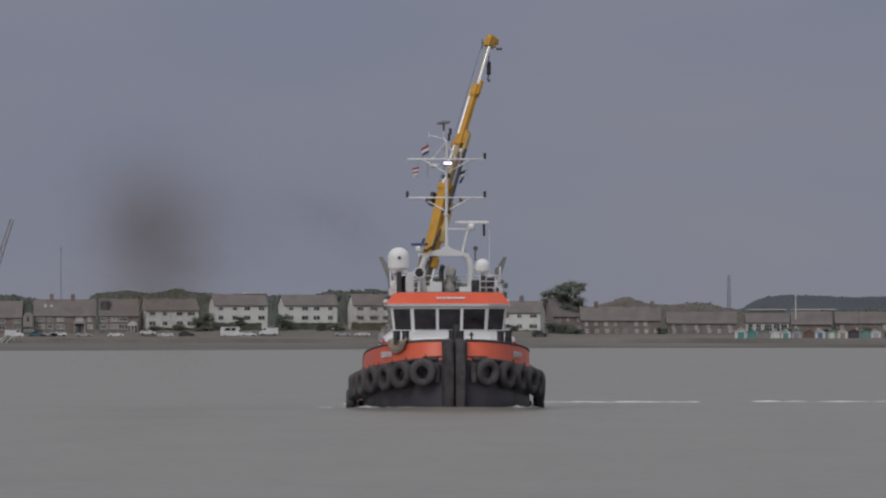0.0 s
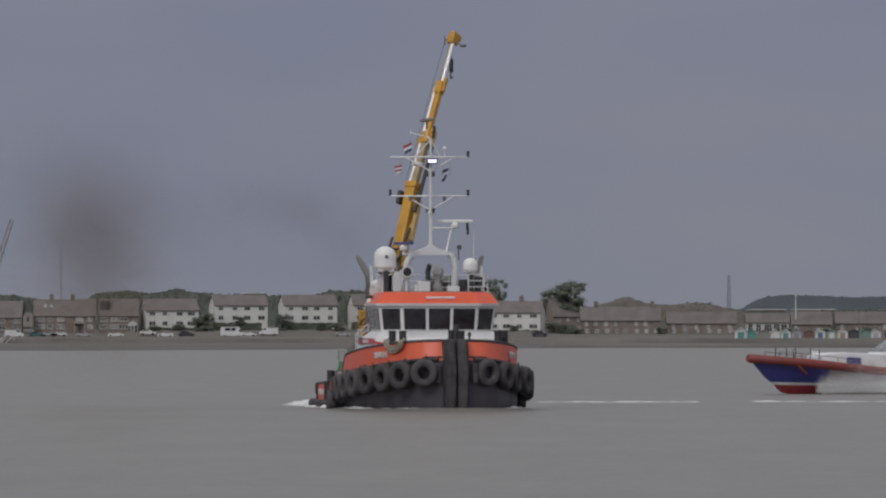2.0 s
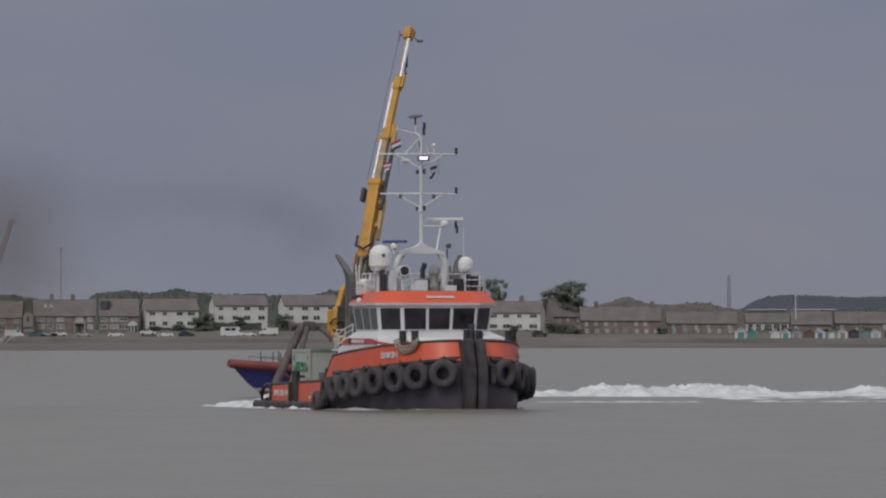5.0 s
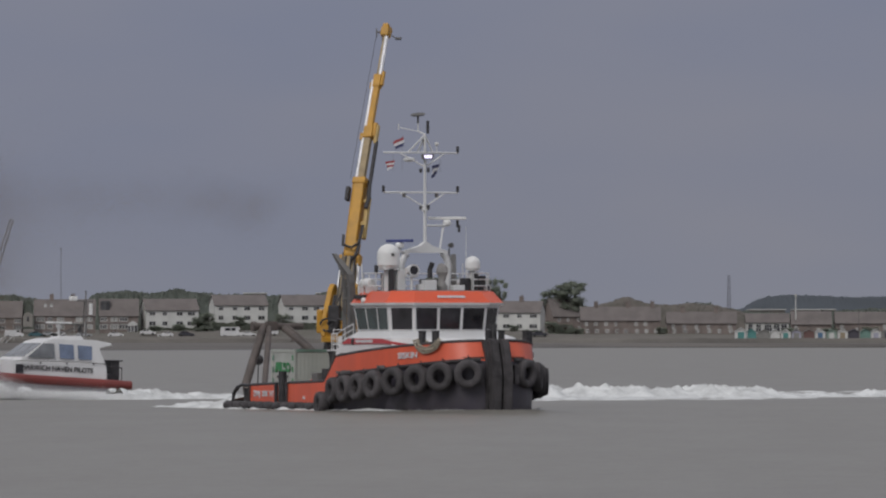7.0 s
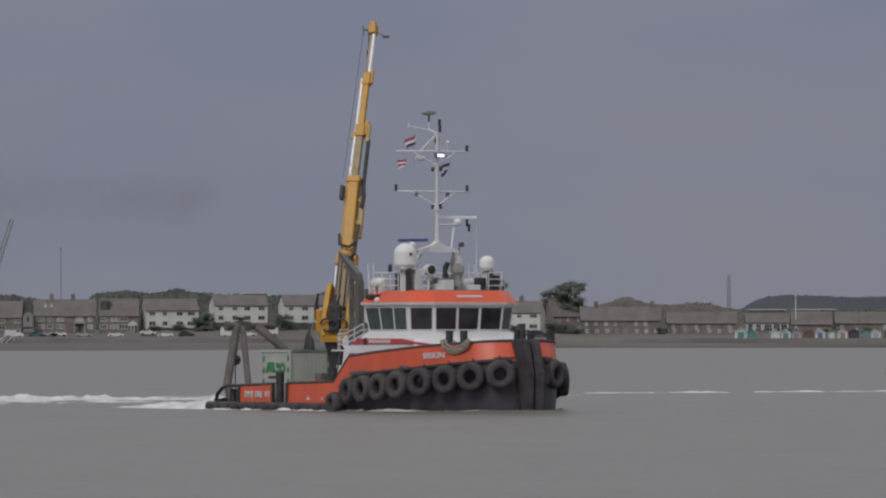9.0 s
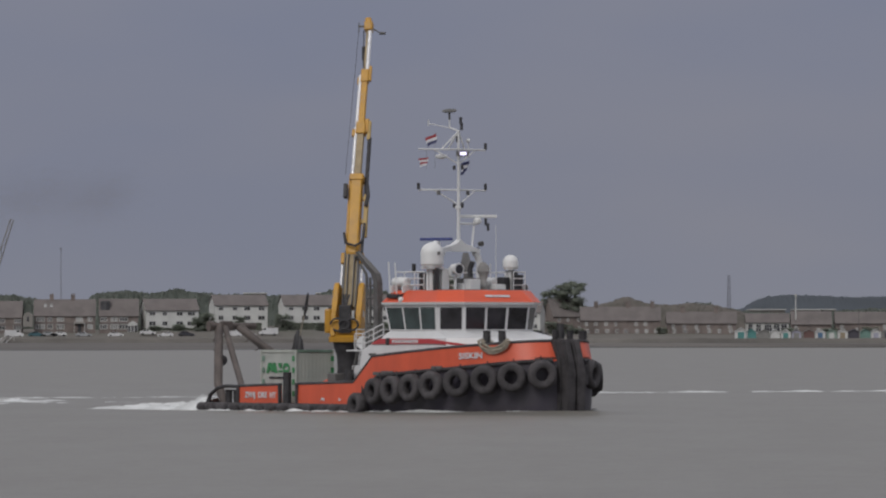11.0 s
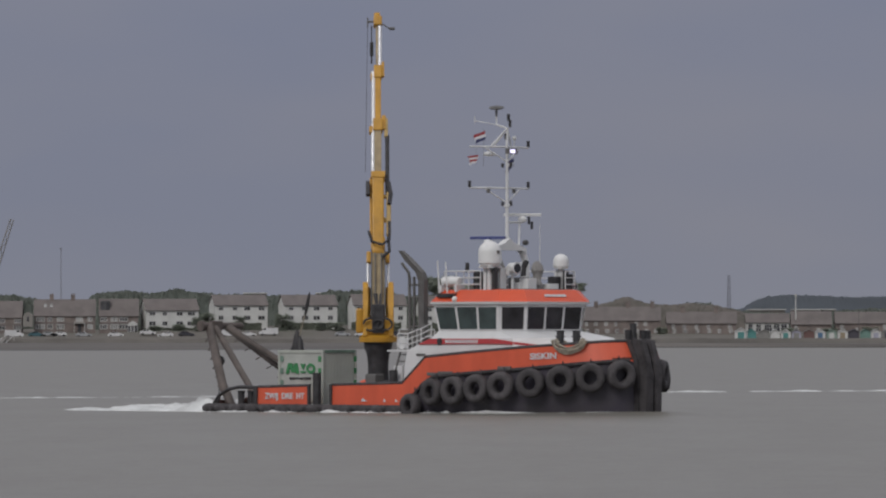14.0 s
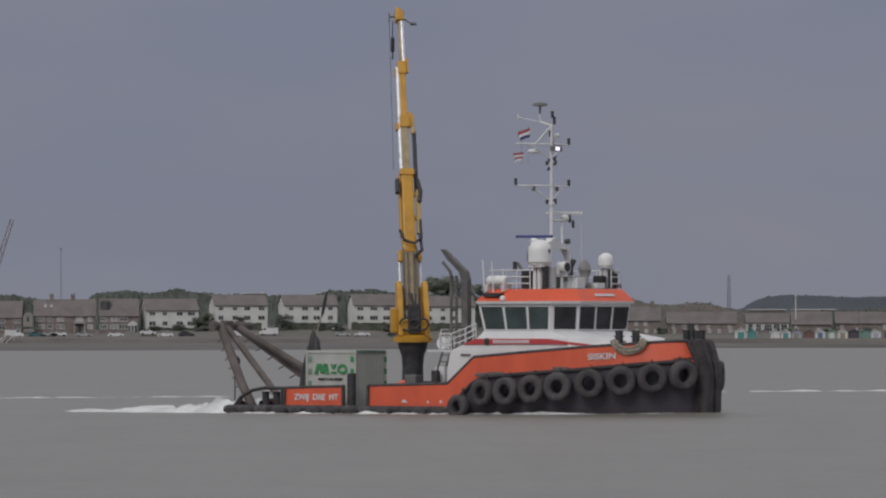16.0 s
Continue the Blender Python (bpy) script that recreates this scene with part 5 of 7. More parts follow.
    # radars on brackets
    for px, py, pz, bar, mt, label, ang in ((3.3, 1.3, 9.5, 1.9, M_DOME, "white rotating radar scanner", -24), (3.65, -1.4, 8.36, 1.85, M_BLUE, "violet-blue rotating radar scanner", -70)):
        bm = bmesh.new()
        if pz > 9:
            tube(bm, (3.55, 0, pz - 0.28), (px, py, pz - 0.28), 0.05, seg=8)
            tube(bm, (px, py - 0.2, pz - 0.3), (3.55, 0.8, 8.0), 0.05, seg=8)
        else:
            tube(bm, (px, py, 7.85), (px, py, pz - 0.2), 0.08, seg=8)
            tube(bm, (3.55, -1.0, 7.9), (px, py, 7.9), 0.07, seg=8)
        br = part("radar_bracket", bm, M_WHITE, root)
        bm = bmesh.new()
        lathe(bm, [(0.1, -0.28), (0.2, -0.24), (0.22, -0.1), (0.16, -0.02), (0.07, 0.03)], 16, pose(px, py, pz - 0.0))
        part("radar_gearbox", bm, M_DOME, br, smooth=True)
        bm = bmesh.new()
        box(bm, -0.09, 0.09, -bar / 2, bar / 2, 0.02, 0.16, 0.03, pose(px, py, pz, 0, 0, ang))
        part("radar_scanner", bm, mt, br, label)
    for x, y, z in ((3.3, 1.95, 8.9), (3.1, 1.95, 9.15)):
        bm = bmesh.new()
        tube(bm, (x, y, z), (x, y, z + 0.36), 0.065, seg=9)
        part("signal_shape", bm, M_DARK, root)
    bm = bmesh.new()
    lathe(bm, [(0.05, -0.16), (0.12, -0.08), (0.13, 0.1), (0.11, 0.12)], 14, pose(3.3, 1.5, 8.25, 0, 90, 0))
    tube(bm, (3.1, 1.5, 7.6), (3.1, 1.5, 8.1), 0.04, seg=6)
    part("loudhailer", bm, M_GREY, root, smooth=True)
    # flags on halyards
    flag(root, 2.9, -0.95, 13.65, 0.42, 0.48, (M_FLAGRED, M_FLAGWHITE, M_FLAGBLUE), "red, white and blue striped courtesy flag", 0.4, 0.28)
    flag(root, 2.9, -1.45, 12.45, 0.42, 0.4, (M_FLAGRED, M_FLAGWHITE, M_FLAGRED, M_FLAGWHITE), "small red and white flag", 1.4, 0.1)
    flag(root, 3.0, 0.95, 12.3, 0.42, 0.5, (M_FLAGBLUE, M_FLAGWHITE, M_FLAGBLUE), "dark blue house flag", 2.2, 0.2)
    for y in (-1.45, -0.95, 1.1):
        bm = bmesh.new()
        tube(bm, (2.9, y, 11.9), (2.9, y, 12.86 if y != -0.95 else 13.7), 0.008, seg=4)
        part("halyard", bm, M_GREY, root)


def exhausts(root):
    for s in (-1, 1):
        bm = bmesh.new()
        loft(bm, [[(x + dx, s * (y + dy), z) for dx, dy in ((-w, -w * 0.8), (w, -w * 0.8), (w, w * 0.8), (-w, w * 0.8))] for x, y, z, w in ((0.55, 2.7, 2.6, 0.19), (0.55, 2.72, 6.4, 0.19), (0.45, 2.78, 6.8, 0.2), (-0.1, 3.02, 7.4, 0.19), (-0.42, 3.24, 7.85, 0.11))])
        part("funnel", bm, M_GREY, root, "tall grey exhaust funnel bent aft at the top")
        bm = bmesh.new()
        pipe(bm, [(-0.35, s * 2.75, 2.6), (-0.35, s * 2.75, 6.55), (-0.4, s * 2.76, 6.8), (-0.82, s * 2.8, 7.25)], 0.075, 10)
        part("exhaust_pipe", bm, M_GREY, root, "thin grey exhaust pipe")
        bm = bmesh.new()
        for z in (4.2, 5.6, 6.2):
            tube(bm, (-0.35, s * 2.75, z), (0.55, s * 2.85, z), 0.05, seg=6)
        pipe(bm, [(0.02, s * 2.8, 2.6), (0.02, s * 2.8, 6.6)], 0.07, 8)
        part("exhaust_brace", bm, M_GREY, root)


def stern_gear(root):
    # quarter posts and low stern rails
    for s in (-1, 1):
        for x, h in ((-5.55, 1.95), (-0.6, 2.1)):
            bm = bmesh.new()
            tube(bm, (x, s * 3.95 if x < -5 else s * 3.6, 0.36), (x, s * 3.95 if x < -5 else s * 3.6, h), 0.21, seg=14)
            part("mooring_post", bm, M_DARK, root, "tall black mooring post", smooth=True)
        bm = bmesh.new()
        pts = [(-9.8, s * 4.0, 1.22), (-11.0, s * 3.98, 1.24), (-11.9, s * 3.9, 1.12), (-12.7, s * 3.8, 0.8), (-13.3, s * 3.6, 0.38)]
        pipe(bm, pts, 0.085, 8)
        pipe(bm, [(-12.9, s * 3.75, 0.3), (-12.7, s * 3.75, 0.8), (-12.1, s * 3.8, 1.05)], 0.07, 8)
        pipe(bm, [(-9.9, s * 4.0, 0.3), (-9.9, s * 4.0, 1.22)], 0.08, 8)
        part("stern_rail", bm, M_DARK, root, "curved black pipe rail", smooth=True)
        for x in (-10.6, -11.3):
            bm = bmesh.new()
            tube(bm, (x, s * 3.6, 0.36), (x, s * 3.6, 0.98), 0.17, seg=12)
            tube(bm, (x, s * 3.6, 0.98), (x, s * 3.6, 1.05), 0.2, seg=12)
            part("stern_bitt", bm, M_DARK, root, smooth=True)
        # A-frame leaning out over the stern
        bm = bmesh.new()
        pipe(bm, [(-12.75, s * 2.9, 0.3), (-13.05, s * 2.88, 0.75), (-13.5, s * 2.8, 1.3), (-17.0, s * (0.45 if s < 0 else 0.8), 4.2)], 0.22, 14)
        part("a_frame_leg", bm, M_BROWN, root, "thick brown tubular leg", smooth=True)
        bm = bmesh.new()
        pipe(bm, [(-10.6, s * 3.0, 0.38), (-16.8, s * (0.2 if s < 0 else 0.6), 4.15)], 0.16, 12)
        part("a_frame_brace", bm, M_BROWN, root, "brown tubular brace", smooth=True)
        for k in range(6):
            bm = bmesh.new()
            f = 0.12 + 0.14 * k
            p = Vector((-13.5, s * 2.8, 1.05)).lerp(Vector((-17.0, s * 0.75, 4.2)), f)
            tube(bm, p, p + Vector((-0.35, -s * 0.15, -0.2)), 0.03, seg=5)
            part("step_rung", bm, M_BROWN, root)
    bm = bmesh.new()
    tube(bm, (-17.0, -1.0, 4.24), (-17.0, 1.75, 4.24), 0.18, seg=14)
    tube(bm, (-17.0, -1.08, 4.24), (-17.0, -0.86, 4.24), 0.26, seg=14)
    box(bm, -17.2, -16.8, -0.3, 0.3, 4.0, 4.5, 0.05)
    part("a_frame_beam", bm, M_BROWN, root, "brown tubular cross beam", smooth=True)
    bm = bmesh.new()
    pipe(bm, [(-16.6, -0.6, 4.0), (-15.9, -1.0, 3.3), (-15.3, -1.4, 2.7)], 0.06, 7)
    bmesh.ops.create_uvsphere(bm, u_segments=10, v_segments=7, radius=0.28, matrix=pose(-15.2, -1.45, 2.5))
    pipe(bm, [(-15.2, -1.45, 2.3), (-15.15, -1.5, 0.6)], 0.03, 6)
    part("hanging_block", bm, M_DARK, root, "dark block and tackle")
    # winch and hatch clutter on the work deck
    bm = bmesh.new()
    lathe(bm, [(0.45, -0.9), (0.45, -0.84), (0.25, -0.82), (0.25, 0.82), (0.45, 0.84), (0.45, 0.9)], 18, pose(-1.5, -1.9, 1.05, 90, 0, 0))
    box(bm, -2.0, -1.0, -2.9, -0.9, 0.36, 0.62, 0.03)
    part("winch", bm, M_GREY, root, "grey deck winch", smooth=True)
    bm = bmesh.new()
    bmesh.ops.create_uvsphere(bm, u_segments=14, v_segments=8, radius=0.45, matrix=pose(-2.9, -3.2, 1.2))
    part("buoy", bm, M_ORANGE, root, "orange mooring buoy", smooth=True)
    for x, y, w, h, m in ((-2.2, -3.3, 0.35, 1.9, M_GREY), (-1.2, -3.3, 0.3, 1.6, M_DARK), (-0.7, -2.9, 0.3, 2.3, M_WHITE)):
        bm = bmesh.new()
        box(bm, x - w, x + w, y - 0.3, y + 0.3, 0.38, h, 0.05)
        part("deck_locker", bm, m, root)
    for s in (-1, 1):
        post_rail(root, [(-0.6, s * 3.3, 3.05), (0.1, s * 3.3, 3.05), (0.9, s * 3.2, 3.3), (1.3, s * 2.9, 3.55)], 0.8)
        post_rail(root, [(-0.6, s * 3.2, 3.05), (-0.6, s * 2.0, 3.05), (-0.6, s * 0.8, 3.05)], 1.0)
        bm = bmesh.new()
        tube(bm, (-1.5, s * 3.2, 0.4), (-0.5, s * 3.2, 3.0), 0.05, seg=6)
        tube(bm, (-1.5, s * 2.6, 0.4), (-0.5, s * 2.6, 3.0), 0.05, seg=6)
        for k in range(8):
            f = (k + 0.5) / 8
            box(bm, -1.5 + f - 0.1, -1.5 + f + 0.1, s * 2.9 - 0.3, s * 2.9 + 0.3, 0.4 + 2.6 * f - 0.02, 0.4 + 2.6 * f + 0.02)
        part("ladder", bm, M_GREY, root)
    bm = bmesh.new()
    box(bm, -1.4, 0.0, -3.25, 3.25, 2.98, 3.06, 0.02)
    part("boat_deck", bm, M_WHITE, root)
    bm = bmesh.new()
    for k in range(2):
        lathe(bm, [(0.2, -0.05), (0.3, -0.05), (0.3, 0.05), (0.2, 0.05)], 18, pose(-1.0 + 0.5 * k, -2.6, 3.4, 90, 0, 10))
    part("life_ring", bm, M_DOME, root, smooth=True)


def container():
    """Ten-foot store container, long side to starboard; stands on the work deck."""
    root = new("container")
    tagged(root, "pale grey-green ten-foot store container with green lettering shapes", "container")
    x0, x1, y0, y1, z0, z1 = -9.15, -5.97, -3.15, -0.85, 0.4, 3.05
    bm = bmesh.new()
    box(bm, x0 + 0.06, x1 - 0.06, y0 + 0.05, y1 - 0.05, z0 + 0.1, z1 - 0.06)
    part("body", bm, M_CONTEND, root)
    n = 18
    for x in (x0 + 0.03, x1 - 0.03):
        bm = bmesh.new()
        rows = []
        for k in range(n * 2 + 1):
            yy = y0 + 0.16 + (y1 - y0 - 0.32) * k / (n * 2)
            off = 0.008 if (k // 2) % 2 else 0.0
            xx = x + (off if x > -8 else -off)
            rows.append([(xx, yy, z0 + 0.18), (xx, yy, z1 - 0.14)])
        loft(bm, rows, closed=False)
        part("corrugated_side", bm, M_CONT, root, "pale corrugated steel side")
    bm = bmesh.new()
    for x in (x0, x1 - 0.12):
        for y in (y0, y1 - 0.12):
            box(bm, x, x + 0.12, y, y + 0.12, z0, z1, 0.015)
    for x in (x0, x1 - 0.12):
        box(bm, x + 0.005, x + 0.115, y0 + 0.12, y1 - 0.12, z0 + 0.0, z0 + 0.16)
    for y in (y0, y1 - 0.12):
        box(bm, x0 + 0.12, x1 - 0.12, y + 0.005, y + 0.115, z0, z0 + 0.16)
    part("frame", bm, M_CONT, root)
    bm = bmesh.new()
    for y in (y0, y1 - 0.12):
        box(bm, x0 + 0.12, x1 - 0.12, y + 0.005, y + 0.115, z1 - 0.13, z1)
    part("top_rail", bm, M_CONT, root)
    bm = bmesh.new()
    box(bm, x1 - 0.115, x1 + 0.01, y0 + 0.12, y1 - 0.12, z1 - 0.12, z1 + 0.01)
    part("top_rail", bm, M_FADEDGREEN, root, "faded green top rail")
    for x in (x0 + 0.16, x1 - 0.34):
        for k in range(4):
            bm = bmesh.new()
            z = z0 + 0.35 + 0.58 * k
            box(bm, x, x + 0.2, y0 - 0.004, y0 + 0.02, z, z + 0.26)
            part("corner_mark", bm, M_GREEN if x > x0 + 1 else M_FADEDGREEN, root)
    for k in range(4):
        bm = bmesh.new()
        z = z0 + 0.35 + 0.58 * k
        box(bm, x1 - 0.005, x1 + 0.012, y1 - 0.2, y1 - 0.02, z, z + 0.26)
        part("corner_mark", bm, M_GREEN, root)
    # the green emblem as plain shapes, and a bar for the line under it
    cx, cz, y = -7.55, 2.15, y0 + 0.015
    shapes = ([(-0.95, -0.26), (-0.76, -0.26), (-0.62, 0.26), (-0.8, 0.26)], [(-0.7, 0.26), (-0.52, 0.26), (-0.45, -0.2), (-0.6, -0.2)], [(-0.5, -0.2), (-0.36, -0.2), (-0.26, 0.26), (-0.42, 0.26)], [(-0.36, 0.26), (-0.22, 0.26), (-0.1, -0.26), (-0.28, -0.26)], [(-0.02, 0.24), (0.08, 0.24), (0.14, 0.1), (0.2, 0.24), (0.3, 0.24), (0.18, -0.02), (0.1, -0.02)], [(0.0, -0.22), (0.3, -0.22), (0.3, -0.12), (0.0, -0.12)])
    for s in shapes:
        bm = bmesh.new()
        prism(bm, [(cx + 1.12 * a, cz + b) for a, b in s], y - 0.02, y + 0.02)
        part("emblem", bm, M_GREEN, root, "green painted emblem")
    bm = bmesh.new()
    outer = [(cx + 0.72 + 0.33 * math.cos(a), cz + 0.25 * math.sin(a)) for a in [k * math.pi / 12 for k in range(24)]]
    inner = [(cx + 0.72 + 0.17 * math.cos(a), cz + 0.11 * math.sin(a)) for a in [k * math.pi / 12 for k in range(24)]]
    loft(bm, [[(a[0], yy, a[1]), (b[0], yy, b[1])] for a, b in zip(outer + outer[:1], inner + inner[:1]) for yy in (y - 0.02,)], closed=False)
    part("emblem", bm, M_GREEN, root)
    x = cx - 0.8
    for w in (0.42, 0.12, 0.22, 0.5):
        bm = bmesh.new()
        box(bm, x, x + w, y - 0.02, y + 0.02, 1.62, 1.72)
        part("sign_bar", bm, M_DARK, root)
        x += w + 0.08
    return root


def marker_pole():
    """Pole with a dark rolled flag and a dark canvas bundle lashed to its foot."""
    root = new("marker_pole")
    tagged(root, "pale pole with dark rolled flag above a dark canvas bundle", "marker pole")
    bm = bmesh.new()
    tube(bm, (0, 0, 0), (0.12, 0, 3.1), 0.05, seg=8)
    tube(bm, (0.12, 0, 3.1), (0.75, 0.1, 5.2), 0.035, seg=7)
    part("pole", bm, M_ROPE, root, "pale pole")
    bm = bmesh.new()
    for dx, dz, h in ((-0.12, 1.7, 1.95), (0.3, 1.7, 1.65)):
        lathe(bm, [(0.1, 0), (0.26, 0.15), (0.24, 0.8), (0.18, h * 0.85), (0.05, h)], 10, pose(dx, 0, dz, 0, 5 if dx < 0 else -4, 0))
    for v in bm.verts:
        v.co += Vector((noise.noise(v.co * 3), noise.noise(v.co * 3 + Vector((4, 0, 0))), 0)) * 0.08
    pipe(bm, [(-0.75, 0, 0.1), (-0.55, 0.05, 1.4), (-0.2, 0, 2.8)], [0.2, 0.24, 0.15], 9)
    part("canvas_bundle", bm, M_DARK, root, "dark canvas bundle", smooth=True)
    bm = bmesh.new()
    lathe(bm, [(0.02, 4.3), (0.07, 4.5), (0.09, 5.0), (0.06, 5.5), (0.02, 5.62)], 9, pose(-0.62, 0.08, 0.1, 0, 15))
    part("rolled_flag", bm, M_DARK, root, smooth=True)
    bm = bmesh.new()
    box(bm, -0.3, 0.5, -0.3, 0.3, -0.02, 1.7, 0.06)
    part("stand", bm, M_DARK, root)
    return root


def crane(root):
    """Knuckle-boom deck crane, slewed aft and to port; its own x axis points the way it leans."""
    c = new("deck_crane")
    c.parent = root
    c.matrix_basis = pose(-3.7, -1.6, 0.38, 0, 0, 136)
    c["label"] = "yellow knuckle-boom crane with a raised telescopic jib"
    bm = bmesh.new()
    lathe(bm, [(0.6, 0), (0.54, 0.1), (0.5, 1.9), (0.54, 2.4), (0.68, 2.8), (0.72, 3.05), (0.4, 3.06)], 26)
    part("pedestal", bm, M_DARK, c, "dark steel pedestal", smooth=True)
    bm = bmesh.new()
    lathe(bm, [(0.5, 3.05), (0.92, 3.06), (0.94, 3.3), (0.8, 3.4), (0.3, 3.42)], 26)
    box(bm, -0.65, 0.7, -0.68, 0.68, 3.3, 4.15, 0.12)
    part("slew_base", bm, M_YELLOW, c, "yellow slewing base", smooth=True)
    for s in (-1, 1):
        bm = bmesh.new()
        prism(bm, [(-0.75, 3.35), (0.6, 3.35), (0.85, 4.6), (0.95, 5.9), (0.55, 6.0), (0.25, 5.75), (-0.1, 5.1), (-0.55, 4.4)], s * 0.62 - 0.13, s * 0.62 + 0.13)
        bmesh.ops.bevel(bm, geom=list(bm.edges), offset=0.04, segments=1, affect="EDGES")
        part("cheek_plate", bm, M_YELLOW, c, "yellow cheek plate")
        bm = bmesh.new()
        box(bm, 0.05, 0.35, s * 0.76 - 0.02, s * 0.76 + 0.02, 4.3, 4.62)
        part("notice_plate", bm, M_FLAGWHITE, c)
    # extra yellow counter box on the outboard side
    bm = bmesh.new()
    box(bm, -0.5, 0.4, 0.74, 1.08, 3.5, 4.7, 0.1)
    part("oil_tank", bm, M_YELLOW, c)

    def along(z, k=0.0):
        # line of the column, then of the jib
        x = 0.1 + (z - 3.2) * 0.3505 if z <= 11.2 else 0.1 + 8.0 * 0.3505 + (z - 11.2) * 0.439
        return Vector((x, 0, z - 0.022 * max(0.0, z - 7.0)))

    def run(bm, z0, z1, w, d, dx=0.0, dy=0.0, bev=0.04):
        a, b = along(z0), along(z1)
        ax = (b - a).normalized()
        m = Matrix.Translation(a) @ Matrix(((ax.z, 0, ax.x), (0, 1, 0), (-ax.x, 0, ax.z))).to_4x4()
        return box(bm, dx - d / 2, dx + d / 2, dy - w / 2, dy + w / 2, 0, (b - a).length, bev, m)

    def rod(bm, z0, z1, r, dx=0.0, dy=0.0):
        a, b = along(z0), along(z1)
        ax = (b - a).normalized()
        o = Vector((ax.z, 0, -ax.x)) * dx + Vector((0, dy, 0))
        return tube(bm, a + o, b + o, r, seg=12)

    bm = bmesh.new()
    run(bm, 4.7, 7.7, 0.68, 0.55)
    part("column", bm, M_BUFF, c, "faded buff steel column")
    bm = bmesh.new()
    for s in (-1, 1):
        run(bm, 4.6, 7.3, 0.05, 0.2, -0.33, s * 0.15, 0.0)
        run(bm, 4.2, 7.5, 0.06, 0.3, -0.2, s * 0.33, 0.0)
    part("column_rib", bm, M_GREY, c)
    for s in (-1, 1):
        bm = bmesh.new()
        rod(bm, 5.4, 7.1, 0.06, 0.0, s * 0.5)
        part("ram_rod", bm, M_ROD, c, "pale hydraulic rod", smooth=True)
        bm = bmesh.new()
        rod(bm, 3.9, 5.7, 0.13, 0.0, s * 0.5)
        part("ram_cylinder", bm, M_YELLOW, c, smooth=True)
        bm = bmesh.new()
        run(bm, 6.9, 7.45, 0.22, 0.4, 0, s * 0.46, 0.06)
        part("knuckle_pin", bm, M_YELLOW, c)
    bm = bmesh.new()
    run(bm, 7.3, 8.2, 0.7, 0.66, 0, 0, 0.14)
    part("knuckle", bm, M_YELLOW, c, "yellow knuckle joint")
    bm = bmesh.new()
    run(bm, 7.8, 11.3, 0.58, 0.66, 0, 0, 0.08)
    part("main_jib", bm, M_YELLOW, c, "yellow main jib section")
    bm = bmesh.new()
    run(bm, 8.2, 11.2, 0.12, 0.4, 0.1, 0.35, 0.04)
    part("jib_side_beam", bm, M_YELLOW, c)
    bm = bmesh.new()
    run(bm, 8.3, 10.5, 0.22, 0.3, 0.05, -0.52, 0.06)
    run(bm, 9.0, 9.2, 0.3, 0.2, 0.05, -0.34, 0.02)
    run(bm, 10.2, 10.35, 0.3, 0.2, 0.05, -0.34, 0.02)
    part("hose_trough", bm, M_PALEYELLOW, c, "pale yellow hose trough beside the jib")
    bm = bmesh.new()
    run(bm, 13.3, 14.25, 0.18, 0.24, 0.05, -0.40, 0.05)
    part("hose_bracket", bm, M_PALEYELLOW, c)
    bm = bmesh.new()
    run(bm, 11.1, 11.42, 0.7, 0.74, 0, 0, 0.05)
    part("jib_collar", bm, M_YELLOW, c)
    # telescopic sections, each with its collar, pale rod and hose track
    for z0, z1, w, m, label in ((11.3, 13.85, 0.34, M_BUFF, "faded inner jib section"), (13.6, 16.5, 0.3, M_YELLOW, "slender yellow jib section"), (16.3, 19.1, 0.2, M_BUFF, "slender pale jib section")):
        bm = bmesh.new()
        run(bm, z0, z1, w, w, 0, 0, 0.04)
        part("jib_section", bm, m, c, label)
    for z0, z1, dy in ((11.2, 13.9, 0.24), (13.7, 16.6, 0.22), (16.3, 19.2, -0.1)):
        bm = bmesh.new()
        rod(bm, z0, z1, 0.1, -0.05, dy)
        part("extension_rod", bm, M_ROD, c, "pale extension rod", smooth=True)
    for z0, z1, w in ((13.55, 14.15, 0.48), (16.25, 16.9, 0.4)):
        bm = bmesh.new()
        run(bm, z0, z1, w, w, 0, 0, 0.05)
        run(bm, z0 - 0.1, z0 + 0.25, w * 0.5, w * 0.6, 0, w * 0.65, 0.03)
        run(bm, z0 + 0.1, z1 + 0.2, w * 0.4, w * 0.5, 0, -w * 0.6, 0.03)
        part("jib_collar", bm, M_YELLOW, c, "yellow jib collar")
    bm = bmesh.new()
    run(bm, 18.95, 19.4, 0.42, 0.5, 0, 0, 0.06)
    run(bm, 19.3, 19.62, 0.3, 0.75, 0.2, 0.04, 0.08)
    part("jib_head", bm, M_YELLOW, c, "yellow jib head")
    bm = bmesh.new()
    a = along(19.1)
    tube(bm, a + Vector((0, -0.2, 0)), a + Vector((0, -0.6, -0.25)), 0.03, seg=6)
    tube(bm, a + Vector((0, -0.55, -0.25)), a + Vector((0, -0.85, -0.25)), 0.07, seg=8)
    part("jib_head_lamp", bm, M_GREY, c)
    bm = bmesh.new()
    tube(bm, a + Vector((0, 0.2, 0.1)), a + Vector((0, 0.5, 0.1)), 0.05, seg=6)
    tube(bm, a + Vector((0, 0.5, 0.3)), a + Vector((0, 0.5, -0.2)), 0.03, seg=6)
    part("sheave_guard", bm, M_GREY, c)
    bm = bmesh.new()
    b = along(19.0) + Vector((0.35, 0.3, 0))
    tube(bm, b, b - Vector((0, 0, 0.9)), 0.025, seg=6)
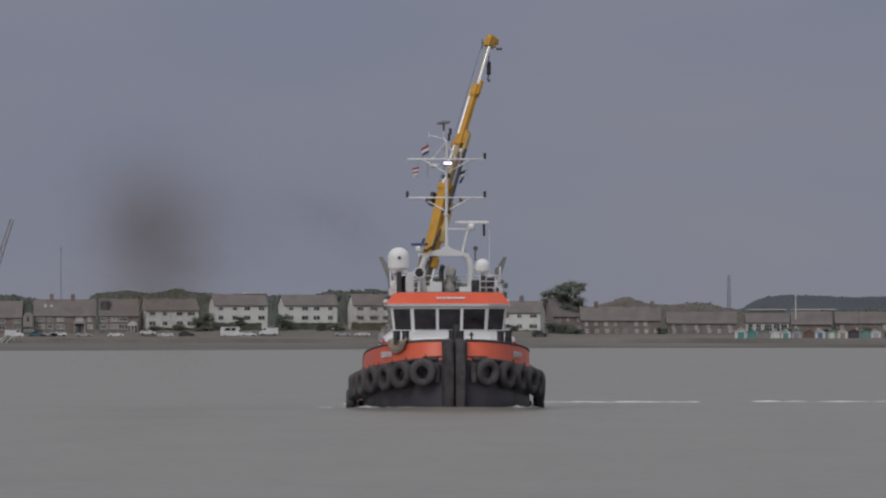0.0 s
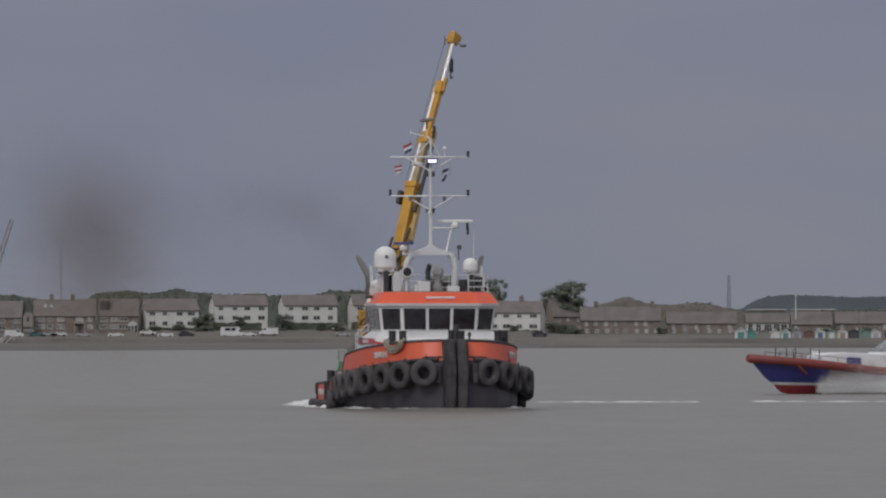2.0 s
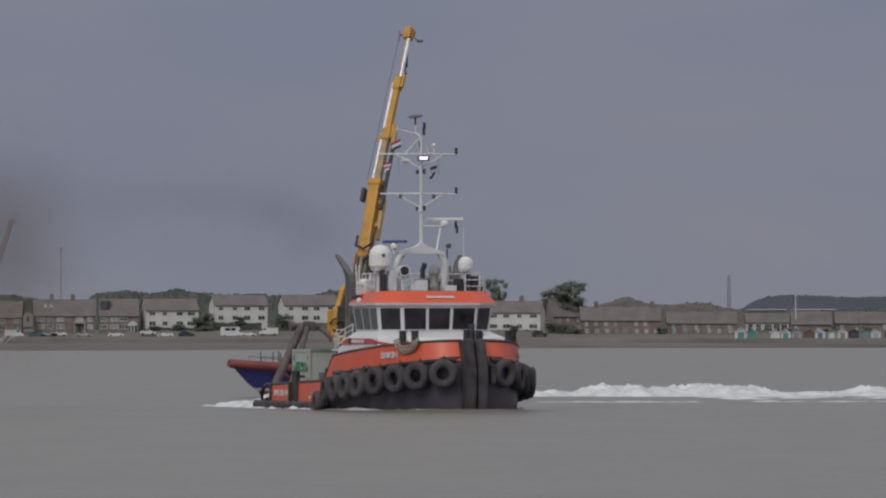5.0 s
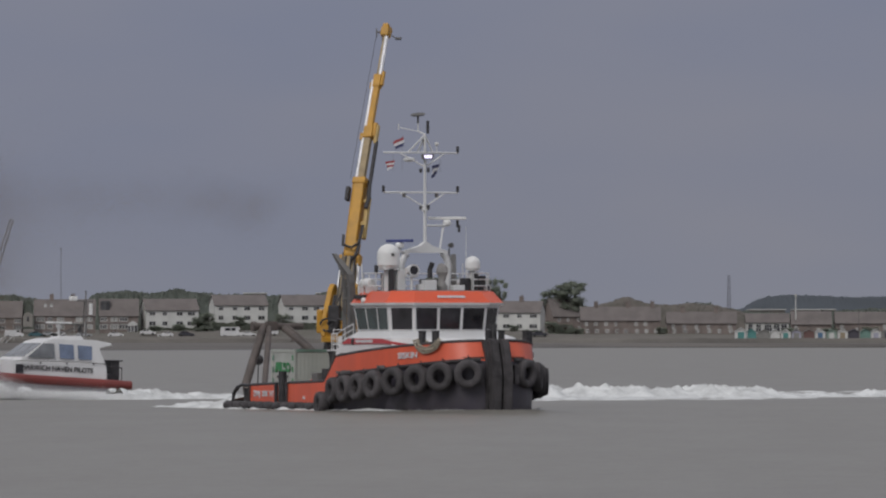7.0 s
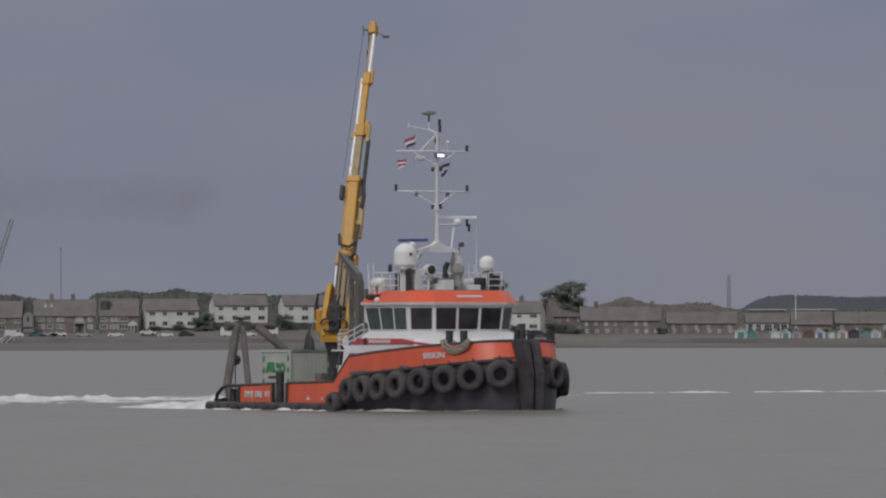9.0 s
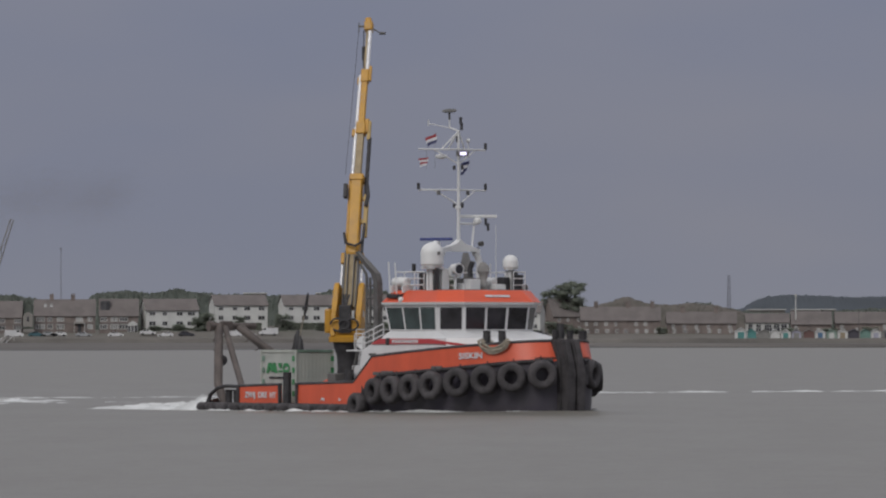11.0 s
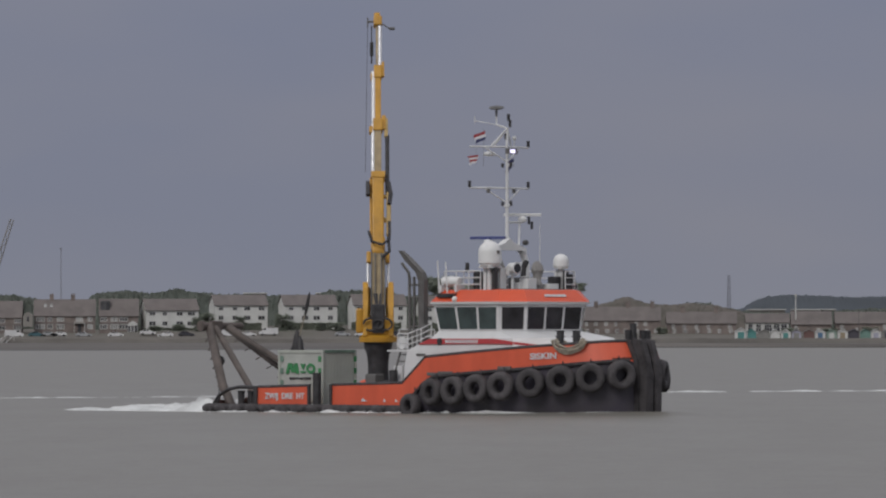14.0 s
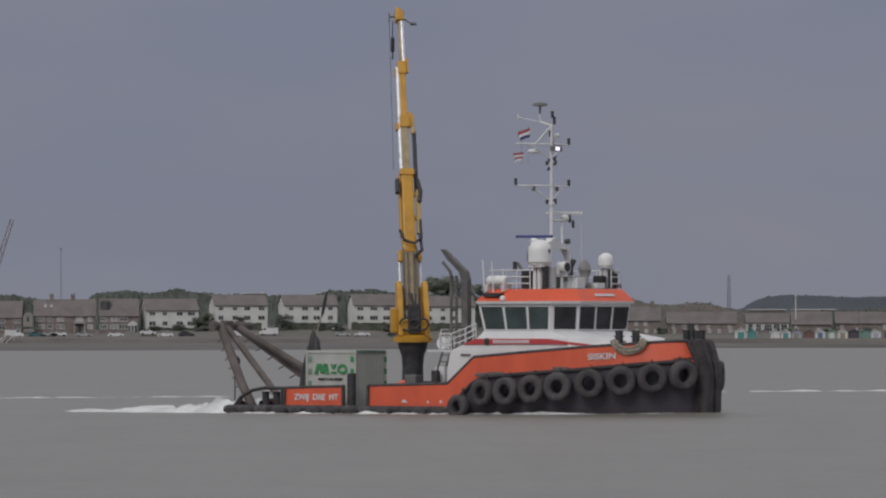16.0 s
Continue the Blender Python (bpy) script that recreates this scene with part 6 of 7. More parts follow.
    box(bm, b.x - 0.09, b.x + 0.09, b.y - 0.09, b.y + 0.09, b.z - 1.5, b.z - 0.8, 0.04)
    pipe(bm, [b - Vector((0, 0, 1.5)), b - Vector((0.1, 0, 1.72)), b - Vector((0, 0, 1.85)), b - Vector((-0.1, 0, 1.75))], 0.04, 6)
    part("hook_block", bm, M_DARK, c, "black hook block")
    bm = bmesh.new()
    tube(bm, along(19.0) + Vector((0, 0.5, 0)), along(11.5) + Vector((0, 0.62, 0)), 0.011, seg=5)
    part("hoist_wire", bm, M_DARK, c)
    # hydraulic hoses
    bm = bmesh.new()
    rod(bm, 10.4, 13.4, 0.1, 0.05, -0.46)
    pipe(bm, [along(11.0) + Vector((0, -0.5, 0)), along(10.4) + Vector((-0.2, -0.62, 0)), along(9.9) + Vector((-0.25, -0.55, 0))], 0.11, 8)
    part("hose", bm, M_DARK, c, "thick black hydraulic hose")
    bm = bmesh.new()
    pipe(bm, [along(8.5) + Vector((-0.3, 0.45, 0)), along(8.0) + Vector((-0.6, 0.3, 0)), along(7.85) + Vector((-0.65, -0.2, 0)), along(8.1) + Vector((-0.55, -0.55, 0)), along(9.0) + Vector((-0.3, -0.55, 0))], 0.07, 8)
    pipe(bm, [along(8.2) + Vector((-0.4, -0.5, 0)), along(7.5) + Vector((-0.62, -0.55, 0)), along(7.2) + Vector((-0.5, -0.2, 0))], 0.08, 8)
    part("hose_loop", bm, M_DARK, c, smooth=True)
    bm = bmesh.new()
    for k, (r, y) in enumerate(((0.36, 0.36), (0.33, -0.34), (0.26, 0.02))):
        pts = [Vector((-0.82 - 0.05 * k, y + r * math.cos(a), 3.92 + 0.85 * r * math.sin(a))) for a in [2 * math.pi * i / 14 for i in range(13)]]
        pipe(bm, pts, 0.055, 7)
    for y in (-0.12, 0.08, 0.2):
        pipe(bm, [(-0.8, y, 4.2), (-0.75, y * 0.5, 4.9), (-0.2, y, 5.4)], 0.05, 7)
    part("hose_coil", bm, M_DARK, c, "looped black hoses behind the crane column", smooth=True)
    # dark panel stands in for the shaded gap between the cheek plates
    bm = bmesh.new()
    box(bm, -0.85, -0.5, -0.3, 0.3, 3.5, 4.9, 0.05)
    part("gap_shade_panel", bm, M_DARK, c)
    bm = bmesh.new()
    run(bm, 10.2, 10.9, 0.2, 0.35, -0.3, 0.5, 0.05)
    part("jib_winch", bm, M_DARK, c)


TUG = tug()
BOX = container()
POLE = marker_pole()


# ---------- the pilot cutter: x forward, bow at 8.65, stern at -8.65 ----------
def pilot_boat():
    root = new("pilot_boat")
    tagged(root, "white-cabined pilot launch with red fender tube and blue bow at speed", "pilot boat")
    L = 8.65
    plan = [(-8.65, 2.05), (-8.0, 2.2), (0, 2.35), (3.5, 2.15), (5.8, 1.6), (7.4, 0.9), (8.3, 0.3), (8.6, 0.02)]
    sheer = [(-8.65, 1.16), (0, 1.5), (5, 1.95), (8.65, 2.2)]
    keel = [(-8.65, -0.5), (4.5, -0.4), (6.2, -0.05), (7.4, 0.9), (8.6, 2.05)]
    xs = stations(-8.65, 3, 9) + stations(3.6, 8.6, 12)
    for lo, hi, m, name, label, x_min, x_max in ((-9, 0.42, M_ANTIFOUL, "bottom", "crimson antifouled bottom", -9, 9), (0.42, 0.6, M_WHITE, "boot_top", "white boot stripe", -9, 9), (0.6, 9, M_HULLGREY, "topside", "dull violet-grey topside", -9, 3.5), (0.6, 9, M_NAVY, "bow_panel", "royal blue bow panel", 3.5, 9)):
        bm = bmesh.new()
        rings = []
        for x in [x for x in sorted(set(xs + [3.5])) if x_min <= x <= x_max]:
            k, s, b = curve(keel, x), curve(sheer, x), curve(plan, x)
            fl = lambda f: b * (0.1 + 0.9 * f ** (0.5 if x < 3 else 0.9))
            a0, a1 = [max(0.0, min(1.0, (q - k) / (s - k))) for q in (lo, hi)]
            if a1 - a0 < 0.004:
                continue
            row = [(x, -fl(f), k + (s - k) * f) for f in (a0, (a0 + a1) / 2, a1)]
            rings.append(row + [(x, -y, z) for _, y, z in row[::-1]])
        loft(bm, rings)
        part(name, bm, m, root, label, smooth=True)
    for s in (-1, 1):
        bm = bmesh.new()
        pipe(bm, [(x, s * curve(plan, x), curve(sheer, x) - 0.05) for x in xs], 0.29, 12)
        part("fender_tube", bm, M_TUBE, root, "faded red fender tube", smooth=True)
        bm = bmesh.new()
        pipe(bm, [(5.9, s * 1.72, 1.75), (5.5, s * 1.75, 1.4), (5.2, s * 1.7, 1.2)], 0.1, 8)
        part("hull_step", bm, M_TUBE, root)
    bm = bmesh.new()
    loft(bm, [[(x, -curve(plan, x) * 0.95, curve(sheer, x) - 0.02), (x, curve(plan, x) * 0.95, curve(sheer, x) - 0.02), (x, curve(plan, x) * 0.95, curve(sheer, x) - 0.12), (x, -curve(plan, x) * 0.95, curve(sheer, x) - 0.12)] for x in xs[:-1]])
    part("deck", bm, M_CONCRETE, root)
    # forward trunk cabin
    bm = bmesh.new()
    loft(bm, [[(x, -w, z0), (x, -w * 0.93, z1), (x, -w * 0.5, z1 + 0.08), (x, w * 0.5, z1 + 0.08), (x, w * 0.93, z1), (x, w, z0)] for x, w, z0, z1 in ((3.75, 1.0, 1.7, 2.3), (3.4, 1.25, 1.7, 2.52), (2.0, 1.6, 1.5, 2.6), (-1.0, 1.78, 1.2, 2.55), (-2.6, 1.8, 1.1, 2.5))])
    trunk = part("trunk_cabin", bm, M_WHITE, root, "white forward cabin trunk", smooth=True)
    # wheelhouse with raked screen
    prof = [(-7.2, 1.0), (-0.2, 1.1), (-1.35, 2.62), (-3.0, 3.78), (-3.8, 3.98), (-6.5, 3.9), (-7.6, 3.7), (-7.55, 3.54), (-6.55, 3.46), (-6.9, 2.9), (-7.14, 2.2)]
    bm = bmesh.new()
    loft(bm, [[(x, yy * (1 - 0.13 * max(0, z - 2.4) / 1.3), z) for x, z in prof] for yy in (-1.85, 1.85)])
    bmesh.ops.bevel(bm, geom=list(bm.edges), offset=0.07, segments=2, affect="EDGES")
    wh = part("wheelhouse", bm, M_WHITE, root, "white wheelhouse with a raked screen", smooth=True)
    wy = lambda z: 1.85 * (1 - 0.13 * max(0, z - 2.4) / 1.3)
    for s in (-1, 1):
        for pts, m in (([(-1.75, 2.72), (-3.6, 2.72), (-3.6, 3.62), (-2.85, 3.62)], M_SCREEN), ([(-3.95, 2.7), (-4.9, 2.68), (-4.9, 3.57), (-3.95, 3.6)], M_SKYGLASS), ([(-5.2, 2.67), (-6.1, 2.65), (-6.15, 3.5), (-5.2, 3.54)], M_SKYGLASS), ([(2.1, 1.98), (1.0, 1.92), (1.0, 2.32), (2.1, 2.36)], M_NAVY), ([(-0.95, 1.75), (-1.45, 1.73), (-1.45, 2.3), (-0.95, 2.3)], M_GLASS)):
            bm = bmesh.new()
            yo = (lambda z: wy(z)) if m not in (M_NAVY,) else (lambda z: 1.66 - 0.05 * (z - 2))
            loft(bm, [[(x, s * (yo(z) + o), z) for x, z in pts] for o in (-0.02, 0.03)])
            part("side_window", bm, m, wh)
        letters("name_letters", "HARWICH HAVEN PILOTS", 0.44, M_DARK, root, plate((-3.75, s * 1.87, 2.04), (1, 0, 0.03) if s < 0 else (-1, 0, -0.035)), "dark painted lettering", 4.85)
        bm = bmesh.new()
        pipe(bm, [(-0.9, s * 1.92, 2.5), (-3.0, s * 1.93, 2.52), (-5.2, s * 1.93, 2.5), (-7.1, s * 1.9, 2.42)], 0.022, 6)
        part("grab_rail", bm, M_GREY, root, "thin grab rail along the cabin side")
        for x in (-2.6, -4.4, -6.2, -7.0):
            bm = bmesh.new()
            box(bm, x - 0.05, x + 0.05, s * 1.87 - 0.03, s * 1.87 + 0.03, 2.34, 2.46, 0.01)
            part("rail_bracket", bm, M_DARK, root)
        bm = bmesh.new()
        box(bm, 0.1, 0.75, s * 1.77 - 0.03, s * 1.77 + 0.03, 1.85, 2.3, 0.02)
        part("vent_panel", bm, M_DOME, root)
        for x in (5.9, 4.9, 4.3):
            bm = bmesh.new()
            tube(bm, (x, s * (curve(plan, x) - 0.2), curve(sheer, x)), (x, s * (curve(plan, x) - 0.2), curve(sheer, x) + 0.95), 0.03, seg=6)
            part("stanchion", bm, M_DARK, root)
        post_rail(root, [(x, s * (curve(plan, x) - 0.15), curve(sheer, x)) for x in (6.9, 5.5, 4.2, 3.0, 1.4)], 0.55, 1, 0.02, M_GREY, "guard_rail")
        bm = bmesh.new()
        tube(bm, (-7.2, s * 1.5, 1.2), (-7.2, s * 1.5, 2.3), 0.03, seg=6)
        tube(bm, (-8.3, s * 1.5, 1.1), (-8.3, s * 1.5, 2.2), 0.03, seg=6)
        tube(bm, (-7.2, s * 1.5, 2.3), (-8.3, s * 1.5, 2.2), 0.03, seg=6)
        part("stern_rail", bm, M_DARK, root)
    # windscreen panes
    a, b = Vector((-1.35, 0, 2.62)), Vector((-3.0, 0, 3.78))
    n = Vector((1.16, 0, 1.65)).normalized()
    for y0, y1 in ((-1.65, -0.62), (-0.52, 0.52), (0.62, 1.65)):
        bm = bmesh.new()
        loft(bm, [[a.lerp(b, 0.12) + Vector((0, y0, 0)) + n * o, a.lerp(b, 0.12) + Vector((0, y1, 0)) + n * o, a.lerp(b, 0.86) + Vector((0, y1 * 0.93, 0)) + n * o, a.lerp(b, 0.86) + Vector((0, y0 * 0.93, 0)) + n * o] for o in (-0.02, 0.03)])
        part("windscreen", bm, M_SCREEN, wh, "tinted raked windscreen")
    # roof box, radar mast
    bm = bmesh.new()
    loft(bm, [[(x, -w, z0), (x, w, z0), (x, w * 0.9, z1), (x, -w * 0.9, z1)] for x, w, z0, z1 in ((-3.9, 0.7, 3.7, 3.8), (-4.4, 0.75, 3.7, 4.1), (-5.8, 0.75, 3.65, 4.15), (-6.0, 0.7, 3.6, 4.05))])
    part("roof_box", bm, M_WHITE, wh)
    bm = bmesh.new()
    for s in (-1, 1):
        tube(bm, (-6.3, s * 0.35, 3.7), (-6.4, s * 0.12, 6.4), 0.05, seg=7)
        tube(bm, (-4.2, s * 0.5, 3.9), (-5.9, s * 0.3, 4.75), 0.04, seg=7)
    tube(bm, (-6.4, 0, 6.2), (-6.4, 0, 7.0), 0.04, seg=7)
    tube(bm, (-5.7, 0, 6.35), (-6.9, 0, 6.35), 0.04, seg=6)
    tube(bm, (-4.6, 0, 4.95), (-6.3, 0, 4.8), 0.05, seg=6)
    part("mast", bm, M_GREY, root, "slim grey signal mast")
    bm = bmesh.new()
    box(bm, -5.75, -5.35, -0.25, 0.25, 6.35, 6.62, 0.05)
    part("radar_unit", bm, M_DOME, root)
    bm = bmesh.new()
    tube(bm, (-6.75, 0, 5.5), (-6.75, 0, 6.2), 0.12, seg=10)
    part("lantern", bm, M_DOME, root)
    bm = bmesh.new()
    box(bm, -5.3, -3.9, -0.5, 0.5, 4.9, 5.0, 0.03)
    tube(bm, (-4.6, 0, 4.1), (-4.6, 0, 4.7), 0.06, 0.06, 10)
    tube(bm, (-4.6, 0, 4.66), (-4.6, 0, 4.92), 0.2, 0.14, 12)
    part("radar_scanner", bm, M_DOME, root, "white radar scanner")
    bm = bmesh.new()
    box(bm, -8.25, -7.65, 0.2, 1.3, 1.0, 2.62, 0.1)
    box(bm, -7.7, -7.2, -0.4, 1.35, 1.0, 1.85, 0.08)
    box(bm, -8.4, -7.6, 0.1, 1.4, 2.6, 2.68, 0.02)
    part("stern_locker", bm, M_DARK, root, "dark lockers in the after well")
    for x in (2.9, 3.2):
        bm = bmesh.new()
        tube(bm, (x, -1.0, 2.4), (x, -1.0, 2.75), 0.1, seg=8)
        part("deck_vent", bm, M_DOME, root)
    for ob in root.children_recursive:
        ob.data.transform(Matrix.Diagonal((0.955, 0.955, 0.955, 1)) @ ob.matrix_basis)
        ob.matrix_basis = Matrix()
    return root


# ---------- foam, wash and smoke: built of rigid pieces ----------
def clumps(name, rng, count, place, size, material, label, category, flat=0.45):
    """Many small ragged lumps, each a bent fan of facets; place() gives a centre and a scale."""
    verts, faces = [], []
    for _ in range(count):
        c, k = place(rng)
        s = size * k * rng.uniform(0.5, 1.4)
        i = len(verts)
        n = 6
        top = Vector((c[0] + rng.uniform(-0.2, 0.2) * s, c[1] + rng.uniform(-0.2, 0.2) * s, c[2] + s * flat * rng.uniform(0.5, 1.2)))
        verts.append(top)
        for q in range(n):
            a = 2 * math.pi * q / n + rng.uniform(-0.3, 0.3)
            r = s * rng.uniform(0.6, 1.2)
            verts.append(Vector((c[0] + r * math.cos(a), c[1] + r * math.sin(a) * 0.8, c[2] - s * flat * rng.uniform(0.2, 0.6))))
        verts.append(Vector((c[0], c[1], c[2] - s * flat)))
        for q in range(n):
            faces.append((i, i + 1 + q, i + 1 + (q + 1) % n))
            faces.append((i + n + 1, i + 1 + (q + 1) % n, i + 1 + q))
    me = bpy.data.meshes.new(name)
    me.from_pydata(verts, [], faces)
    me.materials.append(material)
    me.shade_smooth()
    ob = new(name, me)
    tagged(ob, label, category, kind="stuff")
    return ob


def swell(x):
    """Height of the water pushed up along the tug's side."""
    return curve([(-13, 0.0), (-7, 0.03), (0, 0.06), (7, 0.09), (12, 0.16), (13.6, 0.18)], x)


def bow_swell():
    """Unbroken water heaped up round the bow and along the sides, falling off to the river's level."""
    ring = [(x, -max(0.62, curve(PLAN, x) * 0.9)) for x in stations(-12, 12.6, 60)] + [(13.35, -0.55), (13.42, 0.0), (13.35, 0.55)]
    ring += [(x, -y) for x, y in ring[:61][::-1]]
    rows = []
    for i, (x, y) in enumerate(ring):
        a, b = ring[max(0, i - 1)], ring[min(len(ring) - 1, i + 1)]
        out = Vector((b[1] - a[1], -(b[0] - a[0]), 0)).normalized()
        row = []
        for j in range(13):
            v = j / 12
            h = swell(x) * (math.cos(v * math.pi) * 0.5 + 0.5) + 0.05 * swell(x) / 0.2 * math.sin(v * 9) * (1 - v) * rough(x, v * 3, 2) - 0.03 * v
            row.append((x + out.x * 3.2 * v, y + out.y * 3.2 * v, h))
        rows.append(row)
    return foam_sheet("bow_swell", rows, M_WATER, "grey water heaped up round the tug's bow", "water")


def tug_foam():
    rng = random.Random(11)

    def side(r):
        s = r.choice((-1, 1))
        x = r.uniform(-13.5, 12.9)
        b = curve(PLAN, x) * (0.97 if x < 6 else 0.95)
        away = abs(r.gauss(0, 0.22)) + (0.25 if x > 11 else 0.12)
        band = 0.5 + 0.5 * noise.noise((x * 0.55, s * 3.0, 1.0))
        return (x, s * (b + away), 0.8 * swell(x) + 0.10 * max(0, band - 0.3) * max(0, 1 - away)), max(0.15, band)

    a = clumps("bow_wave", rng, 3000, side, 0.075, M_FOAM, "thin white foam along the tug's waterline", "foam")

    rows = []
    for i in range(71):
        x = -13.3 - 16.0 * i / 70
        d = (-13.3 - x) / 16.0
        row = []
        for j in range(41):
            v = -1 + 2 * j / 40
            y = v * (4.3 + 1.2 * d)
            edge = max(0, 1 - abs(v) ** 4) * max(0, 1 - d ** 3)
            side = 0.45 + 0.55 * abs(v) ** 1.5
            row.append((x, y, -0.14 + edge * (0.26 + 1.45 * side * math.exp(-d * 2.3)) * (0.05 + 1.05 * rough(x * 0.7, y * 0.7, 6))))
        rows.append(row)
    b = foam_sheet("stern_wash", rows, M_FOAM, "white churned wash behind the tug's stern")

    made = [a, b, bow_swell()]
    for s in (-1, 1):
        rows = []
        for i in range(181):
            x = 12.95 - 26.6 * i / 180
            bw = curve(PLAN, x) * 0.96
            row = []
            for j in range(9):
                v = j / 8
                crest = math.sin(math.pi * v) ** 0.8
                row.append((x + (0.5 * v if x > 12 else 0), s * (bw - 0.05 + 0.95 * v), swell(x) * (1 - 0.25 * v) - 0.17 + 0.38 * crest * rough(x * 0.5, v * 1.2, s * 4)))
            rows.append(row)
        made.append(foam_sheet("bow_wave", rows, M_FOAM, "white wave curling along the tug's waterline"))
    return made


def flakes(name, rs, c, speck, material, label, category):
    """Very fine loose flakes round the given centres, as one mesh."""
    count = len(c)
    tri = c[:, None, :] + rs.uniform(-1, 1, (count, 3, 3)) * speck
    me = bpy.data.meshes.new(name)
    me.vertices.add(count * 3)
    me.vertices.foreach_set("co", tri.reshape(-1).astype(np.float32))
    me.loops.add(count * 3)
    me.loops.foreach_set("vertex_index", np.arange(count * 3, dtype=np.int32))
    me.polygons.add(count)
    me.polygons.foreach_set("loop_start", np.arange(0, count * 3, 3, dtype=np.int32))
    me.update(calc_edges=True)
    me.materials.append(material)
    ob = new(name, me)
    tagged(ob, label, category, kind="stuff")
    return ob


def foam_sheet(name, rows, material, label, category="foam"):
    """A broken-water surface: a bumpy skin over a grid of points whose rim dips under the water."""
    bm = bmesh.new()
    grid = [[bm.verts.new(p) for p in r] for r in rows]
    skin(bm, grid, closed=False)
    ob = part(name, bm, material, smooth=True)
    return tagged(ob, label, category, kind="stuff")


def rough(x, y, s=0.0):
    """Turbulence of broken water, two scales, about 0 to 1."""
    return 0.5 + 0.45 * noise.noise((x * 0.9, y * 1.1, s)) + 0.28 * noise.noise((x * 2.6, y * 3.0, s + 5)) + 0.14 * noise.noise((x * 7, y * 8, s + 9))


def water_streaks():
    """Old broken foam lines lying on the water behind the tug."""
    made = []
    for x0, x1, y, w in ((4.0, 15.5, 415.5, 2.2), (16.5, 33.0, 418.0, 2.4), (-7.6, -3.2, 385.0, 1.7)):
        rows = []
        n = int((x1 - x0) * 6)
        for i in range(n + 1):
            x = x0 + (x1 - x0) * i / n
            row = []
            for j in range(15):
                v = -1 + 2 * j / 14
                yy = y + v * w + 0.9 * noise.noise((x * 0.2, y, 5))
                edge = max(0, 1 - v * v) * min(1, (x - x0) * 0.8, (x1 - x) * 0.8)
                row.append((x, yy, -0.1 + 0.235 * edge * rough(x * 0.45, yy * 0.3, 7)))
            rows.append(row)
        made.append(foam_sheet("foam_streak", rows, M_FOAM, "old broken foam line lying on the water"))
    return made


def pilot_wash():
    rng = random.Random(23)
    made = []
    for s in (-1, 1):
        rows = []
        for i in range(121):
            f = i / 120
            x = 3.6 - 13.2 * f
            hgt = 0.18 + 1.2 * min(1, f * 5) * (0.72 + 0.28 * math.cos(f * 5.0)) * (1 - 0.55 * f)
            row = []
            for j in range(23):
                v = j / 22
                y = 0.9 + 0.95 * min(1, f * 2.5) + (0.6 + 2.0 * f ** 0.8) * v
                crest = math.sin(math.pi * min(1, v * 1.02)) ** 0.7 if v < 1 else 0
                row.append((x, s * y, -0.14 + crest * hgt * (0.45 + 0.85 * rough(x, y, s))))
            rows.append(row)
        made.append(foam_sheet("bow_spray", rows, M_FOAM, "white bow wash thrown out along the launch's side", "spray"))
    rows = []
    for i in range(161):
        d = 30 * i / 160
        x = -8.4 - d
        row = []
        for j in range(31):
            v = -1 + 2 * j / 30
            y = v * (1.9 + 0.05 * d)
            edge = max(0, 1 - abs(v) ** 3)
            row.append((x, y, -0.16 + edge * (0.12 + 0.85 * math.exp(-d / 10)) * (0.2 + 0.95 * rough(x, y, 3)) * max(0, 1 - (d / 30) ** 4)))
        rows.append(row)
    made.append(foam_sheet("launch_wake", rows, M_FOAM, "white wake streaming behind the launch"))

    rs = np.random.RandomState(9)
    n = 330000
    f = rs.beta(1.3, 2.2, n) * 1.15
    lift = 0.1 + np.abs(rs.normal(0, 1, n)) * (0.24 + 0.58 * np.exp(-((f - 0.24) / 0.22) ** 2))
    c = np.stack([4.4 - 10.5 * f, 1.75 + 0.9 * np.minimum(1, f * 2.5) + 0.5 * f + np.abs(rs.normal(0, 0.5, n)), lift], 1)
    made.append(flakes("spray_mist", rs, c, 0.012, M_SPRAY, "fine grey spray mist beside the launch", "spray"))
    return made


# course of the launch: place at t seconds
P_X, P_Y, P_VX, P_VY = 18.22, 468.0, -10.84, -7.2
P_HEAD = -153.5


def launch_at(t):
    late = curve([(4.0, 0.0), (6.5, 0.15), (7.0, 0.36), (7.5, 0.66), (9.0, 1.7), (16.0, 7.0)], t)
    return P_X + P_VX * (t - 2.8) + late, P_Y + P_VY * (t - 2.8)


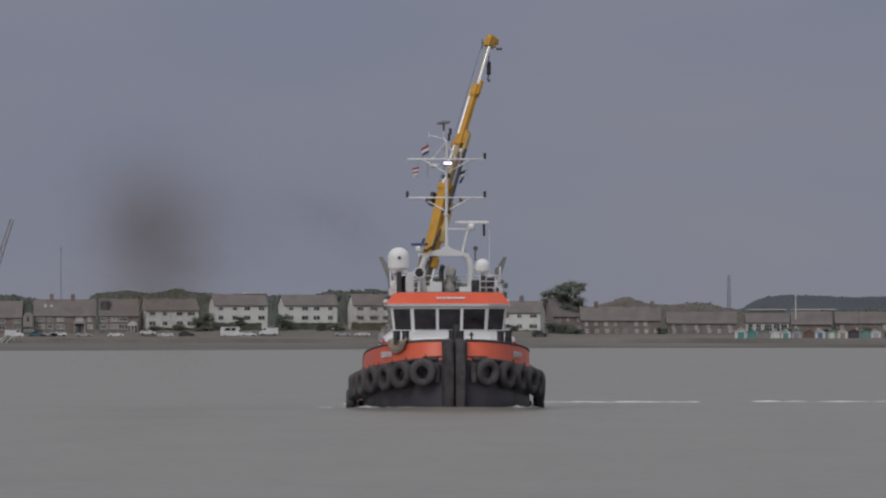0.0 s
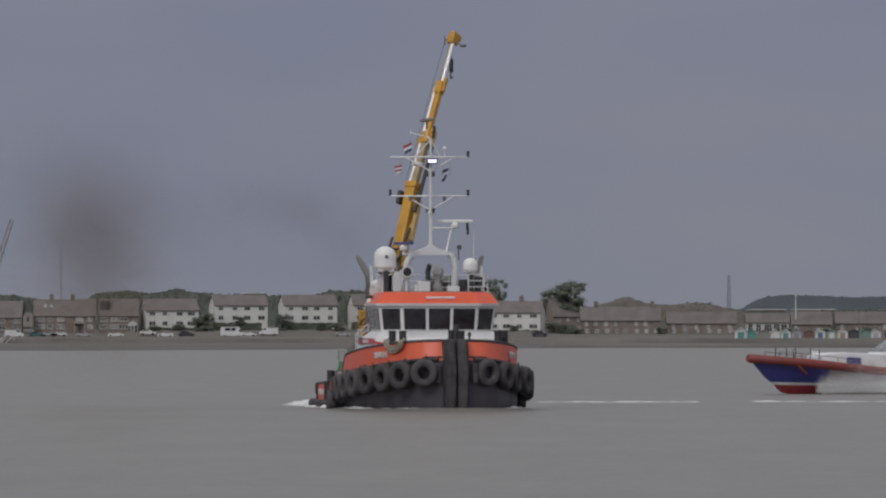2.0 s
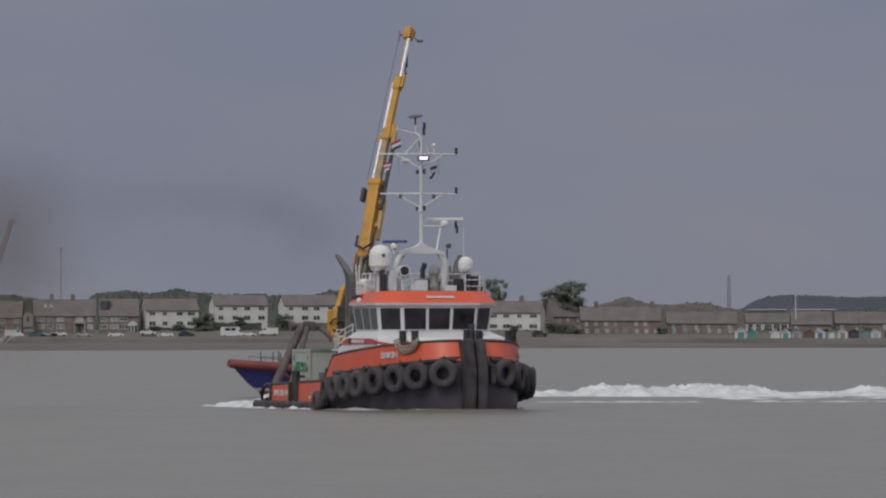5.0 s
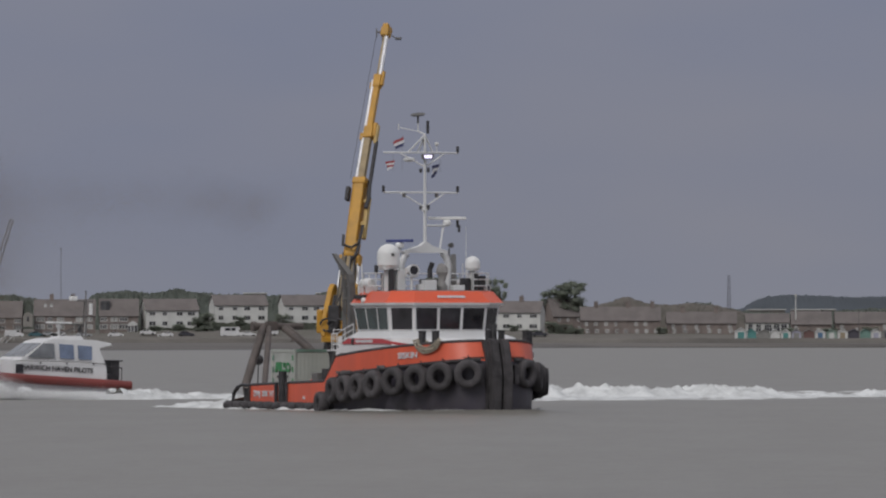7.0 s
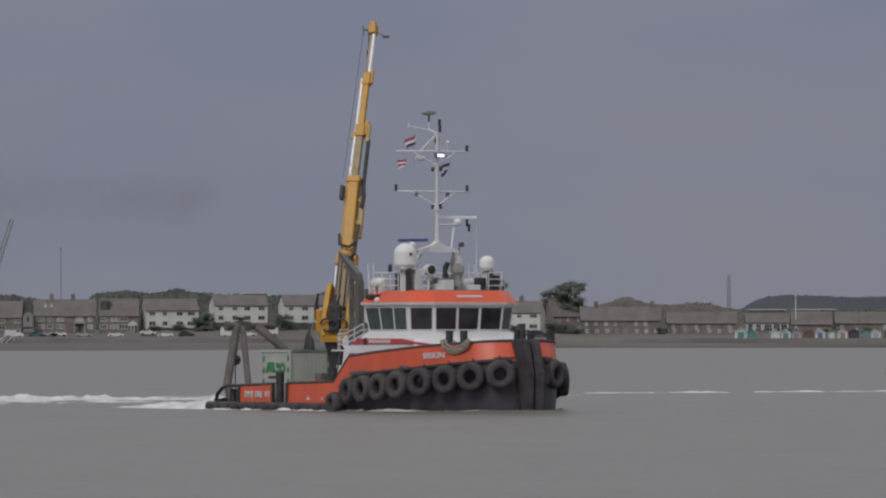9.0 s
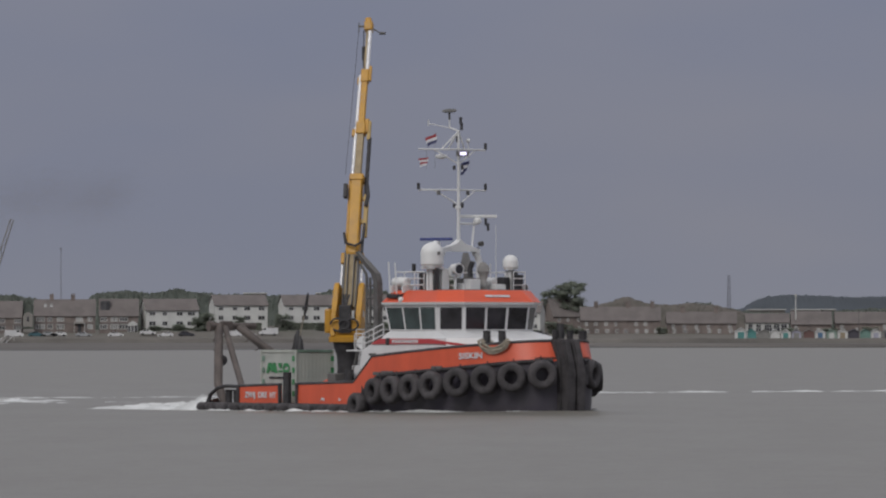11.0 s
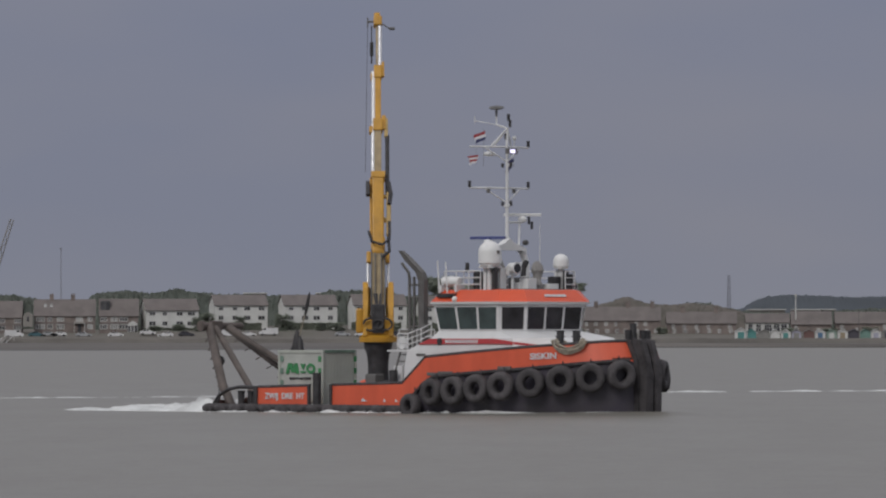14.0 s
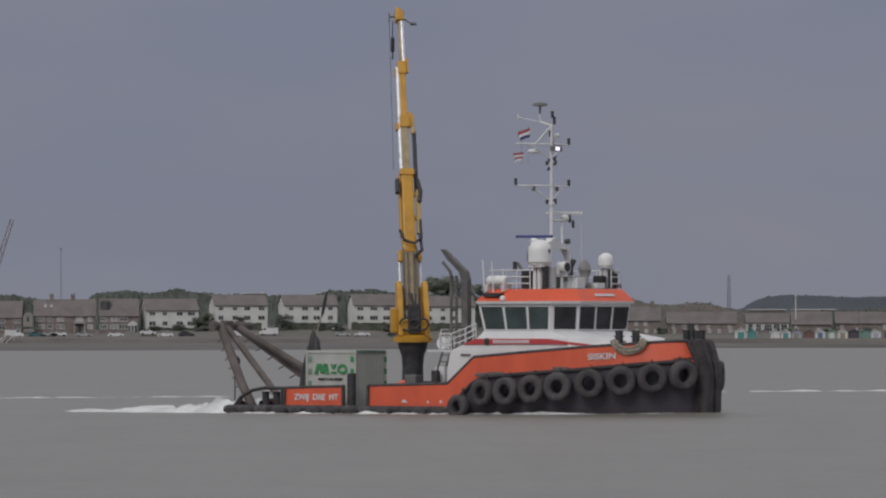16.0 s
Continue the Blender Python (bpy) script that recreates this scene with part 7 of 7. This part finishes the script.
def wake_pieces():
    """Wake of the launch left on the water: crests that rise as it passes and sink to a flat foam line."""
    made = []
    for k in range(22):
        t = -1.6 + 0.5 * k
        x, y = launch_at(t)
        live = (1.0 if 2.7 < t < 4.8 else 0.45) * 0.72 + 0.3 * noise.noise((k * 0.83, 3, 1)) + 0.1 * math.sin(k * 1.1)
        rows = []
        for i in range(45):
            u = -3.7 + 7.4 * i / 44
            end = max(0, 1 - abs(u / 3.7) ** 4)
            row = []
            for j in range(33):
                v = -1 + 2 * j / 32
                ridge = max(0, 1 - abs(v) ** 2.2) * end
                row.append((u, v * 6.0, -0.2 + ridge * max(0.45, live * 2.05) * (0.1 + 0.87 * rough(u * 0.7 + 5.2 * k, v * 3.2, 2))))
            rows.append(row)
        crest = foam_sheet("wake_crest", rows, M_FOAM, "breaking white crest of the launch's wake")
        rows = []
        for i in range(45):
            u = -3.4 + 6.8 * i / 44
            end = max(0, 1 - abs(u / 3.4) ** 6)
            rows.append([(u, v * 2.4 + 0.5 * noise.noise((u * 0.4 + k, 2, 2)), -0.1 + (0.25 if t < 3.6 else 0.215) * max(0, 1 - v * v) * end * rough(u * 0.4 + 3.1 * k, v, 4)) for v in [-1 + j / 5 for j in range(11)]])
        line_rows, rows = rows, []
        for i in range(61):
            u = -4.2 + 8.4 * i / 60
            row = []
            for j in range(49):
                v = j / 48
                near = 3 + 36 * v
                fade = math.sin(math.pi * min(1, 0.12 + 0.88 * v)) ** 0.6 * max(0, 1 - abs(u / 4.2) ** 6) * (0.55 + 0.75 * live)
                row.append((u + 0.4 * near, near, -0.13 + 0.3 * fade * rough(u * 0.3 + 4.4 * k, near * 0.2, 11)))
            rows.append(row)
        froth = foam_sheet("wake_froth", rows, M_FOAM, "thin broken froth spreading from the launch's wake")
        rows = line_rows
        made.append((t, x, y, crest, froth, foam_sheet("wake_line", rows, M_FOAM, "thin foam line left by the launch's wake")))
    return made


def smoke_puff(name, seed, count, sx, sz, speck, label="dark drifting puff of diesel soot"):
    """A loose cloud of very fine soot flakes."""
    rs = np.random.RandomState(seed)
    c = rs.normal(size=(count, 3)) * (sx, sx, sz)
    for f, amp in ((0.9, 0.28), (2.1, 0.12)):
        ph = rs.uniform(0, 6.28, 6)
        c[:, 0] += amp * np.sin(f * c[:, 2] * 1.7 + ph[0]) + amp * np.sin(f * c[:, 1] * 1.3 + ph[1])
        c[:, 2] += amp * np.sin(f * c[:, 0] * 1.5 + ph[2]) + amp * np.sin(f * c[:, 1] * 1.9 + ph[3])
    return flakes(name, rs, c, speck, M_SOOT, label, "smoke")


CUTTER = pilot_boat()
TUG_FOAM = tug_foam()
STREAKS = water_streaks()
CUTTER_WASH = pilot_wash()
WAKE = wake_pieces()


def smoke():
    """Puffs as (object, rows): place at the start, drift and slow spreading."""
    out = []
    for dx, dz, sx, sz, n, vx, vz in ((0, 0, 1.15, 1.25, 9000, -1.62, 0.03), (-0.9, 0.9, 1.0, 1.0, 3600, -1.74, 0.10), (0.7, -0.6, 1.0, 1.0, 4200, -1.5, -0.02), (0.4, -2.2, 1.1, 1.1, 3800, -1.55, -0.10), (-1.2, -0.6, 1.2, 1.5, 3000, -1.85, 0.0), (0.8, 1.1, 1.2, 0.9, 2400, -1.45, 0.12), (-0.6, 2.6, 1.6, 0.9, 1300, -1.75, 0.12), (2.8, 0.4, 1.4, 0.8, 1100, -1.7, 0.08), (5.0, 0.9, 1.5, 0.7, 1000, -1.6, 0.08), (0.6, -3.2, 1.2, 1.0, 2400, -1.6, -0.06)):
        ob = smoke_puff("smoke_puff", 41 + len(out), int(32 * n), sx * 1.6, sz * 1.8, 0.0088)
        x0, z0 = -15.1 + dx, 9.0 + dz
        out.append((ob, [(t, pose(x0 + vx * t, 384 + 0.2 * t, z0 + vz * t, 0, 0, 2.0 * t)) for t in (0.0, 4.0, 8.0, 16.0)]))
    # younger, thinner smoke that leaves the starboard stack and drifts off
    for k in range(15):
        t0 = -3.2 + 0.55 * k
        ob = smoke_puff("smoke_wisp", 80 + k, 7500 if 1.5 < t0 < 4.6 else 5200 if t0 < 2 else 1800, 0.85, 0.65, 0.0105, "thin trail of diesel smoke drifting off")
        x0, y0 = -3.14 - 0.46 * t0, 382.8 - 1.1 * t0
        rows = []
        for t in sorted({0.0, 16.0, *[min(16.0, max(0.0, t0 + d)) for d in (-0.6, 0.0, 0.5, 1.2, 2.2, 4.0, 7.0, 10.0)]}):
            a = t - t0
            if a < 0:
                rows.append((t, pose(x0 + 0.9, y0, 4.6)))
            else:
                rows.append((t, pose(x0 - 0.3 - 1.5 * a - 0.12 * max(0, a - 3) ** 2, y0 + 0.2 * a, 7.9 + 3.1 * (1 - math.exp(-a / 1.9)), 0, 0, 6 * a)))
        out.append((ob, rows))
    return out


SMOKE = smoke()

TUG_ROWS = [(0.0, 0.02, 382.94, -87.32), (1.0, -0.62, 380.79, -84.62), (2.0, -1.13, 378.51, -81.86), (3.0, -1.50, 376.17, -79.06), (4.0, -1.85, 374.0, -76.22), (6.5, -2.29, 369.53, -68.51), (7.5, -2.29, 368.19, -65.36), (9.0, -2.02, 366.27, -60.97), (11.5, -1.05, 361.4, -53.25), (12.5, -0.50, 359.93, -49.94), (13.5, 0.21, 358.21, -46.88), (14.5, 0.98, 355.99, -43.79), (15.25, 1.66, 354.03, -41.88), (16.0, 2.42, 351.97, -39.83)]


def motions():
    tug_poses = [(t, pose(x, y, 0, 0, 0, a)) for t, x, y, a in TUG_ROWS]
    for ob in (TUG, BOX, *TUG_FOAM):
        walk(ob, tug_poses)
    walk(POLE, [(t, m @ pose(-12.7, 1.5, 0.4)) for t, m in tug_poses])
    cut = [(t, pose(*launch_at(t), curve([(2.5, 0.08), (3.0, 0.05), (4.0, -0.06), (6.5, -0.13), (9.0, -0.1)], t) + 0.02 * math.sin(2.1 * t), 0, -1.0 + 0.5 * math.sin(1.7 * t), P_HEAD)) for t in (0.0, 1.5, 2.5, 3.0, 3.5, 4.0, 4.5, 5.5, 6.5, 7.0, 7.5, 9.0, 16.0)]
    walk(CUTTER, cut)
    flat = [(t, pose(launch_at(t)[0], launch_at(t)[1] - 1.5 * max(0, t - 3), 0, 0, 0, P_HEAD)) for t in (0.0, 3.0, 4.0, 5.0, 6.5, 7.0, 7.5, 9.0, 16.0)]
    for ob in CUTTER_WASH:
        walk(ob, flat)
    for t, x, y, ob, froth, line in WAKE:
        hold = 3.6 if t > 3.3 else 4.6
        spread = 24 if t < 3.6 else 5
        rows = []
        for s in sorted({0.0, 16.0, *[max(0.0, min(16.0, t + d)) for d in (0.75, 1.5, hold, hold + 1.7, 11.0)]}):
            a = s - t
            z = -1.6 if a < 1.0 else 0.0 if a < hold + 0.2 else -1.1 if a < 9 else -1.6
            rows.append((s, pose(x, y - 4.2 * min(5.0, max(0, a)), z, 0, 0, P_HEAD)))
        walk(ob, rows)
        walk(froth, [(q, pose(x, y, -0.5 if q - t < 1.2 else 0.0 if q - t < 4.4 else -0.5, 0, 0, P_HEAD)) for q in sorted({0.0, 16.0, *[max(0.0, min(16.0, t + d)) for d in (1.1, 2.0, 4.3, 6.0)]})])
        walk(line, [(q, pose(x, y + spread * (1 - math.exp(-max(0, q - t) / 5)), -0.7 if q - t < 1.0 else 0.0, 0, 0, P_HEAD)) for q in sorted({0.0, 16.0, *[max(0.0, min(16.0, t + d)) for d in (0.9, 2.4, 5.0, 8.0, 11.0)]})])
    for ob in STREAKS:
        walk(ob, [(0.0, pose(0, 0, 0)), (4.5, pose(0, 0, 0)), (7.0, pose(0, 0, -0.12)), (9.0, pose(0, 0, -0.4)), (16.0, pose(0, 0, -0.4))])
    for ob, rows in SMOKE:
        walk(ob, rows)


motions()
